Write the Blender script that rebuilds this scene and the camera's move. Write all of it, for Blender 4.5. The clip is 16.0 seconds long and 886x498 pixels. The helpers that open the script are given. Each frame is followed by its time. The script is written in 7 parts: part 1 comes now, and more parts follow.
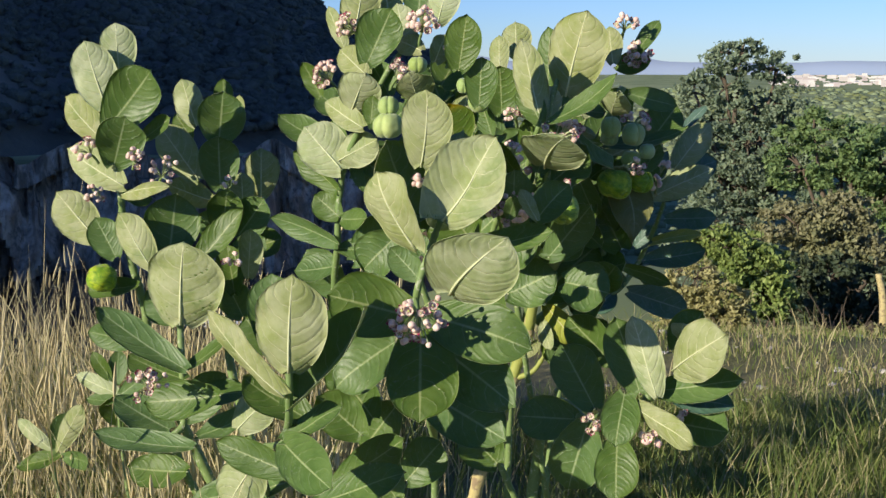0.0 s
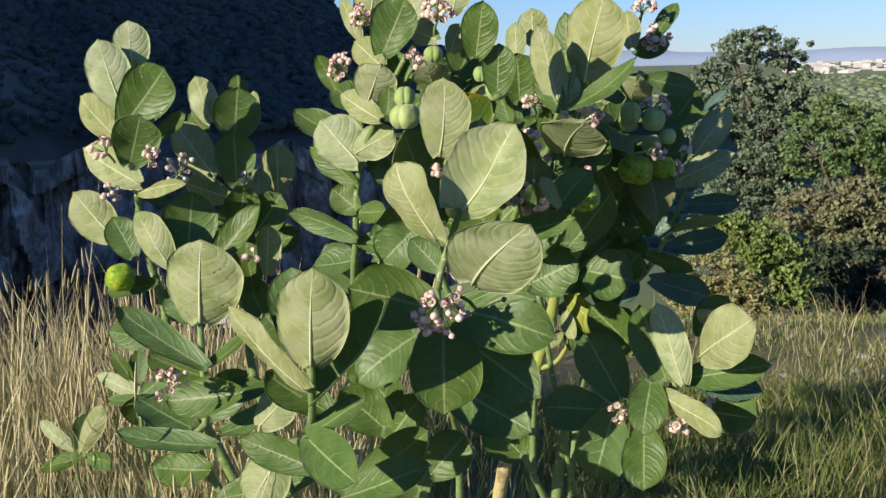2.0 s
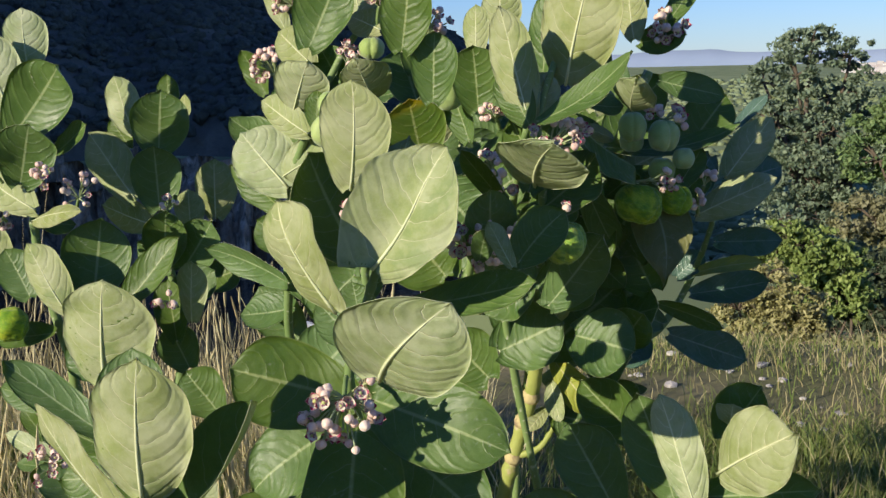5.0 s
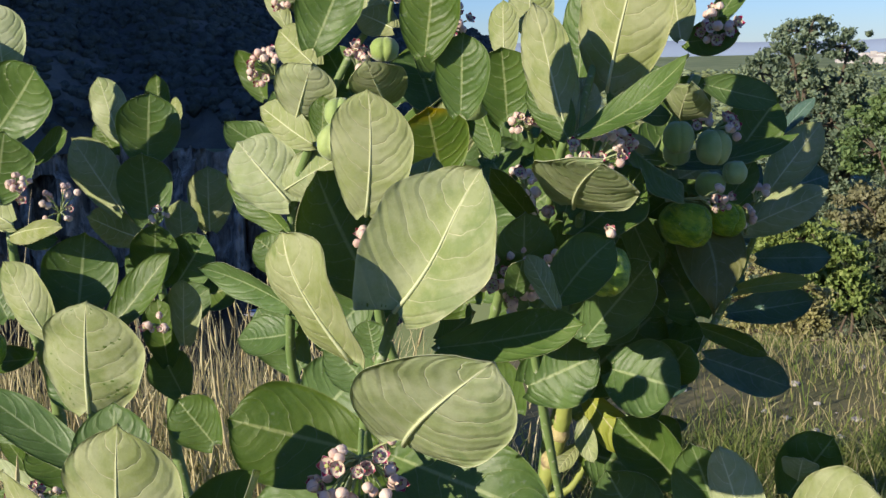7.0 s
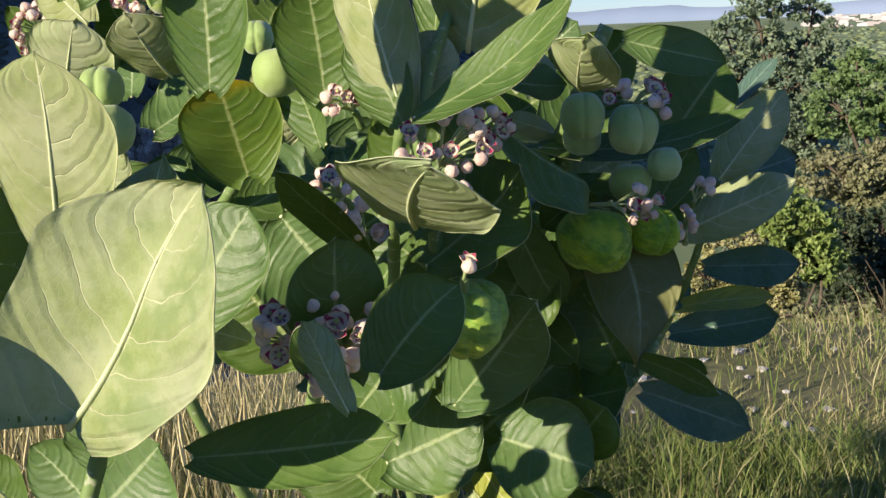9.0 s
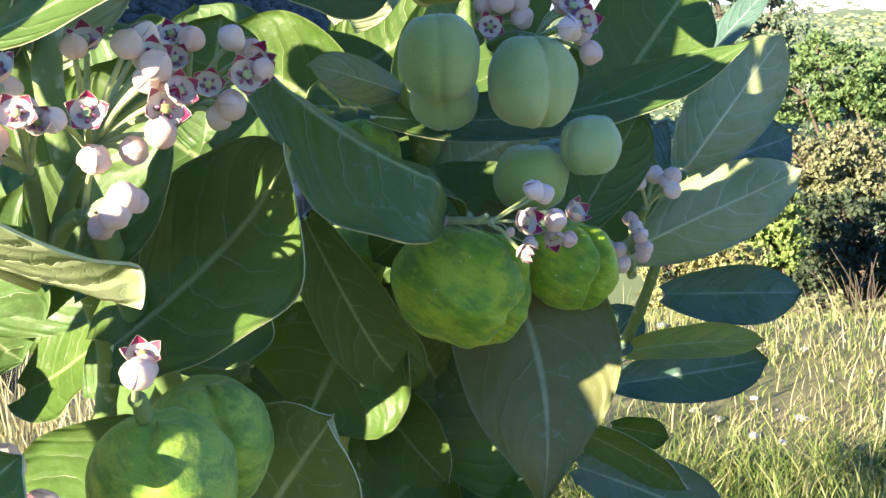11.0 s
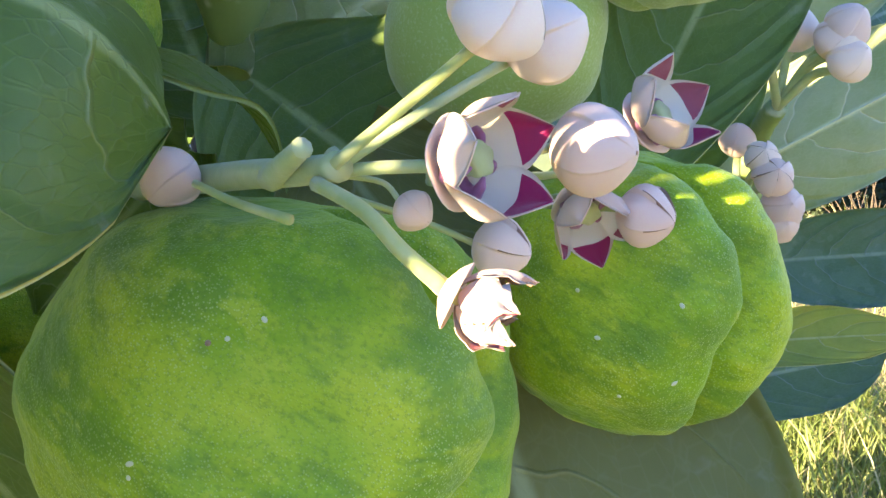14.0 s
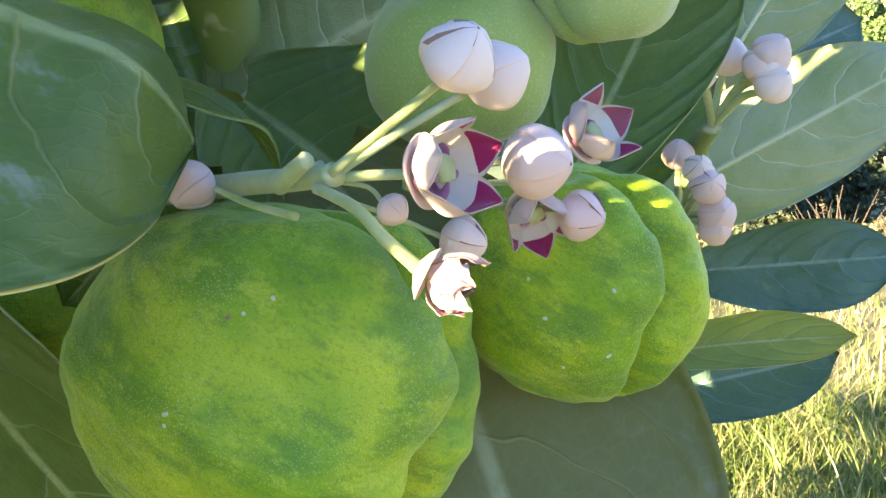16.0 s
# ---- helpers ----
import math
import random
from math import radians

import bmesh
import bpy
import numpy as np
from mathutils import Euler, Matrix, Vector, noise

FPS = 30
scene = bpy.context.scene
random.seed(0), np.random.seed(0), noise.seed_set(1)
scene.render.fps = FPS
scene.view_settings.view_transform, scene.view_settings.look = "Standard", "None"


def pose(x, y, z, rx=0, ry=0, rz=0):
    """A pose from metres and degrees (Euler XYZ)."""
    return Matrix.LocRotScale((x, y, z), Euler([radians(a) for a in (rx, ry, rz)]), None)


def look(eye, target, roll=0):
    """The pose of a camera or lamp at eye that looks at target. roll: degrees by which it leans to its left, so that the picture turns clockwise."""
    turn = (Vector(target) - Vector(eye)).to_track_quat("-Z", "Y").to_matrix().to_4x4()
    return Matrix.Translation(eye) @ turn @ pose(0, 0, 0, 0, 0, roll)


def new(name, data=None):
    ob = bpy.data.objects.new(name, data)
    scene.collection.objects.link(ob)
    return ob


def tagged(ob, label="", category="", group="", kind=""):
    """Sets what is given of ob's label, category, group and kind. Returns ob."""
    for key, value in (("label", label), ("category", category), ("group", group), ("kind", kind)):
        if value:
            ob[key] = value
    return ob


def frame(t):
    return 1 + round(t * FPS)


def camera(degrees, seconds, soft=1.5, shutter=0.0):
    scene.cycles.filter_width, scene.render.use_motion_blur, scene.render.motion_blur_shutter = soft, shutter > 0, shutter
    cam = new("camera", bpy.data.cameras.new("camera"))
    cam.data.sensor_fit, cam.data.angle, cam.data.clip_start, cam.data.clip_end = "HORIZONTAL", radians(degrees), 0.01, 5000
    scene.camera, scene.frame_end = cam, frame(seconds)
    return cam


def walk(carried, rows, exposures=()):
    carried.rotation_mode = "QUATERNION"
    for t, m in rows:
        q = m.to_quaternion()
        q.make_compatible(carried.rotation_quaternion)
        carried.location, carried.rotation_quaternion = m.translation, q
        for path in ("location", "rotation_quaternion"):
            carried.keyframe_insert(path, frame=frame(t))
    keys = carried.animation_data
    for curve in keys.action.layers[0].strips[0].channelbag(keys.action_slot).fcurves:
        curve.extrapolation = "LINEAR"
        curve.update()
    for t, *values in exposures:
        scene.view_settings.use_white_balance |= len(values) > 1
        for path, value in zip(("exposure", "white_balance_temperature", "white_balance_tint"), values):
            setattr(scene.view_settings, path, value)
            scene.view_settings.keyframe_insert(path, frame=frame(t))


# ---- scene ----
cam = camera(43.8, 16.0)
PATH = [
    (0, (0.3240, 0.0500, 1.5000), (0.2507, 1.0339, 1.3371), 0.00),
    (0.5, (0.3203, 0.0709, 1.5064), (0.2424, 1.0540, 1.3403), 0.30),
    (1, (0.3186, 0.0821, 1.4926), (0.2319, 1.0651, 1.3309), -0.59),
    (1.5, (0.2922, 0.0600, 1.5057), (0.2046, 1.0416, 1.3365), 0.11),
    (2, (0.3144, 0.0681, 1.4876), (0.2269, 1.0503, 1.3214), -1.39),
    (2.5, (0.3054, 0.1171, 1.4895), (0.2202, 1.0984, 1.3172), -0.90),
    (3, (0.3525, 0.1311, 1.4894), (0.2570, 1.1126, 1.3235), -1.68),
    (3.5, (0.3944, 0.2199, 1.5072), (0.2819, 1.1994, 1.3397), -1.07),
    (4, (0.4378, 0.2650, 1.4935), (0.3108, 1.2432, 1.3287), -1.46),
    (4.5, (0.4497, 0.4091, 1.4922), (0.3159, 1.3851, 1.3208), -1.65),
    (4.7, (0.4400, 0.4952, 1.4785), (0.3070, 1.4726, 1.3140), -1.45),
    (6.8, (0.3872, 0.7360, 1.5054), (0.2486, 1.7103, 1.3281), -1.05),
    (7, (0.3697, 0.7431, 1.4953), (0.2408, 1.7195, 1.3220), -1.46),
    (7.5, (0.3713, 0.7151, 1.4879), (0.2452, 1.6912, 1.3105), -1.76),
    (8, (0.4223, 0.8481, 1.4877), (0.2962, 1.8222, 1.2998), -2.17),
    (8.2, (0.4470, 0.9310, 1.4860), (0.3255, 1.9050, 1.2935), -2.30),
    (10.3, (0.4646, 1.4065, 1.4548), (0.3730, 2.3775, 1.2342), -2.12),
    (10.5, (0.4866, 1.4645, 1.4533), (0.3825, 2.4321, 1.2236), -1.52),
    (11, (0.5127, 1.5718, 1.4140), (0.4429, 2.5462, 1.2003), -2.33),
    (11.5, (0.5338, 1.7200, 1.3963), (0.4667, 2.6907, 1.1655), -2.95),
    (12, (0.5426, 1.8152, 1.3718), (0.4747, 2.7870, 1.1460), -4.84),
    (12.5, (0.5351, 1.8713, 1.3617), (0.4527, 2.8398, 1.1265), -5.54),
    (13, (0.5336, 1.9014, 1.3530), (0.4653, 2.8680, 1.1058), -7.06),
    (13.5, (0.5176, 1.9084, 1.3519), (0.4643, 2.8714, 1.0877), -7.58),
    (14, (0.5183, 1.9185, 1.3459), (0.4557, 2.8817, 1.0847), -6.17),
    (14.5, (0.5241, 1.9125, 1.3416), (0.4523, 2.8768, 1.0864), -7.16),
    (15, (0.5162, 1.9175, 1.3450), (0.4575, 2.8804, 1.0815), -6.08),
    (15.5, (0.5264, 1.9185, 1.3485), (0.4705, 2.8801, 1.0800), -7.38),
    (16, (0.5195, 1.8894, 1.3506), (0.4845, 2.8569, 1.1001), -5.98),
]
walk(cam, [(t, look(eye, target, roll)) for t, eye, target, roll in PATH],
     exposures=((0.0, 0.6, 7000, 11), (8.2, 0.55, 7100, 11), (10.3, 1.85, 7700, 10), (11.0, 2.28, 7500, 9), (12.0, 2.86, 8500, 11), (13.0, 3.20, 9600, 11), (16.0, 3.26, 9600, 11)))

# ---- light: low morning sun from behind the camera's left shoulder, clear sky ----
SUN_DIR = Vector((-0.668, -0.668, 0.325)).normalized()
world = bpy.data.worlds.new("clear_sky")
scene.world = world
world.use_nodes = True
wn = world.node_tree
sky = wn.nodes.new("ShaderNodeTexSky")
sky.sky_type = "NISHITA"
sky.sun_disc = False
sky.sun_elevation = math.asin(SUN_DIR.z)
sky.sun_rotation = math.atan2(SUN_DIR.x, SUN_DIR.y)
sky.air_density, sky.dust_density, sky.ozone_density = 1.0, 0.0, 4.0
tint = wn.nodes.new("ShaderNodeMix")
tint.data_type, tint.blend_type = "RGBA", "MULTIPLY"
tint.inputs[0].default_value = 1.0
tint.inputs[7].default_value = (0.42, 0.57, 0.95, 1)
wn.links.new(sky.outputs[0], tint.inputs[6])
wn.links.new(tint.outputs[2], wn.nodes["Background"].inputs[0])
wn.nodes["Background"].inputs[1].default_value = 0.110
sun = new("sun", bpy.data.lights.new("sun", "SUN"))
sun.data.energy, sun.data.angle, sun.data.color = 4.4, radians(0.55), (1.0, 0.93, 0.80)
sun.matrix_world = look(SUN_DIR * 30, (0, 0, 0))


# ---- materials ----
class Mat:
    """A small wrapper that builds a node material."""

    def __init__(self, name, rough=0.6, spec=0.4, metal=0.0):
        self.m = bpy.data.materials.new(name)
        self.m.use_nodes = True
        self.t = self.m.node_tree
        self.b = self.t.nodes["Principled BSDF"]
        self.b.inputs["Roughness"].default_value = rough
        self.b.inputs["Specular IOR Level"].default_value = spec
        self.b.inputs["Metallic"].default_value = metal

    def n(self, kind, **kw):
        nd = self.t.nodes.new("ShaderNode" + kind)
        for k, v in kw.items():
            nd.inputs[k].default_value = v
        return nd

    def link(self, a, b):
        self.t.links.new(a, b)
        return a

    def coord(self, which="Object"):
        return self.n("TexCoord").outputs[which]

    def noise(self, scale, detail=3.0, rough=0.55, vec=None):
        nd = self.n("TexNoise", Scale=scale, Detail=detail, Roughness=rough)
        self.link(vec if vec is not None else self.coord(), nd.inputs["Vector"])
        return nd.outputs["Fac"]

    def ramp(self, fac, stops):
        r = self.n("ValToRGB")
        el = r.color_ramp.elements
        while len(el) < len(stops):
            el.new(0.5)
        for e, (p, c) in zip(el, stops):
            e.position, e.color = p, (*c, 1) if len(c) == 3 else c
        self.link(fac, r.inputs[0])
        return r.outputs[0]

    def math(self, op, a, b=None, c=None):
        nd = self.t.nodes.new("ShaderNodeMath")
        nd.operation = op
        for i, v in enumerate((a, b, c)):
            if v is None:
                continue
            if isinstance(v, (int, float)):
                nd.inputs[i].default_value = v
            else:
                self.link(v, nd.inputs[i])
        return nd.outputs[0]

    def step(self, x, lo, hi):
        nd = self.t.nodes.new("ShaderNodeMapRange")
        nd.interpolation_type = "SMOOTHSTEP"
        for key, v in (("Value", x), ("From Min", lo), ("From Max", hi)):
            if isinstance(v, (int, float)):
                nd.inputs[key].default_value = v
            else:
                self.link(v, nd.inputs[key])
        return nd.outputs[0]

    def mix(self, fac, a, b, blend="MIX"):
        nd = self.t.nodes.new("ShaderNodeMix")
        nd.data_type, nd.blend_type = "RGBA", blend
        for i, v in ((0, fac), (6, a), (7, b)):
            if isinstance(v, (int, float)):
                nd.inputs[i].default_value = v
            elif isinstance(v, tuple):
                nd.inputs[i].default_value = (*v, 1)
            else:
                self.link(v, nd.inputs[i])
        return nd.outputs[2]

    def random(self):
        return self.n("ObjectInfo").outputs["Random"]

    def island(self):
        return self.n("NewGeometry").outputs["Random Per Island"]

    def vary(self, col, fac, hue=0.02, sat=0.25, val=0.35):
        nd = self.n("HueSaturation")
        self.link(col, nd.inputs["Color"])
        self.link(self.math("MULTIPLY_ADD", fac, hue * 2, 0.5 - hue), nd.inputs["Hue"])
        self.link(self.math("MULTIPLY_ADD", fac, -sat, 1 + sat / 2), nd.inputs["Saturation"])
        self.link(self.math("MULTIPLY_ADD", fac, val, 1 - val / 2), nd.inputs["Value"])
        return nd.outputs[0]

    def base(self, col):
        if isinstance(col, tuple):
            self.b.inputs["Base Color"].default_value = (*col, 1)
        else:
            self.link(col, self.b.inputs["Base Color"])
        return self

    def bump(self, h, strength=0.3, dist=0.002):
        nd = self.n("Bump", Strength=strength, Distance=dist)
        self.link(h, nd.inputs["Height"])
        self.link(nd.outputs[0], self.b.inputs["Normal"])
        return nd

    def translucent(self, col, amount):
        tr = self.n("BsdfTranslucent")
        if isinstance(col, tuple):
            tr.inputs[0].default_value = (*col, 1)
        else:
            self.link(col, tr.inputs[0])
        mx = self.n("MixShader", Fac=amount)
        self.link(self.b.outputs[0], mx.inputs[1])
        self.link(tr.outputs[0], mx.inputs[2])
        self.link(mx.outputs[0], self.t.nodes["Material Output"].inputs[0])
        return self


def leaf_material(name, blade, pale, vein, through_col, rough, relief, vein_strength, dust=0.0, tip=None, rub=None):
    """Broad leathery leaf: pale midrib, arching side veins, fine net, blotches and a waxy bloom."""
    m = Mat(name, rough, 0.35)
    uv = m.n("UVMap").outputs[0]
    sep = m.n("SeparateXYZ")
    m.link(uv, sep.inputs[0])
    u, v = sep.outputs[0], sep.outputs[1]
    av = m.math("ABSOLUTE", m.math("MULTIPLY_ADD", v, 2.0, -1.0))
    wob = m.math("MULTIPLY_ADD", m.noise(4.0, 2, vec=uv), 0.10, -0.05)
    # side veins arch towards the tip
    q = m.math("SUBTRACT", m.math("ADD", u, wob), m.math("MULTIPLY_ADD", m.math("POWER", av, 3.0), 0.24, m.math("MULTIPLY", av, 0.13)))
    side = m.math("GREATER_THAN", v, 0.5)
    ph = m.math("MULTIPLY_ADD", side, 0.35, m.math("MULTIPLY", q, 6.2))
    tri = m.math("ABSOLUTE", m.math("SUBTRACT", m.math("FRACT", ph), 0.5))
    thick = m.math("MULTIPLY_ADD", av, -0.020, 0.038)
    line = m.math("SUBTRACT", 1.0, m.step(tri, 0.0, thick))
    line = m.math("MULTIPLY", line, m.math("SUBTRACT", 1.0, m.step(av, 0.66, 0.90)))
    soft = m.math("SUBTRACT", 1.0, m.step(tri, 0.0, 0.28))
    rib = m.math("SUBTRACT", 1.0, m.step(av, 0.015, m.math("MULTIPLY_ADD", u, -0.03, 0.075)))
    net = m.n("TexVoronoi", Scale=34.0)
    net.feature = "DISTANCE_TO_EDGE"
    m.link(uv, net.inputs["Vector"])
    netline = m.math("SUBTRACT", 1.0, m.step(net.outputs["Distance"], 0.0, 0.09))
    blot = m.noise(22.0, 4, 0.6)
    col = m.mix(m.step(blot, 0.3, 0.72), blade, pale)
    col = m.mix(m.math("MULTIPLY", netline, 0.11), col, vein)
    col = m.mix(m.math("MULTIPLY", soft, 0.18), col, pale)
    col = m.mix(m.math("MULTIPLY", line, vein_strength), col, vein)
    col = m.mix(m.math("MULTIPLY", rib, 0.9), col, vein)
    mott = m.noise(75.0, 5, 0.72)
    col = m.mix(m.math("MULTIPLY", m.step(mott, 0.50, 0.66), 0.34), col, pale)
    col = m.mix(m.math("MULTIPLY", m.step(mott, 0.50, 0.36), 0.30), col, tuple(0.72 * c for c in blade))
    if rub:
        worn = m.math("MULTIPLY", m.step(m.noise(16.0, 5, 0.65), 0.56, 0.66), m.math("SUBTRACT", 1.0, line))
        col = m.mix(m.math("MULTIPLY", worn, 0.55), col, rub)
    if tip:
        col = m.mix(m.step(m.math("ADD", u, m.math("MULTIPLY_ADD", m.noise(12.0, 3), 0.5, -0.25)), 0.72, 1.08), col, tip)
    edge = m.step(av, 0.965, 1.0)
    col = m.mix(m.math("MULTIPLY", edge, 0.5), col, vein)
    if dust:
        d = m.step(m.noise(160.0, 3, 0.7), 0.56, 0.74)
        d2 = m.step(m.noise(14.0, 2), 0.45, 0.7)
        col = m.mix(m.math("MULTIPLY", m.math("MULTIPLY", d, d2), dust), col, (0.42, 0.44, 0.36))
    col = m.vary(col, m.random(), 0.012, 0.25, 0.28)
    m.base(col)
    m.link(m.math("MULTIPLY_ADD", blot, 0.25, rough - 0.12), m.b.inputs["Roughness"])
    h = m.math("ADD", m.math("MULTIPLY", line, relief), m.math("MULTIPLY_ADD", soft, relief * 0.9, m.math("MULTIPLY", netline, relief * 0.07)))
    h = m.math("ADD", h, m.math("MULTIPLY", m.noise(300.0, 2), 0.12))
    m.bump(h, 0.5, 0.0016)
    tcol = m.mix(m.math("MULTIPLY", line, 0.5), through_col, vein)
    return m.translucent(tcol, 0.30).m


LEAF_UP = leaf_material("leaf_upper_side", (0.066, 0.132, 0.030), (0.112, 0.186, 0.050), (0.36, 0.43, 0.20), (0.36, 0.52, 0.05), 0.42, -0.8, 0.55, 0.5)
LEAF_LOW = leaf_material("leaf_woolly_underside", (0.285, 0.350, 0.128), (0.445, 0.485, 0.285), (0.74, 0.75, 0.46), (0.38, 0.50, 0.08), 0.72, 1.0, 0.9, 0.25, None, (0.17, 0.255, 0.085))
LEAF_YUP = leaf_material("leaf_yellowing_upper_side", (0.085, 0.165, 0.035), (0.135, 0.215, 0.040), (0.42, 0.48, 0.20), (0.34, 0.50, 0.06), 0.45, -0.6, 0.5, 0.0, (0.55, 0.38, 0.025))
# yellowing leaf, made yellower still to imitate light glowing through the blade
LEAF_YLOW = leaf_material("leaf_yellowing_backlit_underside", (0.29, 0.35, 0.045), (0.42, 0.41, 0.060), (0.62, 0.58, 0.30), (0.46, 0.55, 0.06), 0.6, 0.8, 0.7, 0.0, (0.55, 0.40, 0.05))
LEAF_OLIVE = leaf_material("leaf_ageing_olive", (0.140, 0.145, 0.034), (0.190, 0.190, 0.062), (0.38, 0.40, 0.19), (0.40, 0.42, 0.06), 0.50, -0.5, 0.45, 0.4)
# waxy blade; its blue tint stands in for reflected sky
LEAF_SKY = leaf_material("leaf_waxy_sky_tinted_upper_side", (0.072, 0.150, 0.105), (0.115, 0.205, 0.160), (0.32, 0.43, 0.34), (0.22, 0.38, 0.06), 0.26, -0.8, 0.5, 0.35)

RIB = Mat("midrib_pale_green", 0.55)
RIB.base(RIB.mix(RIB.noise(60.0), (0.56, 0.62, 0.34), (0.70, 0.73, 0.46)))
RIB.bump(RIB.noise(250.0), 0.2, 0.001)
RIB = RIB.translucent((0.5, 0.6, 0.2), 0.15).m

m = Mat("stem_green", 0.6)
st = m.mix(m.noise(9.0, 4), (0.11, 0.19, 0.055), (0.20, 0.28, 0.10))
st = m.mix(m.step(m.noise(120.0, 2), 0.58, 0.7), st, (0.34, 0.38, 0.25))
m.base(st).bump(m.noise(140.0, 3), 0.35, 0.002)
STEM = m.m

m = Mat("old_stem_corky_tan", 0.85, 0.2)
st = m.mix(m.noise(12.0, 4), (0.42, 0.36, 0.13), (0.50, 0.42, 0.24))
st = m.mix(m.step(m.noise(50.0, 4), 0.5, 0.66), st, (0.26, 0.20, 0.12))
m.base(st).bump(m.noise(70.0, 5), 0.6, 0.005)
TRUNK = m.m

m = Mat("young_trunk_yellow_green", 0.6)
st = m.mix(m.noise(14.0, 4), (0.22, 0.28, 0.060), (0.36, 0.38, 0.11))
st = m.mix(m.step(m.noise(60.0, 4), 0.55, 0.68), st, (0.40, 0.35, 0.18))
m.base(st).bump(m.noise(110.0, 4), 0.4, 0.003)
YOUNG_TRUNK = m.m

m = Mat("fruit_skin_green", 0.6, 0.3)


def stretched(m, a, b, rot):
    """Object coordinates scaled to a across and b along, turned by rot."""
    nd = m.n("Mapping")
    nd.vector_type = "TEXTURE"
    nd.inputs["Scale"].default_value = (1 / a, 1 / a, 1 / b)
    nd.inputs["Rotation"].default_value = rot
    m.link(m.coord(), nd.inputs[0])
    return nd.outputs[0]


# yellow-green ground with darker blotches drawn out round the fruit, under a pale velvet
fr = m.mix(m.step(m.noise(34.0, 3), 0.34, 0.68), (0.17, 0.32, 0.020), (0.40, 0.48, 0.040))
band = m.noise(1.0, 4, 0.6, stretched(m, 45, 120, (0.25, 0.35, 0)))
fr = m.mix(m.math("MULTIPLY", m.step(band, 0.46, 0.62), 0.75), fr, (0.085, 0.205, 0.022))
small = m.noise(1.0, 4, 0.65, stretched(m, 130, 300, (0.1, 0.55, 0)))
fr = m.mix(m.math("MULTIPLY", m.step(small, 0.52, 0.66), 0.5), fr, (0.42, 0.50, 0.055))
fr = m.mix(m.math("MULTIPLY", m.step(small, 0.46, 0.34), 0.45), fr, (0.065, 0.175, 0.025))
velvet = m.n("TexVoronoi", Scale=2600.0)
m.link(m.coord(), velvet.inputs["Vector"])
hair = m.math("SUBTRACT", 1.0, m.step(velvet.outputs["Distance"], 0.12, 0.42))
patch = m.math("MULTIPLY_ADD", m.step(m.noise(60.0, 3), 0.36, 0.66), 0.36, 0.10)
fr = m.mix(m.math("MULTIPLY", hair, patch), fr, (0.50, 0.60, 0.30))
grain = m.noise(1500.0, 3, 0.7)
fr = m.mix(m.math("MULTIPLY", m.step(grain, 0.50, 0.34), 0.35), fr, (0.06, 0.16, 0.02))
fr = m.vary(fr, m.random(), 0.01, 0.2, 0.15)
m.base(fr)
m.bump(m.math("ADD", m.math("MULTIPLY", hair, 0.35), m.math("ADD", m.math("MULTIPLY", m.noise(260.0, 3), 1.0), m.math("MULTIPLY", small, 1.8))), 0.45, 0.0010)
m.b.inputs["Sheen Weight"].default_value = 0.22
m.b.inputs["Sheen Roughness"].default_value = 0.4
m.b.inputs["Sheen Tint"].default_value = (0.75, 0.9, 0.6, 1)
m.b.inputs["Subsurface Weight"].default_value = 0.15
m.b.inputs["Subsurface Radius"].default_value = (0.3, 0.6, 0.1)
m.b.inputs["Subsurface Scale"].default_value = 0.004
FRUIT = m.m

m = Mat("fruit_skin_greyish_young", 0.6, 0.3)
fr = m.mix(m.step(m.noise(22.0, 3), 0.35, 0.7), (0.24, 0.34, 0.085), (0.37, 0.45, 0.155))
fuzz = m.noise(1800.0, 2, 0.6)
fr = m.mix(m.math("MULTIPLY", m.step(fuzz, 0.5, 0.72), 0.4), fr, (0.46, 0.54, 0.30))
m.base(m.vary(fr, m.random(), 0.01, 0.2, 0.15))
m.bump(m.math("ADD", m.math("MULTIPLY", fuzz, 0.3), m.math("MULTIPLY", m.noise(240.0, 3), 0.6)), 0.4, 0.0008)
m.b.inputs["Sheen Weight"].default_value = 0.3
FRUIT_GREY = m.m

m = Mat("scale_specks_white", 0.8)
m.base(m.mix(m.noise(800.0), (0.42, 0.44, 0.28), (0.58, 0.58, 0.44)))
SPECK = m.m


def petal_material(name, a, b, through_col=(0.75, 0.55, 0.5), vein=(0.55, 0.30, 0.38)):
    m = Mat(name, 0.5, 0.4)
    c = m.mix(m.step(m.noise(160.0, 3), 0.35, 0.68), a, b)
    c = m.mix(m.math("MULTIPLY", m.step(m.noise(700.0, 4), 0.58, 0.75), 0.25), c, vein)
    m.base(m.vary(c, m.random(), 0.012, 0.3, 0.16)).bump(m.noise(900.0, 3), 0.25, 0.0004)
    m.b.inputs["Sheen Weight"].default_value = 0.25
    return m.translucent(through_col, 0.2).m


PETAL_OUT = petal_material("petal_outside_pinkish_white", (0.86, 0.70, 0.56), (0.82, 0.56, 0.50))
PETAL_IN = petal_material("petal_inside_pale", (0.66, 0.66, 0.44), (0.78, 0.62, 0.56))
PETAL_TIP = petal_material("petal_tip_magenta", (0.30, 0.022, 0.070), (0.42, 0.050, 0.115), (0.5, 0.05, 0.1), (0.22, 0.01, 0.05))
PETAL_DRY = petal_material("withered_petal_edge_brown", (0.20, 0.11, 0.075), (0.34, 0.20, 0.15), (0.4, 0.2, 0.1), (0.1, 0.05, 0.04))
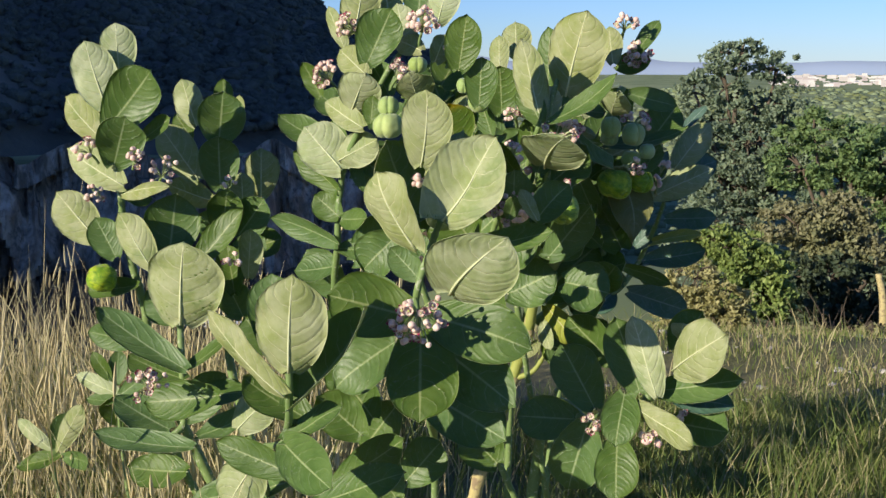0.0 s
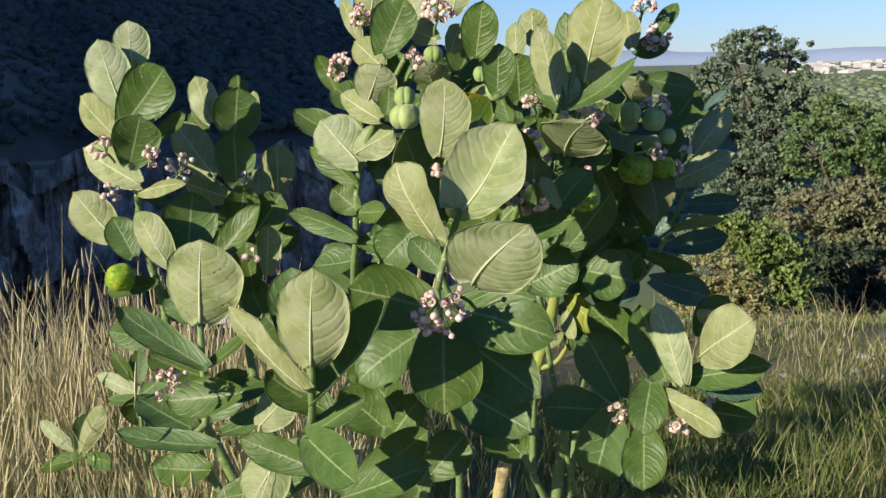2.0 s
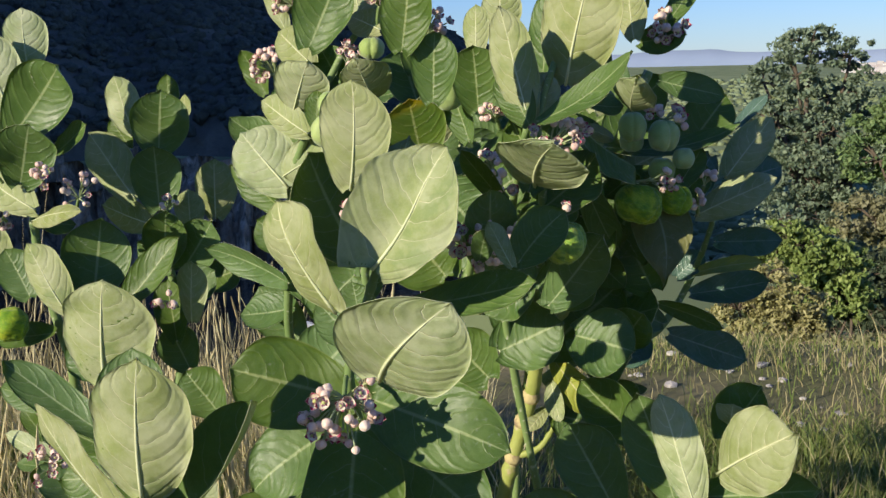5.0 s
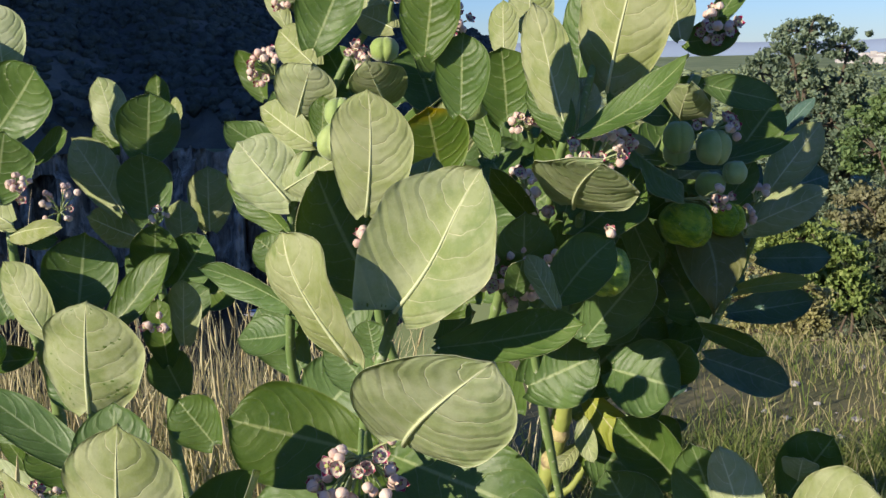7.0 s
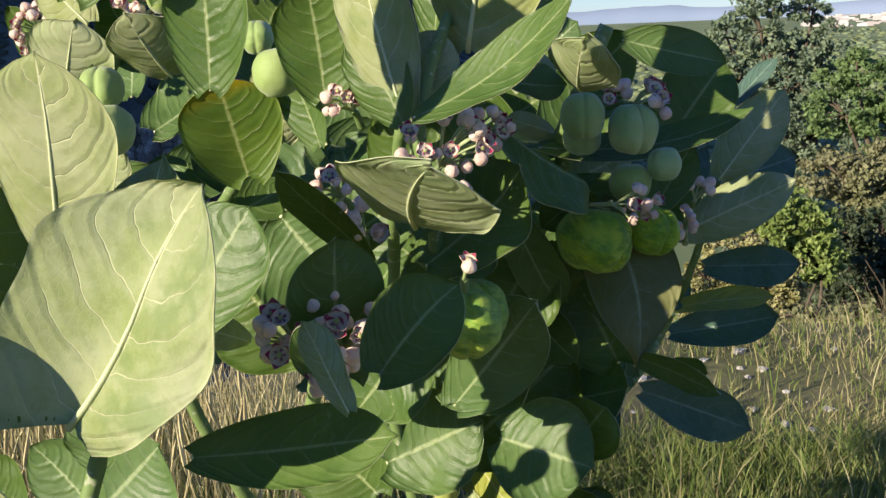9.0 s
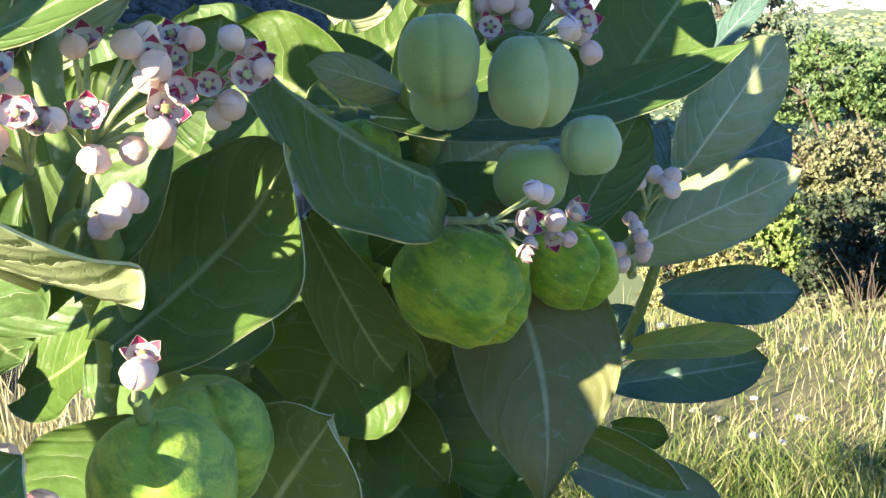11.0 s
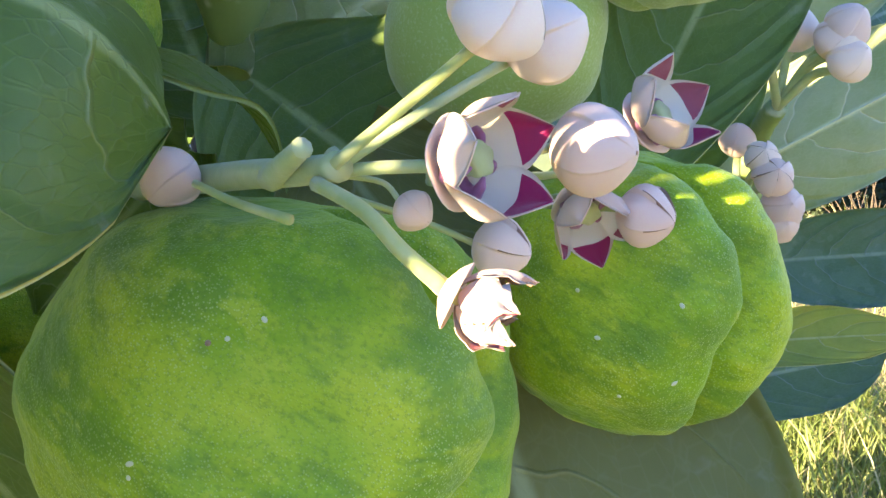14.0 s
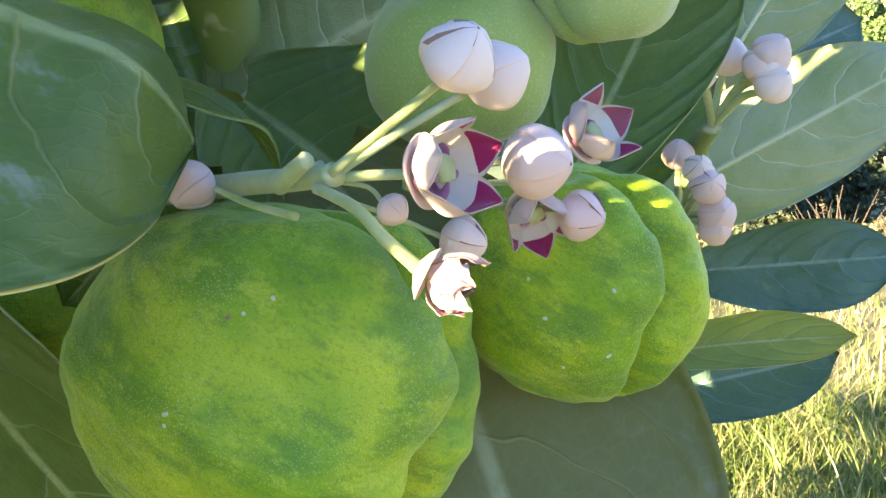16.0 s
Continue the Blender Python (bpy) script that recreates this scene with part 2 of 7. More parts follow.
PETAL_WITHER = petal_material("withered_petal_stained_white", (0.62, 0.50, 0.40), (0.48, 0.29, 0.24), (0.6, 0.45, 0.4), (0.26, 0.12, 0.09))
CORONA = petal_material("corona_lobe_purple", (0.34, 0.10, 0.20), (0.50, 0.22, 0.32), (0.4, 0.1, 0.2))
GYNO = petal_material("stigma_head_yellow_green", (0.42, 0.47, 0.16), (0.55, 0.57, 0.26), (0.5, 0.6, 0.2), (0.35, 0.4, 0.12))
PEDICEL = petal_material("flower_stalk_pale_green", (0.31, 0.40, 0.16), (0.46, 0.51, 0.26), (0.5, 0.6, 0.25), (0.3, 0.33, 0.18))


# ---- builders ----
def finish(name, bm, mats, parent=None, label="", smooth=True, kind=""):
    me = bpy.data.meshes.new(name)
    bm.normal_update()
    bm.to_mesh(me)
    bm.free()
    for mt in mats if isinstance(mats, (list, tuple)) else (mats,):
        me.materials.append(mt)
    if smooth:
        me.shade_smooth()
    ob = new(name, me)
    ob.parent = parent
    return tagged(ob, label, "", "", kind)


def mesh_of(name, verts, faces, mats, smooth=True, index=None):
    me = bpy.data.meshes.new(name)
    me.from_pydata(verts, [], faces)
    for mt in mats if isinstance(mats, (list, tuple)) else (mats,):
        me.materials.append(mt)
    if index is not None:
        me.polygons.foreach_set("material_index", index)
    if smooth:
        me.shade_smooth()
    me.update()
    return me


def tube(points, radii, sides=10, cap=True):
    """A round bar through the points, as (verts, faces)."""
    pts = [Vector(p) for p in points]
    vs, fs = [], []
    side = None
    for i, p in enumerate(pts):
        d = (pts[min(i + 1, len(pts) - 1)] - pts[max(i - 1, 0)]).normalized()
        if side is None:
            side = d.orthogonal().normalized()
        side = (side - d * side.dot(d)).normalized()
        up = d.cross(side)
        for k in range(sides):
            a = 2 * math.pi * k / sides
            vs.append(p + (side * math.cos(a) + up * math.sin(a)) * radii[i])
    for i in range(len(pts) - 1):
        for k in range(sides):
            a, b = i * sides + k, i * sides + (k + 1) % sides
            fs.append((a, b, b + sides, a + sides))
    if cap:
        fs.append(tuple(range(sides))[::-1])
        n = (len(pts) - 1) * sides
        fs.append(tuple(range(n, n + sides)))
    return vs, fs


def curve_points(points, n):
    """Catmull-Rom through the points."""
    P = [Vector(p) for p in points]
    P = [P[0] * 2 - P[1]] + P + [P[-1] * 2 - P[-2]]
    out = []
    segs = len(P) - 3
    for i in range(segs):
        for k in range(n):
            t = k / n
            a, b, c, d = P[i : i + 4]
            out.append(0.5 * ((2 * b) + (c - a) * t + (2 * a - 5 * b + 4 * c - d) * t * t + (3 * b - a - 3 * c + d) * t**3))
    out.append(P[-2].copy())
    return out


def leaf_half(s, wide=0.56, apex=0.9):
    """Half width of a broad sessile leaf along its length, 1 at the widest place; apex: 0.7 blunt, 1 pointed."""
    if s <= wide:
        x = s / wide
        return 0.24 + 0.76 * math.sin(x * math.pi / 2) ** 0.74
    x = (s - wide) / (1 - wide)
    return max((1 - x**2.6) ** apex, 0.0)


def leaf(plant, base, tip, normal, width, bend=0.08, cup=0.18, curl=0.0, fold=0.0, seed=0, mats=None, rib=True, res=(26, 7), bow=0.0, label="", apex=None, side=0.0, hook=0.0):
    """A leaf from base to tip; normal is its upper side. bend: the midrib's sag; cup: raised edges; curl: the tip turned down; fold: a crease along the midrib; bow: sideways sweep."""
    B, T = Vector(base), Vector(tip)
    ax = T - B
    L = ax.length
    ax.normalize()
    N = Vector(normal)
    N = (N - ax * N.dot(ax)).normalized()
    S = ax.cross(N)
    rnd = random.Random(seed * 7919 + 13)
    ph = [rnd.uniform(0, 6.28) for _ in range(6)]
    wav = rnd.uniform(0.02, 0.05)
    asym = rnd.uniform(-0.08, 0.08)
    wide = rnd.uniform(0.47, 0.60)
    apex = apex or rnd.uniform(0.80, 1.02)
    twist = rnd.uniform(-0.10, 0.10)
    if curl == 0.0:
        curl = rnd.uniform(-0.03, 0.11)
    nu, nv = res
    th = 0.0007
    rows = []

    def mid(s):
        arc = 4 * s * (1 - s)
        cu = curl * L * max(0.0, (s - 0.55) / 0.45) ** 2
        hk = hook * L * max(0.0, (s - 0.76) / 0.24) ** 1.5
        return B + ax * (s * L - abs(cu) * 0.35 - abs(hk) * 0.55) + N * (bend * L * arc - cu - hk) + S * (bow * L * arc)

    for i in range(nu + 1):
        s = (i / nu) ** 0.9
        hw = width / 2 * leaf_half(s, wide, apex)
        if i == nu:
            hw = 0.004 * width
        elif i == nu - 1:
            hw *= 0.72
        c = mid(s)
        row = []
        for j in range(-nv, nv + 1):
            v = j / nv
            h = hw * (1 + asym * (1 if v > 0 else -1))
            lift = cup * width * 0.5 * (abs(v) ** 1.6) * (0.4 + 0.6 * math.sin(math.pi * min(s + 0.15, 1)))
            lift += fold * abs(v) * hw + side * width * 0.5 * v * abs(v) * (0.4 + 0.6 * math.sin(math.pi * min(s + 0.15, 1)))
            lift += wav * width * abs(v) ** 2 * (math.sin(9 * s + ph[0] + (2 if v > 0 else 0)) + 0.5 * math.sin(17 * s + ph[1] + 3 * v))
            # the blade swells between the side veins
            q = 6.2 * (s - 0.13 * abs(v) - 0.24 * abs(v) ** 3) + (0.35 if v > 0 else 0.0)
            lift += 0.016 * width * (abs(math.sin(math.pi * (q + 0.5))) - 0.6) * min(4 * abs(v), 1) * (1 - abs(v) ** 3)
            lift += twist * v * hw * (s - 0.3)
            inw = 1 - 0.35 * abs(fold) * 0.5
            back = -0.10 * width * (1 - s) ** 3 * (abs(v) ** 1.5)
            row.append(c + S * (h * v * inw) + N * lift + ax * back)
        rows.append(row)
    nc = 2 * nv + 1
    vs = []
    for row in rows:
        vs += [p + N * th * 0.5 for p in row]
    off = len(vs)
    for row in rows:
        vs += [p - N * th * 0.5 for p in row]
    fs, idx = [], []
    for i in range(nu):
        for j in range(nc - 1):
            a = i * nc + j
            fs.append((a, a + 1, a + nc + 1, a + nc)[::-1])
            idx.append(0)
            fs.append((off + a, off + a + 1, off + a + nc + 1, off + a + nc))
            idx.append(1)
    rim = [i * nc for i in range(nu + 1)] + [nu * nc + j for j in range(1, nc)] + [i * nc + nc - 1 for i in range(nu - 1, -1, -1)] + [j for j in range(nc - 2, -1, -1)]
    for a, b in zip(rim, rim[1:]):
        fs.append((a, b, off + b, off + a))
        idx.append(1)
    me = mesh_of("leaf", vs, fs, mats or (LEAF_UP, LEAF_LOW), True, idx)
    uvl = me.uv_layers.new(name="UVMap")
    uvs = []
    for i in range(nu + 1):
        for j in range(nc):
            uvs.append(((i / nu) ** 0.9, j / (nc - 1)))
    uvs = uvs + uvs
    loops = np.empty(len(me.loops), dtype=np.int32)
    me.loops.foreach_get("vertex_index", loops)
    uvl.data.foreach_set("uv", np.array(uvs, dtype=np.float32)[loops].ravel())
    ob = new("leaf", me)
    ob.parent = plant
    if label:
        tagged(ob, label)
    if rib:
        r0 = 0.020 * width
        pts = [mid(s) - N * r0 * (0.80 - 0.70 * s) for s in np.linspace(-0.02, 0.93, 9)]
        rv, rf = tube(pts, [r0 * (1 - 0.88 * k / 8) for k in range(9)], 7)
        ro = new("midrib", mesh_of("midrib", rv, rf, RIB))
        ro.parent = ob
    return ob


def stem(plant, points, r0, r1, mat=None, name="stem", nodes=True):
    pts = curve_points(points, 8)
    n = len(pts)
    rr = []
    for i in range(n):
        k = i / (n - 1)
        r = r0 + (r1 - r0) * k
        if nodes and i % 6 == 0:
            r *= 1.16
        rr.append(r * (1 + 0.05 * math.sin(i * 2.3)))
    vs, fs = tube(pts, rr, 12)
    ob = new(name, mesh_of(name, vs, fs, mat or STEM))
    ob.parent = plant
    return ob


def fruit(plant, centre, radii, groove, up=(0, 0, 1), depth=0.22, seed=0, mat=None, lump=0.03, res=(64, 40), square=2.2, label="", sway=0.0, pucker=0.0, swell=0.07):
    """An inflated pod: a lumpy ball with one deep seam on the side that groove points to, running from top to bottom."""
    C, G, U = Vector(centre), Vector(groove), Vector(up).normalized()
    G = (G - U * G.dot(U)).normalized()
    W = U.cross(G)
    nu, nv = res
    vs, fs = [], []
    o = Vector((seed * 3.7, seed * 1.3, 0))
    for j in range(nv + 1):
        la = math.pi * (j / nv - 0.5)
        for i in range(nu):
            lo = 2 * math.pi * i / nu
            lo = lo - 0.35 * math.sin(lo)
            d = G * math.cos(lo) * math.cos(la) + W * math.sin(lo) * math.cos(la) + U * math.sin(la)
            bent = lo - sway * math.sin(2.4 * la + 0.5) - 0.3 * sway * math.sin(6.0 * la)
            aw = abs(math.atan2(math.sin(bent), math.cos(bent)))
            g = depth * math.exp(-((aw / 0.14) ** 2)) * max(math.cos(la), 0) ** 0.35
            puff = swell * math.exp(-(((aw - 0.55) / 0.35) ** 2)) * math.cos(la)
            ridge = lump * 0.40 * math.sin(aw * 8.0 + 1.3 * math.sin(la * 3 + seed)) * math.cos(la) ** 1.5 * math.exp(-((aw / 1.1) ** 2))
            nz = lump * 1.6 * (noise.noise(d * 1.7 + o)) + lump * 0.5 * noise.noise(d * 4.5 + o) + lump * 0.16 * noise.noise(d * 11.0 + o)
            k = (abs(math.cos(la)) ** square + abs(math.sin(la)) ** square) ** (-1 / square)
            dent = -0.12 * max(0.0, math.sin(abs(la)) - 0.90) * 10 * 0.5
            wrinkle = pucker * math.sin(15 * la + 2.5 * noise.noise(d * 3.0 + o)) * math.exp(-((aw / 0.55) ** 2)) * math.cos(la)
            r = (1 - g + puff + ridge + nz + dent + wrinkle) * k
            loc = Vector((d.dot(W) * radii[0], d.dot(G) * radii[1], d.dot(U) * radii[2])) * r
            vs.append(C + W * loc.x + G * loc.y + U * loc.z)
    for j in range(nv):
        for i in range(nu):
            a, b = j * nu + i, j * nu + (i + 1) % nu
            fs.append((a, b, b + nu, a + nu))
    ob = new("fruit", mesh_of("fruit", vs, fs, mat or FRUIT))
    ob.parent = plant
    if label:
        tagged(ob, label)
    return ob


def frame_of(axis, roll=0.0):
    z = Vector(axis).normalized()
    x = z.orthogonal().normalized()
    m = Matrix((x, z.cross(x), z)).transposed()
    return m @ Matrix.Rotation(roll, 3, "Z")


def bud_mesh(name, mats, pinch=0.05, seed=0, slit=0.0):
    """A closed bud, 1 across, along +z from its stalk: five petals, each lapped over the next in a slight spiral, and a blunt point."""
    vs, fs, idx = [], [], []
    per, nv = 10, 20
    nu = per * 5
    rnd = random.Random(seed)
    tw = rnd.uniform(0.25, 0.5)
    cut = [0.0, 0.07, 0.2, 0.35, 0.5, 0.65, 0.8, 0.9, 0.955, 0.995]
    for j in range(nv + 1):
        t = j / nv
        r = 0.5 * math.sin(math.pi * min(t * 0.93 + 0.035, 1.0)) ** 0.66 * (1 + 0.16 * (0.45 - t))
        if j in (0, nv):
            r *= 0.25
        z = -0.45 + 0.95 * t + 0.05 * t**6
        for i in range(nu):
            f = cut[i % per]
            a = 2 * math.pi * (i // per + f) / 5 + tw * t
            lap = pinch * (f - 0.5) * math.sin(math.pi * t) ** 0.5 * (0.4 + t)
            belly = 0.016 * math.sin(math.pi * f) * math.sin(math.pi * t)
            rr = r * (1 + lap + belly + 0.03 * noise.noise(Vector((math.cos(a) * 1.6, math.sin(a) * 1.6, z * 2 + seed * 5))))
            vs.append((rr * math.cos(a), rr * math.sin(a), z))
    for j in range(nv):
        for i in range(nu):
            a, b = j * nu + i, j * nu + (i + 1) % nu
            fs.append((a, b, b + nu, a + nu))
            t = (j + 0.5) / nv
            edge = i % per in (8, 9)
            idx.append(1 if slit and edge and t > 1 - slit * (0.6 + 0.4 * math.sin(i * 1.7 + seed)) else 0)
    return mesh_of(name, vs, fs, mats, True, idx)


BUDS = [bud_mesh("flower_bud", (PETAL_OUT, PETAL_TIP), 0.09, k) for k in range(3)]
BUDS_SLIT = [bud_mesh("flower_bud", (PETAL_OUT, PETAL_DRY), 0.20, 7 + k, 0.5) for k in range(2)]


def petal_mesh(name, seed, openness, mats, torn=0.0):
    """One thick petal of a flower 1 in radius; lies in the x-z plane, rising from the centre and spreading outwards by openness."""
    rnd = random.Random(seed)
    nu, nv = 12, 6
    th = 0.07
    lay = []
    for i in range(nu + 1):
        s = i / nu
        jag = 1 + torn * (0.30 * math.sin(s * 19 + seed) + 0.25 * math.sin(s * 37 + 2 * seed)) * s
        hw = jag * 0.74 * (math.sin(min(s * 1.55, 1.57)) ** 0.8) * (1 - max(0.0, (s - 0.42) / 0.58) ** 1.5) + 0.012
        # the cup's profile: out along the floor, then up and slightly outwards
        x = 0.25 + 0.62 * math.sin(min(s * 2.2, 1.57)) + openness * 0.75 * max(s - 0.35, 0) ** 1.2 - (0.45 * max(s - 0.5, 0) if openness < 0 else 0)
        z = 0.02 + 1.25 * s**1.4 * (1 - 0.60 * openness)
        row = []
        for j in range(-nv, nv + 1):
            v = j / nv
            bulge = -0.26 * (v * v) * (hw / 0.74) + 0.02 * math.sin(5 * v + seed)
            crumple = torn * s * 0.16 * noise.noise(Vector((v * 2.2, s * 3.0, seed * 3.1)))
            row.append(Vector((x + bulge + crumple, hw * v, z + 0.05 * v * v * s + crumple * 0.7)))
        lay.append(row)
    nc = 2 * nv + 1
    inner = [p + Vector((-th * 0.55, 0, th * 0.35)) * (1 - 0.5 * abs(j - nv) / nv) for row in lay for j, p in enumerate(row)]
    outer = [p for row in lay for p in row]
    vs = inner + outer
    off = len(inner)
    fs, idx = [], []
    for i in range(nu):
        for j in range(nc - 1):
            a = i * nc + j
            fs.append((a, a + nc, a + nc + 1, a + 1))
            s, v = (i + 0.5) / nu, abs((j + 0.5) - nv) / nv
            idx.append(2 if s > 0.60 and v < 0.84 and s < 0.97 else 1)
            fs.append((off + a, off + a + 1, off + a + nc + 1, off + a + nc))
            idx.append(0)
    rim = [i * nc for i in range(nu + 1)] + [nu * nc + j for j in range(1, nc)] + [i * nc + nc - 1 for i in range(nu - 1, -1, -1)]
    for a, b in zip(rim, rim[1:]):
        fs.append((a, b, off + b, off + a))
        idx.append(0)
    return mesh_of(name, vs, fs, mats, True, idx)


PETALS = {o: [petal_mesh("petal", k, o, (PETAL_OUT, PETAL_IN, PETAL_TIP)) for k in range(2)] for o in (0.15, 0.45, 0.8)}
PETALS_DRY = [petal_mesh("petal", k + 5, 0.02, (PETAL_WITHER, PETAL_DRY, (PETAL_DRY, PETAL_TIP)[k % 2]), 1.0) for k in range(5)]


def lobe_mesh():
    vs, fs = [], []
    pts = [(0.10, 0, 0.06), (0.30, 0, 0.04), (0.44, 0, 0.12), (0.47, 0, 0.26), (0.38, 0, 0.36), (0.26, 0, 0.44)]
    v, f = tube(pts, [0.05, 0.11, 0.13, 0.11, 0.08, 0.03], 8)
    return mesh_of("corona_lobe", v, f, CORONA)


def gyno_mesh():
    vs, fs = [], []
    for (r, z) in ((0.20, 0.0), (0.22, 0.30), (0.27, 0.42), (0.25, 0.50), (0.0, 0.47)):
        for k in range(20):
            a = 2 * math.pi * k / 20
            rr = r * (1 + 0.10 * math.cos(5 * a))
            vs.append((rr * math.cos(a), rr * math.sin(a), z))
    for i in range(4):
        for k in range(20):
            a, b = i * 20 + k, i * 20 + (k + 1) % 20
            fs.append((a, b, b + 20, a + 20))
    return mesh_of("stigma_head", vs, fs, GYNO)


def cup_mesh():
    vs, fs = [], []
    prof = [(0.02, -0.30), (0.22, -0.27), (0.50, -0.14), (0.72, 0.03), (0.70, 0.06), (0.46, -0.06), (0.0, -0.10)]
    for (r, z) in prof:
        for k in range(30):
            a = 2 * math.pi * k / 30
            rr = r * (1 + 0.03 * math.cos(5 * a))
            vs.append((rr * math.cos(a), rr * math.sin(a), z))
    for i in range(len(prof) - 1):
        for k in range(30):
            a, b = i * 30 + k, i * 30 + (k + 1) % 30
            fs.append((a, b, b + 30, a + 30))
    return mesh_of("flower_cup", vs, fs, PETAL_OUT)


LOBE, GYNO_ME, CUP = lobe_mesh(), gyno_mesh(), cup_mesh()


def place(name, me, parent, m):
    ob = new(name, me)
    ob.parent = parent
    ob.matrix_basis = m
    return ob


def stalk(parent, points, r0, r1, name="flower_stalk"):
    pts = curve_points(points, 5)
    n = len(pts)
    vs, fs = tube(pts, [r0 + (r1 - r0) * k / (n - 1) + (0.12 * r0 if k in (0, n - 1) else 0) for k in range(n)], 9)
    ob = new(name, mesh_of(name, vs, fs, PEDICEL))
    ob.parent = parent
    return ob


def flower(plant, centre, axis, radius, openness=0.45, roll=0.0, dry=False, label=""):
    """An open five-petalled cup: petals, five corona lobes and the stigma head."""
    R = frame_of(axis, roll).to_4x4()
    ob = place("flower", CUP, plant, Matrix.Translation(centre) @ R @ Matrix.Scale(radius, 4))
    rnd = random.Random(int(centre[0] * 1e5) + int(centre[2] * 1e5))
    for k in range(5):
        me = PETALS_DRY[k] if dry else PETALS[openness][k % 2]
        tilt = Matrix.Rotation(radians(rnd.uniform(-7, 7) + (rnd.uniform(-24, 6) if dry else 0)), 4, "Y")
        place("petal", me, ob, Matrix.Rotation(2 * math.pi * k / 5 + rnd.uniform(-0.06, 0.06), 4, "Z") @ tilt @ Matrix.Scale(rnd.uniform(0.78, 1.08) if dry else 1.0, 4, (0, 0, 1)))
        if not dry:
            place("corona_lobe", LOBE, ob, Matrix.Rotation(2 * math.pi * (k + 0.5) / 5, 4, "Z"))
    place("stigma_head", GYNO_ME, ob, Matrix.Scale(0.8 if dry else 1.0, 4))
    return tagged(ob, label) if label else ob


def bud(plant, centre, axis, size, slit=False, k=0, roll=0.0):
    R = frame_of(axis, roll).to_4x4()
    me = BUDS_SLIT[k % 2] if slit else BUDS[k % 3]
    return place("flower_bud", me, plant, Matrix.Translation(centre) @ R @ Matrix.Diagonal((size, size, size * 0.96, 1)))


def umbel(plant, root, centre, radius, count, seed, size=0.013, opened=0.3, face=(0.1, -1, 0.3)):
    """A cluster of buds and flowers on stalks that spread from one point."""
    rnd = random.Random(seed)
    C, A = Vector(centre), Vector(root)
    hub = A.lerp(C, 0.62)
    stem(plant, (A, A.lerp(hub, 0.5) + Vector((0, 0, 0.003)), hub), 0.0030, 0.0026, name="flower_stalk", nodes=False)
    out = (C - A).normalized()
    for k in range(count):
        for _ in range(20):
            d = Vector((rnd.uniform(-1, 1), rnd.uniform(-1, 1), rnd.uniform(-1, 1)))
            if 0.3 < d.length < 1 and (d.normalized().dot(out) > -0.35):
                break
        p = C + d.normalized() * radius * rnd.uniform(0.65, 1.05)
        ax = (p - hub).normalized()
        b = size * rnd.uniform(0.75, 1.1)
        stalk(plant, (hub, hub.lerp(p, 0.5) + Vector((0, 0, 0.002)), p - ax * b * 0.42), 0.0011, 0.0009)
        if rnd.random() < opened:
            flower(plant, p, (ax + Vector(face) * 0.6).normalized(), b * 0.62, rnd.choice((0.15, 0.45, 0.8)), rnd.uniform(0, 6))
        else:
            bud(plant, p, ax, b, rnd.random() < 0.2, k, rnd.uniform(0, 6))


def specks(ob, places, r=0.00032, name="speck"):
    """Small pale crusts on the surface of a fruit."""
    co = np.empty(len(ob.data.vertices) * 3)
    ob.data.vertices.foreach_get("co", co)
    co = co.reshape(-1, 3)
    for k, p in enumerate(places):
        i = int(((co - np.array(p)) ** 2).sum(1).argmin())
        c, n = Vector(co[i]), ob.data.vertices[i].normal
        place(name, SPECK_ME if name == "speck" else SCAR_ME, ob, Matrix.Translation(c) @ frame_of(n, k * 1.3).to_4x4() @ Matrix.Diagonal((r * (1 + 0.4 * (k % 3)), r, r * 0.5, 1)))


_s = bmesh.new()
bmesh.ops.create_icosphere(_s, subdivisions=2, radius=1)
SPECK_ME = bpy.data.meshes.new("speck")
_s.to_mesh(SPECK_ME)
_s.free()
SPECK_ME.materials.append(SPECK)
SPECK_ME.shade_smooth()
SCAR_ME = SPECK_ME.copy()
SCAR_ME.name = "scar"
SCAR_ME.materials[0] = PETAL_DRY


# ---- ground ----
m = Mat("dry_earth_and_far_green_plain", 0.95, 0.1)
g = m.mix(m.step(m.noise(1.3, 5), 0.36, 0.64), (0.150, 0.150, 0.070), (0.235, 0.205, 0.110))
sepg = m.n("SeparateXYZ")
m.link(m.coord(), sepg.inputs[0])
fields = m.mix(m.step(m.noise(0.012, 4), 0.40, 0.58), (0.165, 0.210, 0.100), (0.245, 0.285, 0.140))
fields = m.mix(m.math("MULTIPLY", m.step(m.noise(0.09, 4), 0.52, 0.66), 0.5), fields, (0.12, 0.16, 0.075))
g = m.mix(m.step(sepg.outputs[1], 9.0, 30.0), g, fields)
m.base(g).bump(m.noise(9.0, 5), 0.6, 0.03)
EARTH = m.m


def smooth(a, b, x):
    t = min(max((x - a) / (b - a), 0.0), 1.0)
    return t * t * (3 - 2 * t)


def ground_z(x, y):
    near = 0.05 * noise.noise(Vector((x * 0.5, y * 0.5, 0)))
    right = -4.8 * smooth(5.9, 15, y) - 25 * smooth(26, 140, y)
    left = -13.5 * smooth(4.3, 11, y) - 16 * smooth(160, 420, y)
    k = smooth(-9 - 0.12 * max(y, 0), 0.5, x)
    far = 0.6 * noise.noise(Vector((x * 0.05, y * 0.05, 3))) * smooth(10, 40, y)
    return near + far + left * (1 - k) + right * k


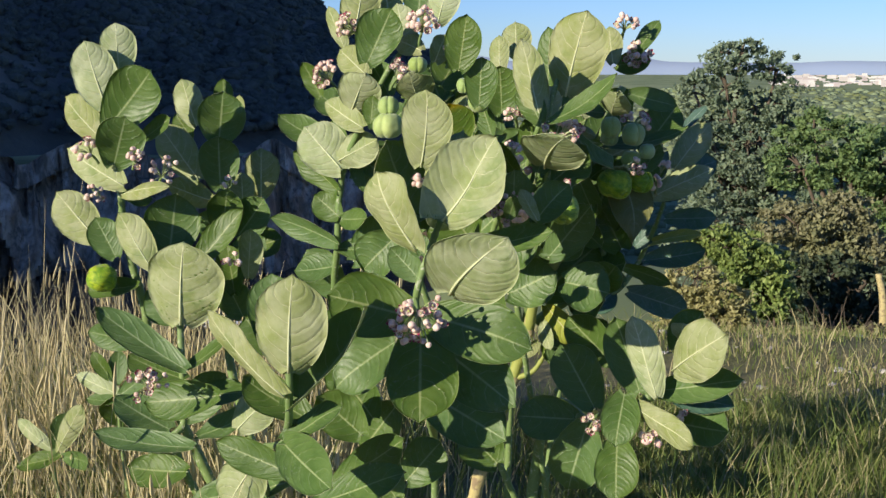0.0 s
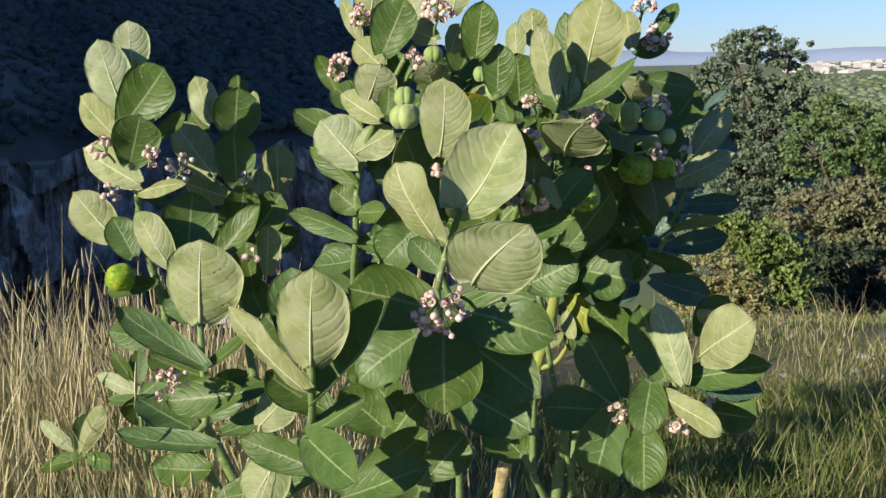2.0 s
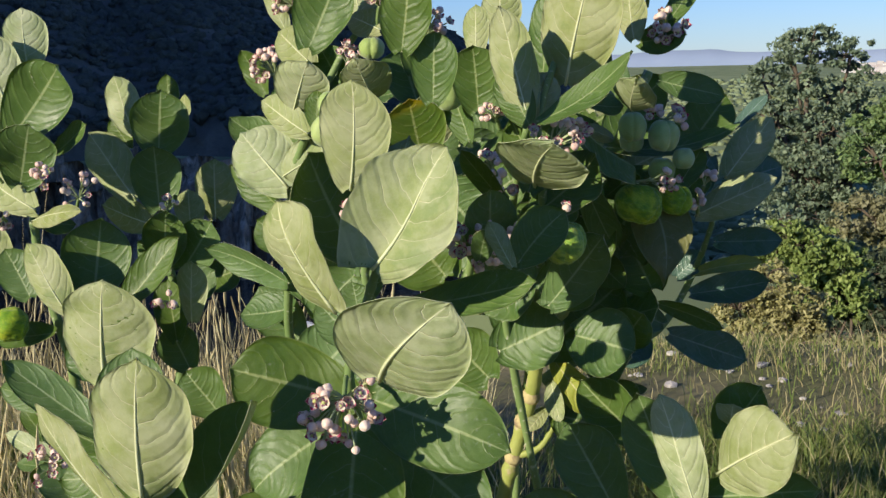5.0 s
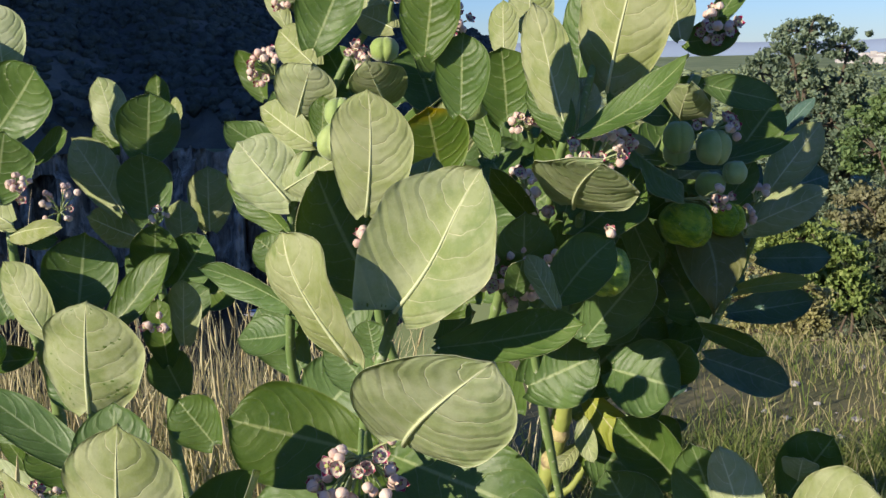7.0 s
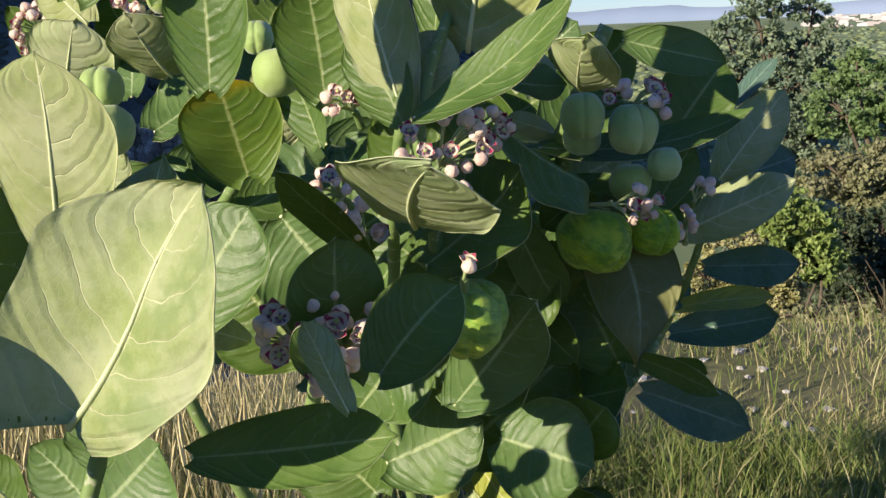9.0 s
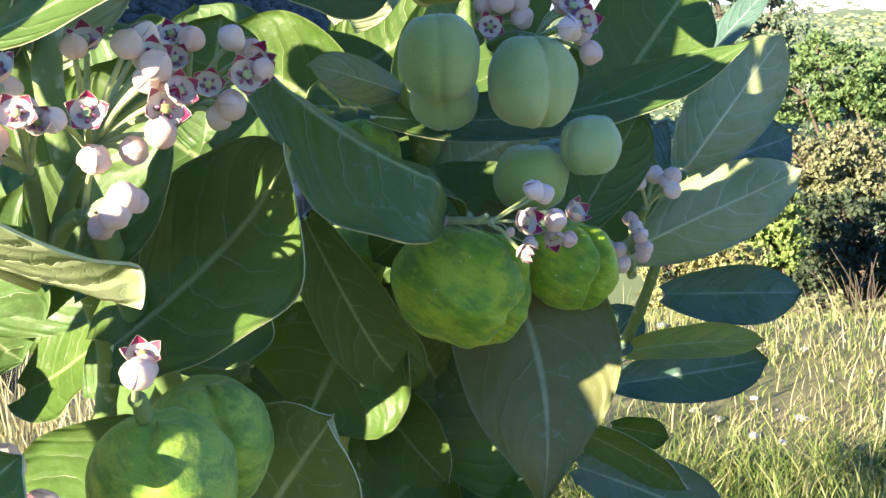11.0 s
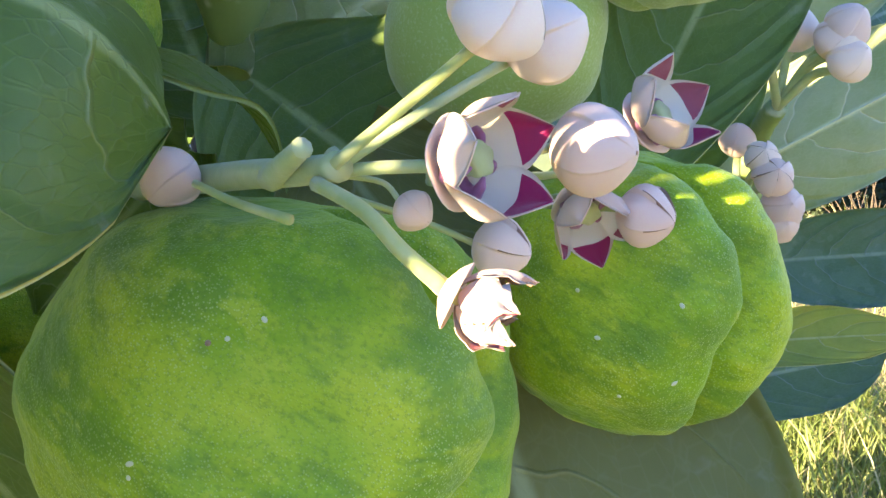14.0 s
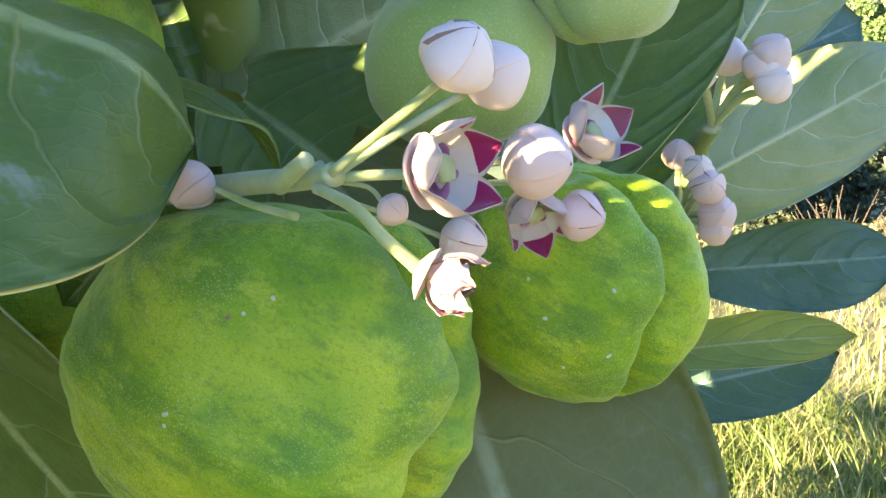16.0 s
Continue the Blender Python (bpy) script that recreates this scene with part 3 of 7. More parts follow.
xs = [0.0]
while xs[-1] < 6000:
    xs.append(xs[-1] + max(0.25, xs[-1] * 0.06))
xs = [-v for v in xs[:0:-1]] + xs
ys = [v + 2.0 for v in xs]
gv = [(x, y, ground_z(x, y)) for y in ys for x in xs]
nx = len(xs)
gf = [(j * nx + i, j * nx + i + 1, (j + 1) * nx + i + 1, (j + 1) * nx + i) for j in range(len(ys) - 1) for i in range(nx - 1)]
tagged(new("ground", mesh_of("ground", gv, gf, EARTH)), "dry sloping ground that falls away to a green plain", "ground", kind="structure")

# ---- the dark hill across the river, its rock face and the water ----
# colours lifted and blued a little to stand in for haze
m = Mat("hill_scrub_and_earth_hazed", 0.95, 0.1)
m.base(m.mix(m.step(m.noise(0.12, 5), 0.4, 0.65), (0.086, 0.092, 0.080), (0.150, 0.148, 0.122)))
m.bump(m.noise(0.5, 5), 0.9, 0.8)
HILL = m.m
# the high crest left of -25 degrees is unseen, added to shade the gorge
CREST = ((-100, 38), (-80, 42), (-60, 36), (-40, 21), (-25, 9.0), (-18, 6.0), (-12.5, 3.5), (-10, 2.3), (-7.5, 1.2), (-5.5, 0.4), (-3.5, -0.6), (-1, -2.2))


def crest(b):
    for (b0, e0), (b1, e1) in zip(CREST, CREST[1:]):
        if b <= b1:
            return e0 + (e1 - e0) * (b - b0) / (b1 - b0)
    return CREST[-1][1]


def hill_point(b, k):
    """b: bearing in degrees from straight ahead; k: 0 at the rock's top edge, 1 at the crest, above 1 behind it."""
    r0 = 76 + 5 * noise.noise(Vector((b * 0.15, 0, 0)))
    r = r0 + 85 * k
    top = (r0 + 85) * math.tan(radians(crest(b)))
    z = -4.2 + (top + 5.7) * (k ** 0.85 if k <= 1 else 1 - (k - 1) * 1.5)
    z += (1.6 * noise.noise(Vector((b * 0.4, k * 6, 1))) + 0.8 * noise.noise(Vector((b * 1.3, k * 18, 5)))) * min(k * 6, 1)
    a = radians(b)
    return Vector((0.3 + r * math.sin(a), r * math.cos(a), 1.5 + z if k > 0 else z))


hb, hk = 220, 40
hv = [hill_point(-100 + 99 * i / hb, 1.5 * j / hk) for j in range(hk + 1) for i in range(hb + 1)]
hf = [(j * (hb + 1) + i, j * (hb + 1) + i + 1, (j + 1) * (hb + 1) + i + 1, (j + 1) * (hb + 1) + i) for j in range(hk) for i in range(hb)]
tagged(new("hill", mesh_of("hill", hv, hf, HILL)), "dark scrub-covered hill across the river, shaded by its added unseen left ridge", "hill", kind="structure")

m = Mat("grey_river_rock", 0.85, 0.2)
mp = m.n("Mapping")
mp.inputs["Scale"].default_value = (1, 1, 0.6)
m.link(m.coord(), mp.inputs[0])
rk = m.mix(m.step(m.noise(0.9, 5, 0.6, mp.outputs[0]), 0.38, 0.66), (0.20, 0.165, 0.12), (0.58, 0.49, 0.38))
rk = m.mix(m.math("MULTIPLY", m.step(m.noise(2.4, 5, 0.7, mp.outputs[0]), 0.52, 0.68), 0.8), rk, (0.07, 0.065, 0.06))
rk = m.mix(m.math("MULTIPLY", m.step(m.noise(0.25, 3), 0.52, 0.62), 0.5), rk, (0.26, 0.17, 0.11))
m.base(rk).bump(m.noise(3.0, 6), 0.8, 0.25)
ROCK = m.m


def rock_point(i, j, nb, nj):
    b = -38 + 36 * i / nb
    k = j / nj
    r0 = 76 + 5 * noise.noise(Vector((b * 0.15, 0, 0)))
    col = noise.cell(Vector((b * 1.1 + 0.8 * noise.noise(Vector((b, k * 2, 0))), k * 1.2, 0)))
    ridge = abs(noise.noise(Vector((b * 0.9, k * 1.3, 7)))) * 3.0 + abs(noise.noise(Vector((b * 2.6, k * 3.0, 3)))) * 1.2
    r = r0 - 4.5 + 4.5 * k**1.6 + ridge + col * 1.6 - 1.2
    z = -13.0 + (9.0 + 1.4 * noise.noise(Vector((b * 0.5, 0, 9)))) * k
    a = radians(b)
    return Vector((0.3 + r * math.sin(a), r * math.cos(a), z))


nb, nj = 260, 36
rv = [rock_point(i, j, nb, nj) for j in range(nj + 1) for i in range(nb + 1)]
rf = [(j * (nb + 1) + i, j * (nb + 1) + i + 1, (j + 1) * (nb + 1) + i + 1, (j + 1) * (nb + 1) + i) for j in range(nj) for i in range(nb)]
tagged(new("rock_face", mesh_of("rock_face", rv, rf, ROCK, False)), "weathered grey rock face above the river", "rock face", kind="structure")

m = Mat("dark_river_water", 0.08, 0.5)
m.base((0.010, 0.014, 0.014))
m.bump(m.noise(1.2, 4), 0.25, 0.15)
WATER = m.m
tagged(new("water", mesh_of("water", [(-70, 20, -11.5), (-7, 20, -11.5), (-6, 80, -11.5), (-70, 80, -11.5)], [(0, 1, 2, 3)], WATER)), "dark still river water below the rocks", "river", kind="structure")
m = Mat("foam_white", 0.7)
m.base(m.mix(m.noise(3.0), (0.5, 0.52, 0.55), (0.75, 0.77, 0.8)))
rnd = random.Random(5)
fv, ff = [], []
for k in range(46):
    cx, cy = -16.5 + 0.16 * k + rnd.uniform(-0.2, 0.2), 55 - 0.12 * k + rnd.uniform(-0.8, 0.8)
    n0 = len(fv)
    for q in range(7):
        a = 2 * math.pi * q / 7
        fv.append((cx + rnd.uniform(0.5, 1.0) * math.cos(a), cy + rnd.uniform(0.2, 0.45) * math.sin(a), -11.46))
    fv.append((cx, cy, -11.40))
    ff += [(n0 + q, n0 + (q + 1) % 7, n0 + 7) for q in range(7)]
tagged(new("foam", mesh_of("foam", fv, ff, m.m)), "thin white streak of foam on the river", "foam", kind="stuff")


_b = bmesh.new()
bmesh.ops.create_icosphere(_b, subdivisions=1, radius=1)
ICO_V, ICO_F = [v.co.copy() for v in _b.verts], [tuple(v.index for v in f.verts) for f in _b.faces]
_b.free()


def clumps(name, spots, mat, label, category, seed, squash=0.75):
    rnd = random.Random(seed)
    vs, fs = [], []
    for c, r in spots:
        n0 = len(vs)
        vs += [(c[0] + v.x * r * rnd.uniform(0.6, 1.3), c[1] + v.y * r * rnd.uniform(0.6, 1.3), c[2] + v.z * r * squash * rnd.uniform(0.6, 1.35)) for v in ICO_V]
        fs += [(a + n0, b + n0, c2 + n0) for a, b, c2 in ICO_F]
    tagged(new(name, mesh_of(name, vs, fs, mat, True)), label, category, kind="stuff")


# same bluish lift as the hill: haze painted into the foliage colour
m = Mat("scrub_foliage_hazed", 0.9, 0.1)
m.base(m.vary(m.mix(m.noise(1.5, 4), (0.073, 0.088, 0.074), (0.120, 0.133, 0.108)), m.island(), 0.02, 0.3, 0.3)).bump(m.noise(4.0, 4), 1.0, 0.4)
SCRUB = m.m
rnd = random.Random(11)
spots = []
for _ in range(12000):
    b, k = rnd.uniform(-34, -1.5), rnd.random() ** 0.8 * 1.04
    p = hill_point(b, k)
    spots.append((p, rnd.uniform(0.2, 0.75)))
clumps("hillside_scrub", spots, SCRUB, "dense dark scrub bushes covering the shaded hill", "bushes", 12)

# ---- the plain: scrub, the pale town and the haze-tinted hills on the horizon ----
m = Mat("plain_scrub_green", 0.9, 0.1)
m.base(m.vary(m.mix(m.noise(0.6, 4), (0.135, 0.180, 0.090), (0.215, 0.250, 0.130)), m.island(), 0.02, 0.35, 0.5)).bump(m.noise(2.0, 4), 1.0, 0.5)
PLAIN = m.m
spots = []
for _ in range(6500):
    r = 95 * (1650 / 95) ** rnd.random()
    b = radians(rnd.uniform(-8, 30))
    x, y = r * math.sin(b), r * math.cos(b)
    if x < 2 and r < 170:
        continue
    spots.append(((x, y, ground_z(x, y) + 0.2), rnd.uniform(0.8, 2.2) * (1 + r / 700)))
clumps("plain_scrub", spots, PLAIN, "low green scrub scattered over the wide plain", "bushes", 13, 0.5)

m = Mat("town_pale_walls", 0.9, 0.1)
m.base(m.vary(m.mix(m.noise(0.02, 2), (0.42, 0.38, 0.35), (0.66, 0.62, 0.60)), m.island(), 0.05, 0.8, 0.5))
tv, tf = [], []
for _ in range(330):
    b, r = radians(rnd.uniform(12.3, 27)), rnd.uniform(1900, 4300)
    w, d, h = rnd.uniform(8, 24), rnd.uniform(9, 20), rnd.choice((3, 4, 5, 5, 6, 8, 11))
    x, y = r * math.sin(b), r * math.cos(b)
    n0 = len(tv)
    z0 = -30.6
    tv += [(x + sx * w / 2, y + sy * d / 2, z0 + sz * h) for sz in (0, 1) for sy in (-1, 1) for sx in (-1, 1)]
    tf += [tuple(n0 + q for q in f) for f in ((0, 1, 5, 4), (1, 3, 7, 5), (3, 2, 6, 7), (2, 0, 4, 6), (4, 5, 7, 6))]
tagged(new("town", mesh_of("town", tv, tf, m.m, False)), "far pale low houses of a town on the plain", "town", kind="stuff")

# aerial haze is put into the hills' blue-grey base colour
m = Mat("distant_hills_haze_tint", 1.0, 0.0)
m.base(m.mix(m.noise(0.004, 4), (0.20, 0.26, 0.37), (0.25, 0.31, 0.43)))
dv, df = [], []
for i in range(201):
    b = radians(-45 + 90 * i / 200)
    deg = math.degrees(b)
    h = 26 + 12 * noise.noise(Vector((deg * 0.22, 0, 0))) + 6 * noise.noise(Vector((deg * 0.9, 4, 0)))
    h += 34 * math.exp(-(((deg + 2.6) / 1.6) ** 2)) + 20 * math.exp(-(((deg - 5.5) / 2.2) ** 2))
    x, y = 4700 * math.sin(b), 4700 * math.cos(b)
    dv += [(x, y, -40), (x, y, -6 + h), (x * 1.02, y * 1.02, -40)]
for i in range(200):
    a = i * 3
    df += [(a, a + 3, a + 4, a + 1), (a + 1, a + 4, a + 5, a + 2)]
tagged(new("backdrop_hills", mesh_of("backdrop_hills", dv, df, m.m)), "low hills along the far horizon, haze put into their blue colour", "hills", kind="structure")


# ---- trees and bushes on the slope ----
def foliage(name, a, b, thr, amount=0.25, dead=None):
    m = Mat(name, 0.6, 0.25)
    c = m.mix(m.island(), a, b)
    if dead:
        c = m.mix(m.step(m.noise(0.8, 3), 0.45, 0.62), c, dead)
    m.base(m.vary(c, m.noise(0.7, 3), 0.02, 0.2, 0.5))
    return m.translucent(thr, amount).m


# this green is paler and bluer to imitate haze over the trees
TREE_HAZED = foliage("tree_leaves_green_hazed", (0.120, 0.175, 0.115), (0.235, 0.290, 0.190), (0.27, 0.36, 0.18))
TREE_LIGHT = foliage("tree_leaves_light_green", (0.095, 0.165, 0.060), (0.19, 0.265, 0.105), (0.27, 0.38, 0.12))
BUSH_BROWN = foliage("bush_leaves_olive_brown", (0.16, 0.175, 0.085), (0.27, 0.27, 0.14), (0.28, 0.28, 0.1), 0.2, (0.22, 0.215, 0.12))
BUSH_DRY = foliage("bush_leaves_dry_yellow", (0.27, 0.27, 0.11), (0.44, 0.41, 0.20), (0.45, 0.42, 0.14))
BUSH_BRIGHT = foliage("bush_leaves_bright_green", (0.14, 0.21, 0.055), (0.28, 0.35, 0.11), (0.34, 0.42, 0.09))
m = Mat("tree_bark", 0.9, 0.1)
m.base(m.mix(m.noise(6.0, 5), (0.07, 0.055, 0.04), (0.15, 0.12, 0.09))).bump(m.noise(14.0, 5), 0.7, 0.02)
BARK = m.m


def tree(name, foot, clump_list, count, leaf_size, mat, label, category, seed, droop=0.3, trunk_r=0.16):
    """A trunk with limbs to every clump, and a crown of small leaves that gather in tufts with gaps between them."""
    rnd = random.Random(seed)
    thing = tagged(new(name), label, category)
    thing.location = foot
    F0 = Vector(foot)
    vs, fs = [], []
    mid = sum((Vector(c) for c, _ in clump_list), Vector()) / len(clump_list)
    fork = F0.lerp(Vector((mid.x, mid.y, mid.z)), 0.45)

    def add(pts, r0, r1):
        p = curve_points(pts, 5)
        v, f = tube([q - F0 for q in p], [r0 + (r1 - r0) * k / (len(p) - 1) for k in range(len(p))], 7)
        n0 = len(vs)
        vs.extend(v)
        fs.extend(tuple(q + n0 for q in face) for face in f)

    add((F0 - Vector((0, 0, 0.3)), F0.lerp(fork, 0.5) + Vector((0.1, 0, 0)), fork), trunk_r, trunk_r * 0.7)
    tufts = []
    vol = [rad[0] * rad[1] for _, rad in clump_list]
    for (c, rad), w in zip(clump_list, vol):
        C = Vector(c)
        add((fork, fork.lerp(C, 0.5) + Vector((rnd.uniform(-0.2, 0.2), rnd.uniform(-0.2, 0.2), 0.15)), C), trunk_r * 0.5, trunk_r * 0.12)
        nt = max(10, int(70 * w / max(vol)))
        for _ in range(nt):
            d = Vector((rnd.gauss(0, 1), rnd.gauss(0, 1), rnd.gauss(0, 1))).normalized() * rnd.uniform(0.35, 1.0) ** 0.5
            p = C + Vector((d.x * rad[0], d.y * rad[0], d.z * rad[1]))
            tufts.append((p, rnd.uniform(0.11, 0.26) * max(rad)))
            if rnd.random() < 0.25:
                add((C, C.lerp(p, 0.6) + Vector((0, 0, 0.08)), p), trunk_r * 0.14, trunk_r * 0.04)
    trunk = new("trunk", mesh_of("trunk", vs, fs, BARK))
    trunk.parent = thing
    n = count
    ti = np.array([rnd.randrange(len(tufts)) for _ in range(n)])
    rs = np.random.RandomState(seed)
    tp = np.array([list(t[0] - F0) for t in tufts])[ti]
    tr = np.array([t[1] for t in tufts])[ti]
    off = rs.normal(0, 1, (n, 3)) * tr[:, None] * np.array([0.55, 0.55, 0.32])
    c = tp + off
    ax = rs.normal(0, 1, (n, 3)) + np.array([0, 0, -droop])
    ax /= np.linalg.norm(ax, axis=1)[:, None]
    nm = rs.normal(0, 1, (n, 3)) + np.array([0, 0, 1.0])
    sd = np.cross(ax, nm)
    sd /= np.linalg.norm(sd, axis=1)[:, None]
    sz = leaf_size * rs.uniform(0.6, 1.3, n)[:, None]
    nrm = np.cross(sd, ax)
    quad = np.stack([c - ax * sz * 0.5, c + sd * sz * 0.30 + nrm * sz * 0.06, c + ax * sz * 0.5, c - sd * sz * 0.30 + nrm * sz * 0.06], 1).reshape(-1, 3)
    me = bpy.data.meshes.new("crown")
    me.from_pydata(quad.tolist(), [], np.arange(n * 4).reshape(-1, 4).tolist())
    me.materials.append(mat)
    crown = new("crown", me)
    crown.parent = thing
    return thing


def bare_shrub(foot, top, seed):
    """A leafless shrub: many thin forked twigs from one foot."""
    rnd = random.Random(seed)
    F0, T0 = Vector(foot), Vector(top)
    vs, fs = [], []
    h = (T0 - F0).length
    for k in range(90):
        a = F0.lerp(T0, rnd.uniform(0.0, 0.5)) + Vector((rnd.uniform(-0.04, 0.04), rnd.uniform(-0.04, 0.04), 0))
        b = a + Vector((rnd.gauss(0, 0.22), rnd.gauss(0, 0.22), rnd.uniform(0.2, 0.6))) * h * 0.9
        v, f = tube(curve_points((a, a.lerp(b, 0.5) + Vector((rnd.uniform(-0.05, 0.05), 0, 0.04)), b), 3), [0.009 * (1 - 0.12 * q) for q in range(7)], 4)
        n0 = len(vs)
        vs += v
        fs += [tuple(q + n0 for q in face) for face in f]
    tagged(new("bare_shrub", mesh_of("bare_shrub", vs, fs, BARK)), "leafless brown twiggy shrub at the slope's edge", "shrub")


def post(points):
    p = curve_points(points, 6)
    v, f = tube(p, [0.035 * (1 - 0.03 * k) for k in range(len(p))], 9)
    tagged(new("stake", mesh_of("stake", v, f, TRUNK)), "pale bent wooden stake standing by the bushes", "stake")


tree("tree", (5.03, 24.00, -4.80),
     (((4.81, 24.00, 1.72), (0.71, 0.36)),
      ((5.59, 24.00, 1.43), (0.50, 0.48)),
      ((3.90, 24.00, 0.96), (0.46, 0.48)),
      ((4.55, 24.00, 1.08), (0.60, 0.57)),
      ((5.80, 24.00, 0.72), (0.54, 0.42)),
      ((5.21, 24.00, 0.66), (0.60, 0.48)),
      ((4.11, 24.00, 0.12), (0.70, 0.54)),
      ((5.01, 24.00, -0.12), (0.72, 0.60)),
      ((6.08, 24.00, -0.17), (0.72, 0.54)),
      ((4.57, 24.00, -0.90), (0.97, 0.73)),
      ((5.65, 24.00, -1.02), (0.97, 0.67))),
     27000, 0.105, TREE_HAZED, "tall leafy green tree on the slope", "tree", 31, trunk_r=0.2)
tree("tree", (6.51, 21.00, -4.80),
     (((5.65, 21.00, 0.30), (0.63, 0.44)),
      ((6.33, 21.00, 0.10), (0.65, 0.50)),
      ((5.48, 21.00, -0.38), (0.63, 0.51)),
      ((6.21, 21.00, -0.59), (0.68, 0.51)),
      ((6.91, 21.00, -0.27), (0.73, 0.58)),
      ((7.05, 21.00, -0.90), (0.63, 0.63)),
      ((7.95, 21.00, -0.57), (0.84, 0.84))),
     24000, 0.1, TREE_LIGHT, "spreading light green tree below the field", "tree", 32, trunk_r=0.16)
tree("bush", (6.22, 23.00, -4.80),
     (((4.09, 23.00, -1.75), (1.05, 0.70)),
      ((4.90, 23.00, -1.97), (0.82, 0.70)),
      ((7.63, 23.00, -1.94), (0.93, 0.70)),
      ((6.77, 23.00, -2.66), (1.05, 0.58)),
      ((5.64, 23.00, -2.92), (1.06, 0.59)),
      ((8.15, 23.00, -2.88), (1.05, 0.70)),
      ((4.13, 23.00, -2.82), (1.06, 0.85)),
      ((4.95, 23.00, -3.05), (0.82, 0.85)),
      ((7.70, 23.00, -3.00), (0.93, 0.84)),
      ((6.82, 23.00, -3.56), (1.06, 0.71)),
      ((5.68, 23.00, -3.82), (1.06, 0.71)),
      ((8.22, 23.00, -3.95), (1.06, 0.85))),
     15300, 0.12, TREE_HAZED, "dark shaded thicket under the trees", "thicket", 33, trunk_r=0.16)
tree("bush", (5.34, 18.00, -4.80),
     (((4.70, 18.00, -1.02), (0.64, 0.41)),
      ((5.24, 18.00, -1.20), (0.55, 0.45)),
      ((5.48, 18.00, -0.74), (0.45, 0.27)),
      ((5.89, 18.00, -1.56), (0.46, 0.36)),
      ((5.51, 18.00, -1.15), (0.45, 0.33))),
     11000, 0.09, BUSH_BROWN, "olive-brown bush with drying leaves", "bush", 34, trunk_r=0.1)
tree("bush", (3.17, 14.50, -4.76),
     (((3.07, 14.50, -0.84), (0.41, 0.24)),
      ((3.44, 14.50, -1.06), (0.37, 0.26)),
      ((2.70, 14.50, -0.69), (0.33, 0.18)),
      ((3.60, 14.50, -1.39), (0.30, 0.15)),
      ((3.01, 14.50, -1.21), (0.37, 0.22)),
      ((3.08, 14.50, -1.20), (0.41, 0.28)),
      ((3.46, 14.50, -1.45), (0.37, 0.31)),
      ((2.71, 14.50, -0.97), (0.33, 0.22)),
      ((3.61, 14.50, -1.62), (0.30, 0.18)),
      ((3.02, 14.50, -1.56), (0.37, 0.27))),
     18700, 0.075, BUSH_BRIGHT, "bright green feathery bush on the slope", "bush", 35, trunk_r=0.08)
tree("bush", (1.96, 9.80, -1.89),
     (((1.84, 9.80, -0.36), (0.25, 0.19)),
      ((2.10, 9.80, -0.54), (0.24, 0.19)),
      ((1.63, 9.80, -0.60), (0.23, 0.18)),
      ((1.96, 9.80, -0.74), (0.33, 0.14)),
      ((2.25, 9.80, -0.69), (0.15, 0.13)),
      ((1.85, 9.80, -0.65), (0.25, 0.23)),
      ((2.11, 9.80, -0.83), (0.24, 0.23)),
      ((1.64, 9.80, -0.87), (0.23, 0.21)),
      ((1.96, 9.80, -0.96), (0.33, 0.17)),
      ((2.26, 9.80, -0.88), (0.15, 0.15))),
     15300, 0.045, BUSH_DRY, "pale yellowish dry bush beyond the grass", "bush", 36, trunk_r=0.05)
tree("bush", (2.29, 8.40, -0.89),
     (((2.11, 8.40, -0.55), (0.17, 0.09)),
      ((2.40, 8.40, -0.54), (0.17, 0.10)),
      ((2.70, 8.40, -0.60), (0.21, 0.09)),
      ((1.94, 8.40, -0.64), (0.17, 0.08)),
      ((2.99, 8.40, -0.53), (0.21, 0.10)),
      ((1.60, 8.40, -0.56), (0.22, 0.09)),
      ((2.12, 8.40, -0.70), (0.17, 0.11)),
      ((2.41, 8.40, -0.70), (0.17, 0.12)),
      ((2.71, 8.40, -0.74), (0.22, 0.10)),
      ((1.95, 8.40, -0.76), (0.17, 0.09)),
      ((3.00, 8.40, -0.69), (0.21, 0.12)),
      ((1.60, 8.40, -0.69), (0.22, 0.10))),
     7140, 0.045, BUSH_BROWN, "low brown dry scrub at the field's edge", "bush", 37, trunk_r=0.03)
# leaf colour darkened to stand in for the shade below the trees
BUSH_SHADE = foliage("thicket_leaves_painted_shade", (0.040, 0.062, 0.034), (0.075, 0.098, 0.052), (0.10, 0.14, 0.05), 0.15)
tree("bush", (5.30, 17.20, -4.80),
     (((4.45, 17.20, -1.75), (0.50, 0.42)),
      ((5.05, 17.20, -1.70), (0.48, 0.36)),
      ((5.65, 17.20, -1.95), (0.52, 0.44)),
      ((6.25, 17.20, -2.00), (0.50, 0.42)),
      ((4.75, 17.20, -2.35), (0.58, 0.42)),
      ((5.45, 17.20, -2.50), (0.58, 0.42)),
      ((6.10, 17.20, -2.60), (0.55, 0.42)),
      ((4.20, 17.20, -2.55), (0.50, 0.42))),
     11000, 0.10, BUSH_SHADE, "low green thicket below the brown bush, shade painted into its dark leaves", "thicket", 38, trunk_r=0.05)
bare_shrub((3.01, 9.50, -1.66), (2.98, 9.50, -0.41), 41)
post(((3.10, 8.50, -1.05), (3.06, 8.50, -0.29), (3.01, 8.50, -0.05)))


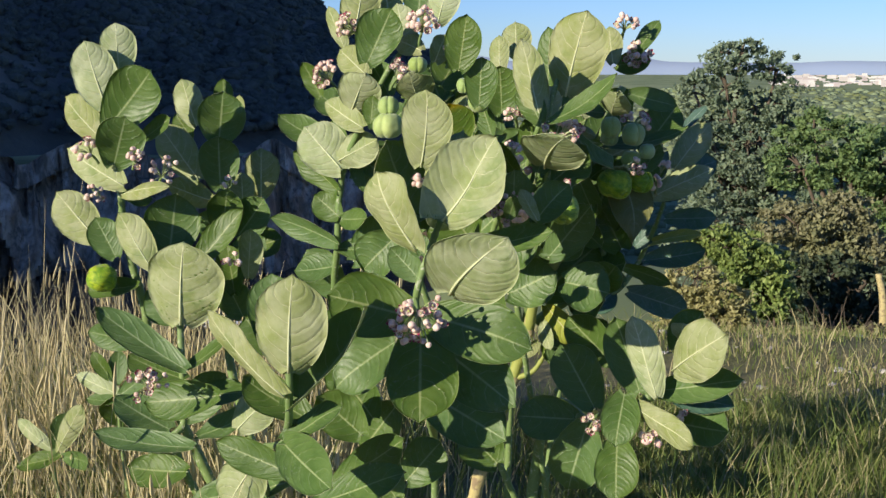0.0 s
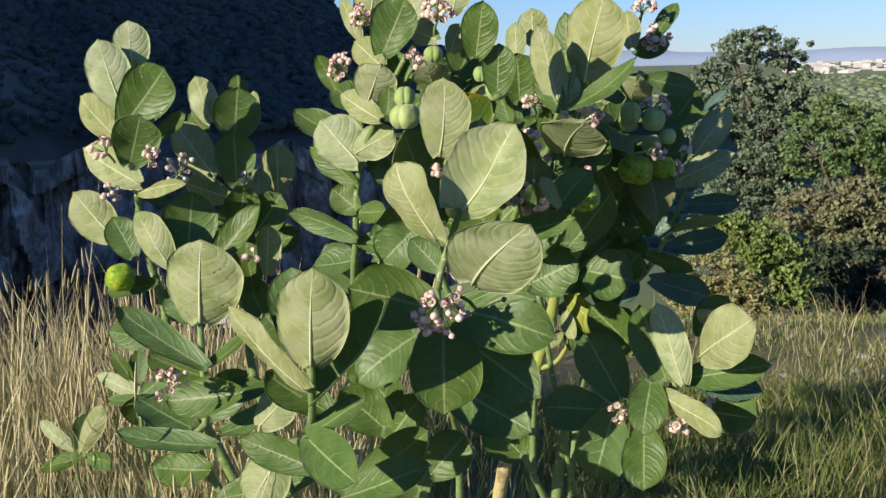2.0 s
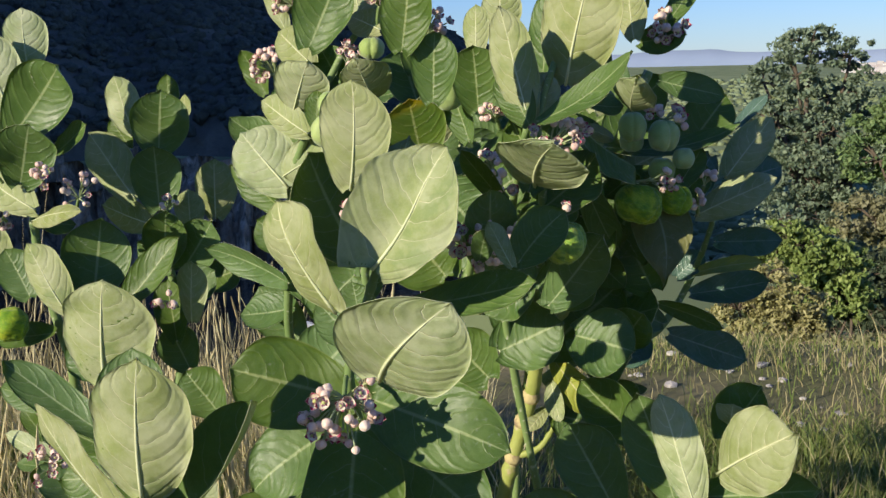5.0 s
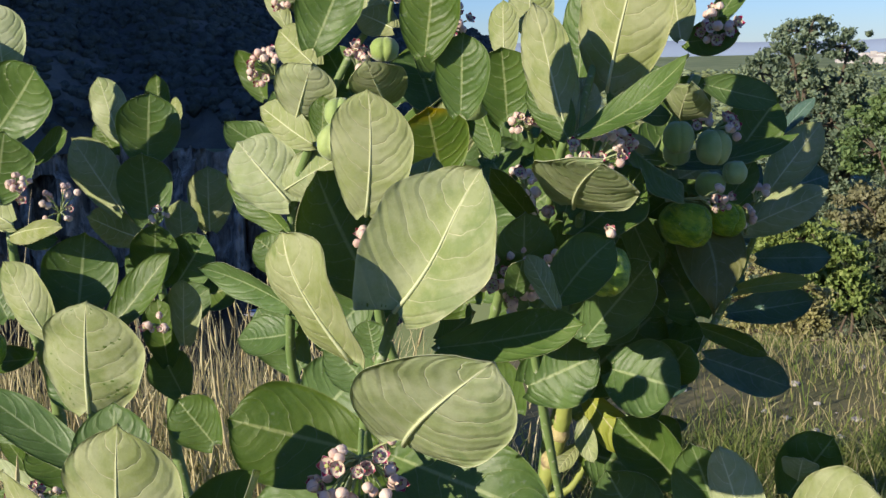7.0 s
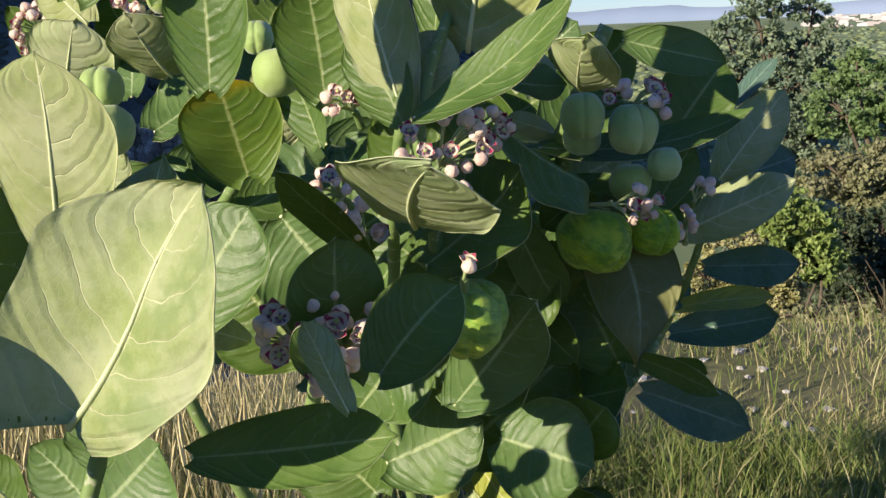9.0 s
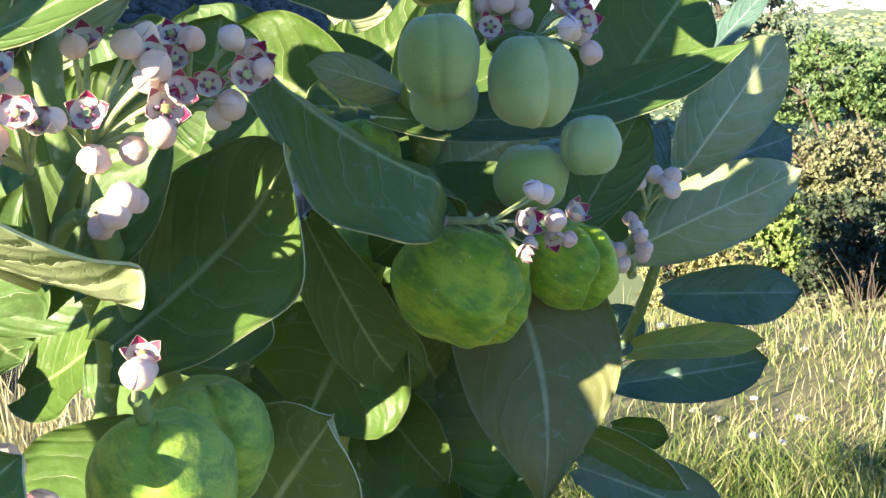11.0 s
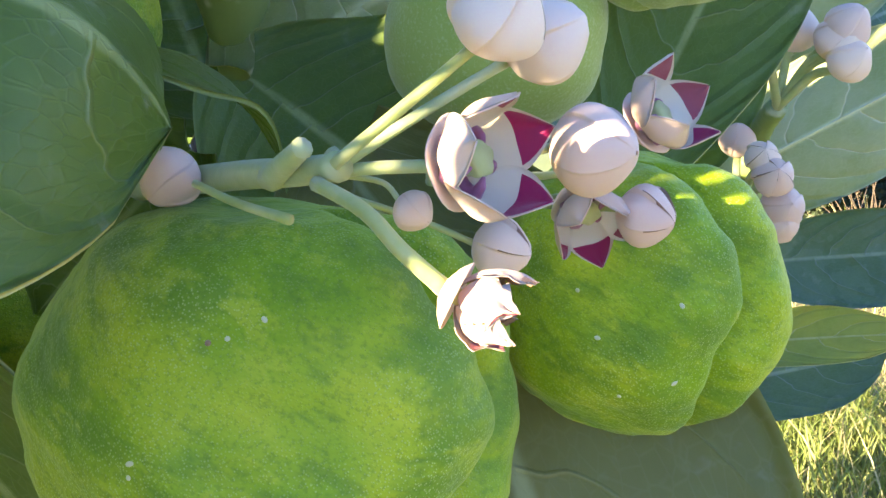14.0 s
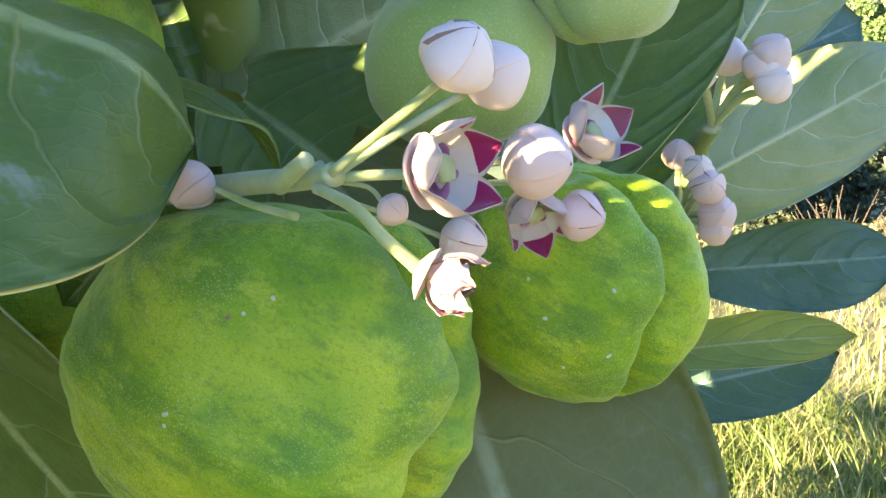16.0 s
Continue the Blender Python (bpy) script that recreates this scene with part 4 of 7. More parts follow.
# ---- grass ----
def grass(name, spots, mat, label, seed, heads=0.0):
    """Upright bending blades from (x, y, height, lean) rows."""
    rs = np.random.RandomState(seed)
    n = len(spots)
    S = np.array(spots)
    z0 = np.array([ground_z(x, y) for x, y in S[:, :2]])
    base = np.stack([S[:, 0], S[:, 1], z0 - 0.01], 1)
    az = rs.uniform(0, 2 * np.pi, n)
    lean = np.stack([np.cos(az), np.sin(az), np.zeros(n)], 1) * (S[:, 3] * S[:, 2])[:, None]
    fa = rs.uniform(0, 2 * np.pi, n)
    side = np.stack([np.cos(fa), np.sin(fa), np.zeros(n)], 1)
    w = rs.uniform(0.0013, 0.0032, n)[:, None]
    rows = []
    for k, wk in ((0, 1.0), (0.35, 0.95), (0.7, 0.7), (1.0, 0.12)):
        c = base + np.array([0, 0, 1.0]) * (S[:, 2] * (k - 0.18 * S[:, 3] * k * k))[:, None] + lean * k * k
        rows += [c - side * w * wk, c + side * w * wk]
    V = np.stack(rows, 1).reshape(-1, 3)
    q = np.arange(n)[:, None] * 8
    f = np.concatenate([q + np.array([0, 1, 3, 2]), q + np.array([2, 3, 5, 4]), q + np.array([4, 5, 7, 6])], 0)
    V, f = V.tolist(), f.tolist()
    if heads:
        tip = base + np.array([0, 0, 1.0]) * (S[:, 2] * (1 - 0.18 * S[:, 3]))[:, None] + lean
        for i in np.nonzero(rs.rand(n) < heads)[0]:
            a = len(V)
            p, d = tip[i], lean[i] / max(S[i, 2], 0.01) + np.array([0, 0, 1.0])
            d = d / np.linalg.norm(d) * rs.uniform(0.03, 0.07)
            for k, r in ((-0.6, 0.001), (-0.2, 0.005), (0.4, 0.004), (1.0, 0.0008)):
                for t in range(4):
                    V.append((p + d * k + r * np.array([math.cos(t * 1.57), math.sin(t * 1.57), 0])).tolist())
            for k in range(3):
                for t in range(4):
                    f.append([a + k * 4 + t, a + k * 4 + (t + 1) % 4, a + k * 4 + 4 + (t + 1) % 4, a + k * 4 + 4 + t])
    me = bpy.data.meshes.new(name)
    me.from_pydata(V, [], f)
    me.materials.append(mat)
    return tagged(new(name, me), label, "grass", kind="stuff")


def blade(name, a, b, c, thr):
    m = Mat(name, 0.6, 0.25)
    r = m.island()
    m.base(m.mix(m.step(r, 0.5, 0.9), m.mix(m.step(r, 0.0, 0.5), a, b), c))
    return m.translucent(thr, 0.3).m


STRAW = blade("dry_grass_straw", (0.60, 0.53, 0.28), (0.72, 0.64, 0.39), (0.47, 0.39, 0.21), (0.48, 0.40, 0.17))
# dimmed copy of the straw, so sunlit grass on the open side stays softer
STRAW_DIM = blade("dry_grass_dimmed", (0.40, 0.36, 0.18), (0.50, 0.45, 0.25), (0.33, 0.28, 0.14), (0.36, 0.31, 0.12))
GREEN_BLADE = blade("grass_green", (0.105, 0.165, 0.042), (0.180, 0.235, 0.062), (0.27, 0.29, 0.105), (0.24, 0.30, 0.05))
rs = np.random.RandomState(3)


def ragged(x, y):
    """True outside the uneven outer border of the tall grass."""
    n = noise.noise(Vector((x * 0.9, y * 0.9, 12))) + 0.5 * noise.noise(Vector((x * 4, y * 4, 13)))
    return x < -2.75 + 0.7 * n or x > 3.9 + 0.7 * n or (abs(x) > 1.4 and y < 2.35 + 0.5 * n)


spots, green, far_tufts = [], [], []
for _ in range(52000):
    x, y = rs.uniform(-3.4, 4.6), rs.uniform(1.95, 6.4)
    if ragged(x, y):
        continue
    left = smooth(0.6, -0.4, x)
    if y > 4.4 + 0.25 * (1 - left) + 0.6 * noise.noise(Vector((x, 0, 5))):
        continue
    if rs.rand() > 0.50 + 0.55 * noise.noise(Vector((x * 1.3, y * 1.3, 0))) + 0.30 * left:
        continue
    h = (0.24 - 0.02 * y + 0.42 * left) * rs.uniform(0.5, 1.2)
    if rs.rand() < 0.03:
        h *= 1.5
    if rs.rand() < 0.13 + 0.15 * left:
        (spots if left > 0.3 else far_tufts).append((x, y, h * 1.15, rs.uniform(0.05, 0.5)))
    else:
        green.append((x, y, h * (0.9 - 0.18 * left), rs.uniform(0.1, 0.8)))
# a dense low sward on the open side
for _ in range(52000):
    x, y = rs.uniform(0.35, 3.6), rs.uniform(2.2, 4.75)
    if x > 0.6 + 0.62 * y or rs.rand() > 0.75 + 0.5 * noise.noise(Vector((x * 1.7, y * 1.7, 8))):
        continue
    row = (x, y, rs.uniform(0.07, 0.19), rs.uniform(0.2, 1.0))
    (far_tufts if rs.rand() < 0.05 else green).append(row)
# tall ripe stand beyond the left side of the shrub, greener at its foot
for _ in range(30000):
    x, y = rs.uniform(-3.6, -0.15), rs.uniform(2.3, 4.5)
    if ragged(x, y):
        continue
    if rs.rand() > 0.72 + 0.5 * noise.noise(Vector((x * 1.6, y * 1.6, 2))):
        continue
    if rs.rand() < 0.27:
        spots.append((x, y, rs.uniform(0.34, 0.74), rs.uniform(0.04, 0.34)))
    else:
        green.append((x, y, rs.uniform(0.20, 0.46), rs.uniform(0.1, 0.6)))
# ripe stalks in the sward on the open side
for _ in range(5200):
    x, y = rs.uniform(0.75, 2.6), rs.uniform(2.7, 4.4)
    if rs.rand() > 0.6 + 0.8 * noise.noise(Vector((x * 1.2, y * 1.2, 6))):
        continue
    (far_tufts if rs.rand() < 0.25 else green).append((x, y, rs.uniform(0.14, 0.34), rs.uniform(0.1, 0.6)))
# thin trodden grass where the path comes in
for _ in range(26000):
    x, y = rs.normal(0.3, 2.6), rs.uniform(-3.0, 2.4)
    row = (x, y, rs.uniform(0.03, 0.10) * (1 + max(0.0, y - 1.4)), rs.uniform(0.3, 1.0))
    (spots if rs.rand() < 0.3 else green).append(row)
grass("dry_grass", spots, STRAW, "tall dry straw-coloured grass round the shrub", 4, 0.16)
for _ in range(40000):
    x, y = rs.uniform(0.2, 6.5), 4.5 + 4.5 * rs.rand() ** 1.6
    if noise.noise(Vector((x * 1.4, y * 1.4, 4))) < rs.uniform(-0.5, 0.1):
        continue
    (far_tufts if rs.rand() < 0.42 else green).append((x, y, rs.uniform(0.03, 0.10) * (1 + 1.6 * (rs.rand() < 0.06)), rs.uniform(0.1, 0.8)))
grass("green_grass", green, GREEN_BLADE, "green grass growing between the dry stalks", 5)
grass("slope_grass", far_tufts, STRAW_DIM, "dry grass on the edge of the slope, colour dimmed against sun glare", 6)


# pale stones on the bare strip beyond the sward
rnd = random.Random(77)
sv, sf = [], []
for _ in range(90):
    x, y = rnd.uniform(0.6, 5.0), rnd.gauss(5.5, 0.4)
    r = rnd.uniform(0.008, 0.030) * rnd.uniform(0.6, 1.3)
    n0 = len(sv)
    z = ground_z(x, y) + r * 0.2
    sv += [(x + v.x * r * rnd.uniform(0.7, 1.4), y + v.y * r * rnd.uniform(0.7, 1.3), z + v.z * r * rnd.uniform(0.4, 0.8)) for v in ICO_V]
    sf += [(a + n0, b + n0, c + n0) for a, b, c in ICO_F]
m = Mat("pale_field_stone", 0.9, 0.15)
m.base(m.vary(m.mix(m.noise(40.0, 4), (0.36, 0.33, 0.30), (0.58, 0.55, 0.51)), m.island(), 0.01, 0.2, 0.4)).bump(m.noise(90.0, 4), 0.6, 0.01)
tagged(new("stones", mesh_of("stones", sv, sf, m.m, False)), "pale stones scattered on the bare dry strip", "stones", kind="stuff")

# ---- the shrub ----
shrub = tagged(new("milkweed_shrub"), "large shrub with broad grey-green leaves, pink-white flowers and inflated fruits", "shrub")

# stems
stem(shrub, ((0.2000, 2.3600, -0.0400), (0.2100, 2.3300, 0.4200), (0.2303, 2.2700, 0.6217), (0.2579, 2.2500, 0.7096), (0.2823, 2.2300, 0.7890)), 0.016, 0.0125, TRUNK, "trunk")
stem(shrub, ((0.2823, 2.2300, 0.7890), (0.3039, 2.2150, 0.8765), (0.3327, 2.2000, 0.9788), (0.3516, 2.1700, 1.0755), (0.3885, 2.1600, 1.1340), (0.4122, 2.1400, 1.2017)), 0.0120, 0.0095, YOUNG_TRUNK, "trunk")
for ring in ((0.2823, 2.2300, 0.7890), (0.3039, 2.2150, 0.8765), (0.3202, 2.2070, 0.9368), (0.3327, 2.2000, 0.9788)):
    c = Vector(ring)
    v, f = tube((c - Vector((0.003, 0, 0.009)), c - Vector((0.001, 0, 0.003)), c + Vector((0.001, 0, 0.003)), c + Vector((0.003, 0, 0.009))), (0.0115, 0.0142, 0.0142, 0.0115), 14)
    new("node_ring", mesh_of("node_ring", v, f, TRUNK)).parent = shrub
stem(shrub, ((0.3039, 2.2150, 0.8765), (0.3455, 2.2000, 0.8982), (0.3736, 2.2000, 0.9443)), 0.006, 0.004, YOUNG_TRUNK, "side_shoot")
stem(shrub, ((0.1200, 2.3400, -0.0400), (0.1393, 2.3000, 0.6362), (0.1449, 2.1000, 0.8278), (0.1526, 1.8500, 1.0285), (0.1533, 1.7600, 1.1352), (0.1805, 1.7500, 1.2282), (0.1946, 1.7400, 1.2655)), 0.009, 0.0045, STEM, "stem")
stem(shrub, ((0.1000, 2.4000, -0.0400), (0.0271, 2.4200, 0.6676), (-0.0741, 2.3600, 0.9670), (-0.0614, 2.2800, 1.1411), (-0.0454, 2.2600, 1.2839), (0.0041, 2.2000, 1.3898), (0.0606, 2.2000, 1.4989), (0.1159, 2.2000, 1.5633)), 0.009, 0.0045, STEM, "stem")
stem(shrub, ((0.0000, 2.3000, -0.0400), (-0.2066, 2.2000, 0.6399), (-0.0494, 1.7000, 0.9162), (-0.0148, 1.5800, 1.0276), (-0.0102, 1.5600, 1.0757)), 0.008, 0.005, STEM, "stem")
stem(shrub, ((-0.1000, 2.4500, -0.0400), (-0.4193, 2.3400, 0.6051), (-0.4258, 2.3600, 0.7292), (-0.4329, 2.3800, 0.9050), (-0.4459, 2.4200, 1.0247), (-0.4706, 2.4400, 1.0851)), 0.01, 0.005, STEM, "stem")
stem(shrub, ((-0.1500, 2.5000, -0.0400), (-0.5045, 2.5000, 0.7371), (-0.5488, 2.4800, 0.9583), (-0.5778, 2.4600, 1.1194), (-0.5764, 2.4400, 1.2374), (-0.5761, 2.4300, 1.3759), (-0.5819, 2.4600, 1.4864)), 0.012, 0.005, STEM, "stem")
stem(shrub, ((-0.1200, 2.5500, -0.0400), (-0.3746, 2.6200, 0.7036), (-0.3806, 2.6200, 0.9586), (-0.3904, 2.6000, 1.1272), (-0.3880, 2.5800, 1.2372), (-0.3892, 2.6000, 1.3680)), 0.012, 0.005, STEM, "stem")
stem(shrub, ((0.2800, 2.3600, -0.0400), (0.3008, 2.3200, 0.8224), (0.3286, 2.2000, 1.0103), (0.3527, 2.0800, 1.1884), (0.3639, 1.9600, 1.3256), (0.3601, 1.9300, 1.4096), (0.3817, 2.0000, 1.4893)), 0.007, 0.0045, STEM, "stem")
stem(shrub, ((0.3000, 2.3600, -0.0400), (0.3656, 2.2000, 0.7768), (0.4610, 1.9500, 0.8634), (0.5198, 1.8600, 0.9349), (0.5357, 1.8400, 0.9611)), 0.011, 0.007, STEM, "stem")
stem(shrub, ((0.3519, 2.2600, 0.9852), (0.4728, 2.2200, 1.1116), (0.4642, 2.1600, 1.3386), (0.4608, 2.1300, 1.3658), (0.4792, 2.1000, 1.4145), (0.5002, 2.1000, 1.4646)), 0.01, 0.0065, STEM, "stem")
stem(shrub, ((0.3200, 2.4000, -0.0400), (0.4172, 2.4200, 0.8597), (0.5493, 2.5200, 1.0146), (0.5923, 2.5400, 1.0831), (0.6181, 2.4800, 1.1729), (0.6419, 2.4400, 1.2807)), 0.008, 0.004, STEM, "stem")
stem(shrub, ((0.3500, 2.3000, 0.5000), (0.1186, 2.1000, 1.1221), (0.1418, 2.0800, 1.2606), (0.1529, 2.0800, 1.3063), (0.1845, 2.0600, 1.3463)), 0.007, 0.0045, STEM, "stem")
stem(shrub, ((0.3800, 2.2500, 0.6000), (0.3045, 2.1000, 1.1145), (0.3165, 2.0600, 1.2646), (0.3280, 2.0000, 1.3249), (0.3470, 1.9300, 1.4042)), 0.006, 0.0045, STEM, "stem")
stem(shrub, ((0.2594, 1.9700, 1.1779), (0.2706, 1.9500, 1.2209), (0.2795, 1.9300, 1.2483)), 0.006, 0.005, STEM, "stem")
# leaves, shoot by shoot
# far left shoot
leaf(shrub, (-0.5770, 2.4700, 1.4802), (-0.5814, 2.4700, 1.5972), (-0.18, 0.98, -0.01), 0.081, -0.05, 0.15, seed=0)
leaf(shrub, (-0.5921, 2.4200, 1.4133), (-0.6373, 2.4320, 1.5596), (-0.08, 0.99, -0.11), 0.100, -0.06, 0.2, seed=1)
leaf(shrub, (-0.5775, 2.4000, 1.3750), (-0.4710, 2.3800, 1.4964), (-0.02, -0.99, -0.15), 0.114, -0.05, 0.25, seed=2)
leaf(shrub, (-0.5960, 2.4200, 1.3368), (-0.7040, 2.4620, 1.4366), (0.32, 0.94, -0.05), 0.081, -0.06, 0.2, seed=3)
leaf(shrub, (-0.5730, 2.4000, 1.2889), (-0.5278, 2.3600, 1.3953), (0.19, -0.89, -0.42), 0.103, -0.04, 0.2, seed=4)
leaf(shrub, (-0.5275, 2.4500, 1.3401), (-0.4448, 2.4000, 1.3938), (-0.60, -0.78, 0.20), 0.045, -0.04, 0.3, seed=5)
leaf(shrub, (-0.5623, 2.4200, 1.2421), (-0.7170, 2.4920, 1.3185), (0.36, 0.92, -0.14), 0.086, -0.06, 0.25, seed=6)
leaf(shrub, (-0.6423, 2.4500, 1.1176), (-0.7520, 2.5040, 1.2161), (0.03, 0.89, -0.46), 0.096, -0.05, 0.2, seed=7)
leaf(shrub, (-0.5799, 2.4500, 1.2159), (-0.5222, 2.5000, 1.2028), (0.62, -0.57, 0.54), 0.044, -0.04, 0.2, seed=8)
leaf(shrub, (-0.5947, 2.4400, 1.0771), (-0.6432, 2.4520, 1.1651), (0.14, -0.97, 0.21), 0.075, -0.04, 0.2, seed=9)
leaf(shrub, (-0.5659, 2.4200, 1.2207), (-0.4247, 2.3200, 1.2514), (0.55, 0.60, -0.58), 0.042, -0.04, 0.3, seed=10)
# second left shoot
leaf(shrub, (-0.4521, 2.6200, 1.3641), (-0.4869, 2.6320, 1.4750), (0.08, 0.99, -0.08), 0.074, -0.05, 0.15, seed=11)
leaf(shrub, (-0.4021, 2.6800, 1.3978), (-0.4023, 2.6800, 1.4746), (-0.08, -1.00, -0.00), 0.049, -0.04, 0.2, seed=12)
leaf(shrub, (-0.3875, 2.5800, 1.3324), (-0.3688, 2.5600, 1.4475), (0.24, -0.95, -0.20), 0.110, -0.04, 0.25, seed=13)
leaf(shrub, (-0.3587, 2.6400, 1.3861), (-0.3491, 2.6400, 1.4353), (0.58, 0.81, -0.11), 0.038, -0.04, 0.2, seed=14)
leaf(shrub, (-0.4393, 2.5800, 1.2395), (-0.5435, 2.6280, 1.3660), (0.14, 0.96, -0.25), 0.088, -0.05, 0.2, seed=15)
leaf(shrub, (-0.3773, 2.5400, 1.2243), (-0.3729, 2.5200, 1.3466), (0.27, -0.95, -0.16), 0.093, -0.05, 0.25, seed=16)
leaf(shrub, (-0.4792, 2.6600, 1.3308), (-0.5184, 2.6600, 1.3915), (-0.05, -1.00, -0.03), 0.049, -0.04, 0.2, seed=17)
leaf(shrub, (-0.4099, 2.5800, 1.1903), (-0.5327, 2.6400, 1.2232), (0.44, 0.90, -0.00), 0.069, -0.06, 0.25, seed=18)
leaf(shrub, (-0.3117, 2.6600, 1.1913), (-0.3085, 2.6600, 1.3086), (-0.23, 0.97, 0.01), 0.084, -0.04, 0.2, seed=19)
leaf(shrub, (-0.3410, 2.6000, 1.1791), (-0.3414, 2.6000, 1.2556), (-0.08, 1.00, -0.00), 0.060, -0.04, 0.2, seed=20)
leaf(shrub, (-0.3740, 2.5400, 1.1254), (-0.3505, 2.5000, 1.2263), (0.18, -0.90, -0.40), 0.083, -0.05, 0.25, seed=21)
leaf(shrub, (-0.3464, 2.5600, 1.1067), (-0.2698, 2.5200, 1.2053), (-0.22, -0.95, -0.21), 0.088, -0.05, 0.25, seed=22)
leaf(shrub, (-0.3845, 2.6000, 1.1001), (-0.4511, 2.6000, 1.1538), (-0.04, -1.00, -0.05), 0.072, -0.05, 0.2, seed=23)
leaf(shrub, (-0.3459, 2.6600, 1.0634), (-0.2614, 2.6600, 1.0923), (-0.18, -0.83, 0.53), 0.079, -0.05, 0.2, seed=24)
# left middle shoot
leaf(shrub, (-0.4250, 2.3600, 0.9458), (-0.4052, 2.3400, 1.1300), (0.03, 0.99, 0.11), 0.175, -0.05, 0.2, seed=25)
leaf(shrub, (-0.4706, 2.4400, 1.0851), (-0.4559, 2.4600, 1.2209), (0.31, -0.95, 0.11), 0.124, -0.03, 0.2, seed=26)
leaf(shrub, (-0.4855, 2.3600, 1.0685), (-0.5638, 2.3960, 1.1872), (0.17, 0.97, -0.18), 0.079, -0.06, 0.25, seed=27)
leaf(shrub, (-0.4009, 2.4000, 1.0675), (-0.2915, 2.4000, 1.2006), (-0.30, -0.92, 0.25), 0.066, -0.05, 0.3, seed=28)
leaf(shrub, (-0.2966, 2.4600, 1.0295), (-0.2790, 2.4400, 1.1513), (0.14, 0.98, 0.14), 0.059, -0.05, 0.2, seed=29)
leaf(shrub, (-0.5309, 2.4000, 1.0210), (-0.6693, 2.4300, 1.0039), (-0.24, -0.75, 0.62), 0.053, -0.05, 0.3, seed=30)
leaf(shrub, (-0.4100, 2.3400, 0.8455), (-0.6244, 2.3700, 0.9810), (-0.30, -0.48, 0.82), 0.075, -0.06, 0.3, seed=31)
leaf(shrub, (-0.5459, 2.4000, 0.8914), (-0.6696, 2.4240, 0.9055), (-0.19, -0.98, -0.01), 0.063, -0.05, 0.2, seed=32)
leaf(shrub, (-0.4198, 2.3600, 0.8178), (-0.5615, 2.3960, 0.8621), (0.10, -0.55, 0.83), 0.078, -0.05, 0.2, seed=33)
leaf(shrub, (-0.3157, 2.2600, 0.8142), (-0.4987, 2.2960, 0.7839), (-0.24, -0.88, 0.40), 0.088, -0.06, 0.3, seed=34)
leaf(shrub, (-0.4441, 2.4200, 0.9406), (-0.5264, 2.4400, 1.0001), (-0.03, -0.96, 0.28), 0.091, -0.04, 0.2, seed=35)
leaf(shrub, (-0.4163, 2.3600, 0.8437), (-0.3225, 2.3600, 0.9172), (-0.35, -0.45, 0.82), 0.055, -0.05, 0.2, seed=36)
leaf(shrub, (-0.3889, 2.3000, 0.6832), (-0.6234, 2.3300, 0.7003), (-0.05, -0.50, 0.86), 0.066, -0.05, 0.3, seed=37)
leaf(shrub, (-0.4061, 2.3000, 0.6272), (-0.5509, 2.3420, 0.6165), (-0.26, -0.76, 0.60), 0.085, -0.05, 0.25, seed=38)
leaf(shrub, (-0.3966, 2.3600, 0.6880), (-0.2463, 2.3400, 0.7684), (-0.30, -0.45, 0.84), 0.081, -0.05, 0.25, seed=39)
leaf(shrub, (-0.1443, 2.2000, 0.6565), (-0.4213, 2.3200, 0.5601), (-0.2, -0.55, 0.80), 0.098, -0.06, 0.2, seed=40)
leaf(shrub, (-0.3357, 2.4800, 0.9882), (-0.3516, 2.4800, 1.1059), (0.11, -0.99, 0.02), 0.065, -0.04, 0.2, seed=41)
leaf(shrub, (-0.3644, 2.5200, 1.0464), (-0.2696, 2.5200, 1.1137), (-0.09, -0.99, 0.13), 0.074, -0.04, 0.2, seed=42)
leaf(shrub, (-0.3228, 2.5000, 0.9309), (-0.3601, 2.5000, 1.0103), (0.14, -0.99, 0.06), 0.080, -0.04, 0.2, seed=43)
leaf(shrub, (-0.4380, 2.4200, 0.7629), (-0.2886, 2.4000, 0.7855), (-0.10, -0.50, 0.86), 0.082, -0.04, 0.2, seed=44)
leaf(shrub, (-0.4943, 2.4600, 0.6676), (-0.6324, 2.4780, 0.7409), (0.10, -0.50, 0.86), 0.098, -0.04, 0.2, seed=45)
leaf(shrub, (-0.4594, 2.4800, 0.6893), (-0.3615, 2.4800, 0.8007), (-0.11, -0.99, 0.10), 0.094, -0.04, 0.2, seed=46)
# front centre-left shoot
leaf(shrub, (-0.0081, 1.5500, 1.0727), (0.0051, 1.5300, 1.2175), (0.07, 0.99, 0.13), 0.107, -0.05, 0.22, seed=47)
leaf(shrub, (-0.0410, 1.6200, 1.0759), (-0.0526, 1.6400, 1.2020), (0.06, -0.99, 0.16), 0.073, -0.03, 0.2, seed=48)
leaf(shrub, (-0.0201, 1.5600, 1.0336), (-0.1372, 1.6000, 1.1492), (0.80, 0.58, -0.12), 0.06, -0.06, 0.3, seed=49)
leaf(shrub, (-0.0170, 1.6000, 1.0025), (0.1059, 1.5850, 1.1596), (-0.45, -0.62, 0.64), 0.084, -0.06, 0.35, seed=50, fold=0.45)
leaf(shrub, (0.0000, 1.6400, 0.9725), (-0.1056, 1.6600, 1.0302), (-0.10, -0.60, 0.79), 0.068, -0.05, 0.25, seed=51)
leaf(shrub, (-0.0355, 1.6200, 0.9444), (0.0537, 1.6000, 1.0131), (-0.35, -0.50, 0.79), 0.055, -0.05, 0.2, seed=52)
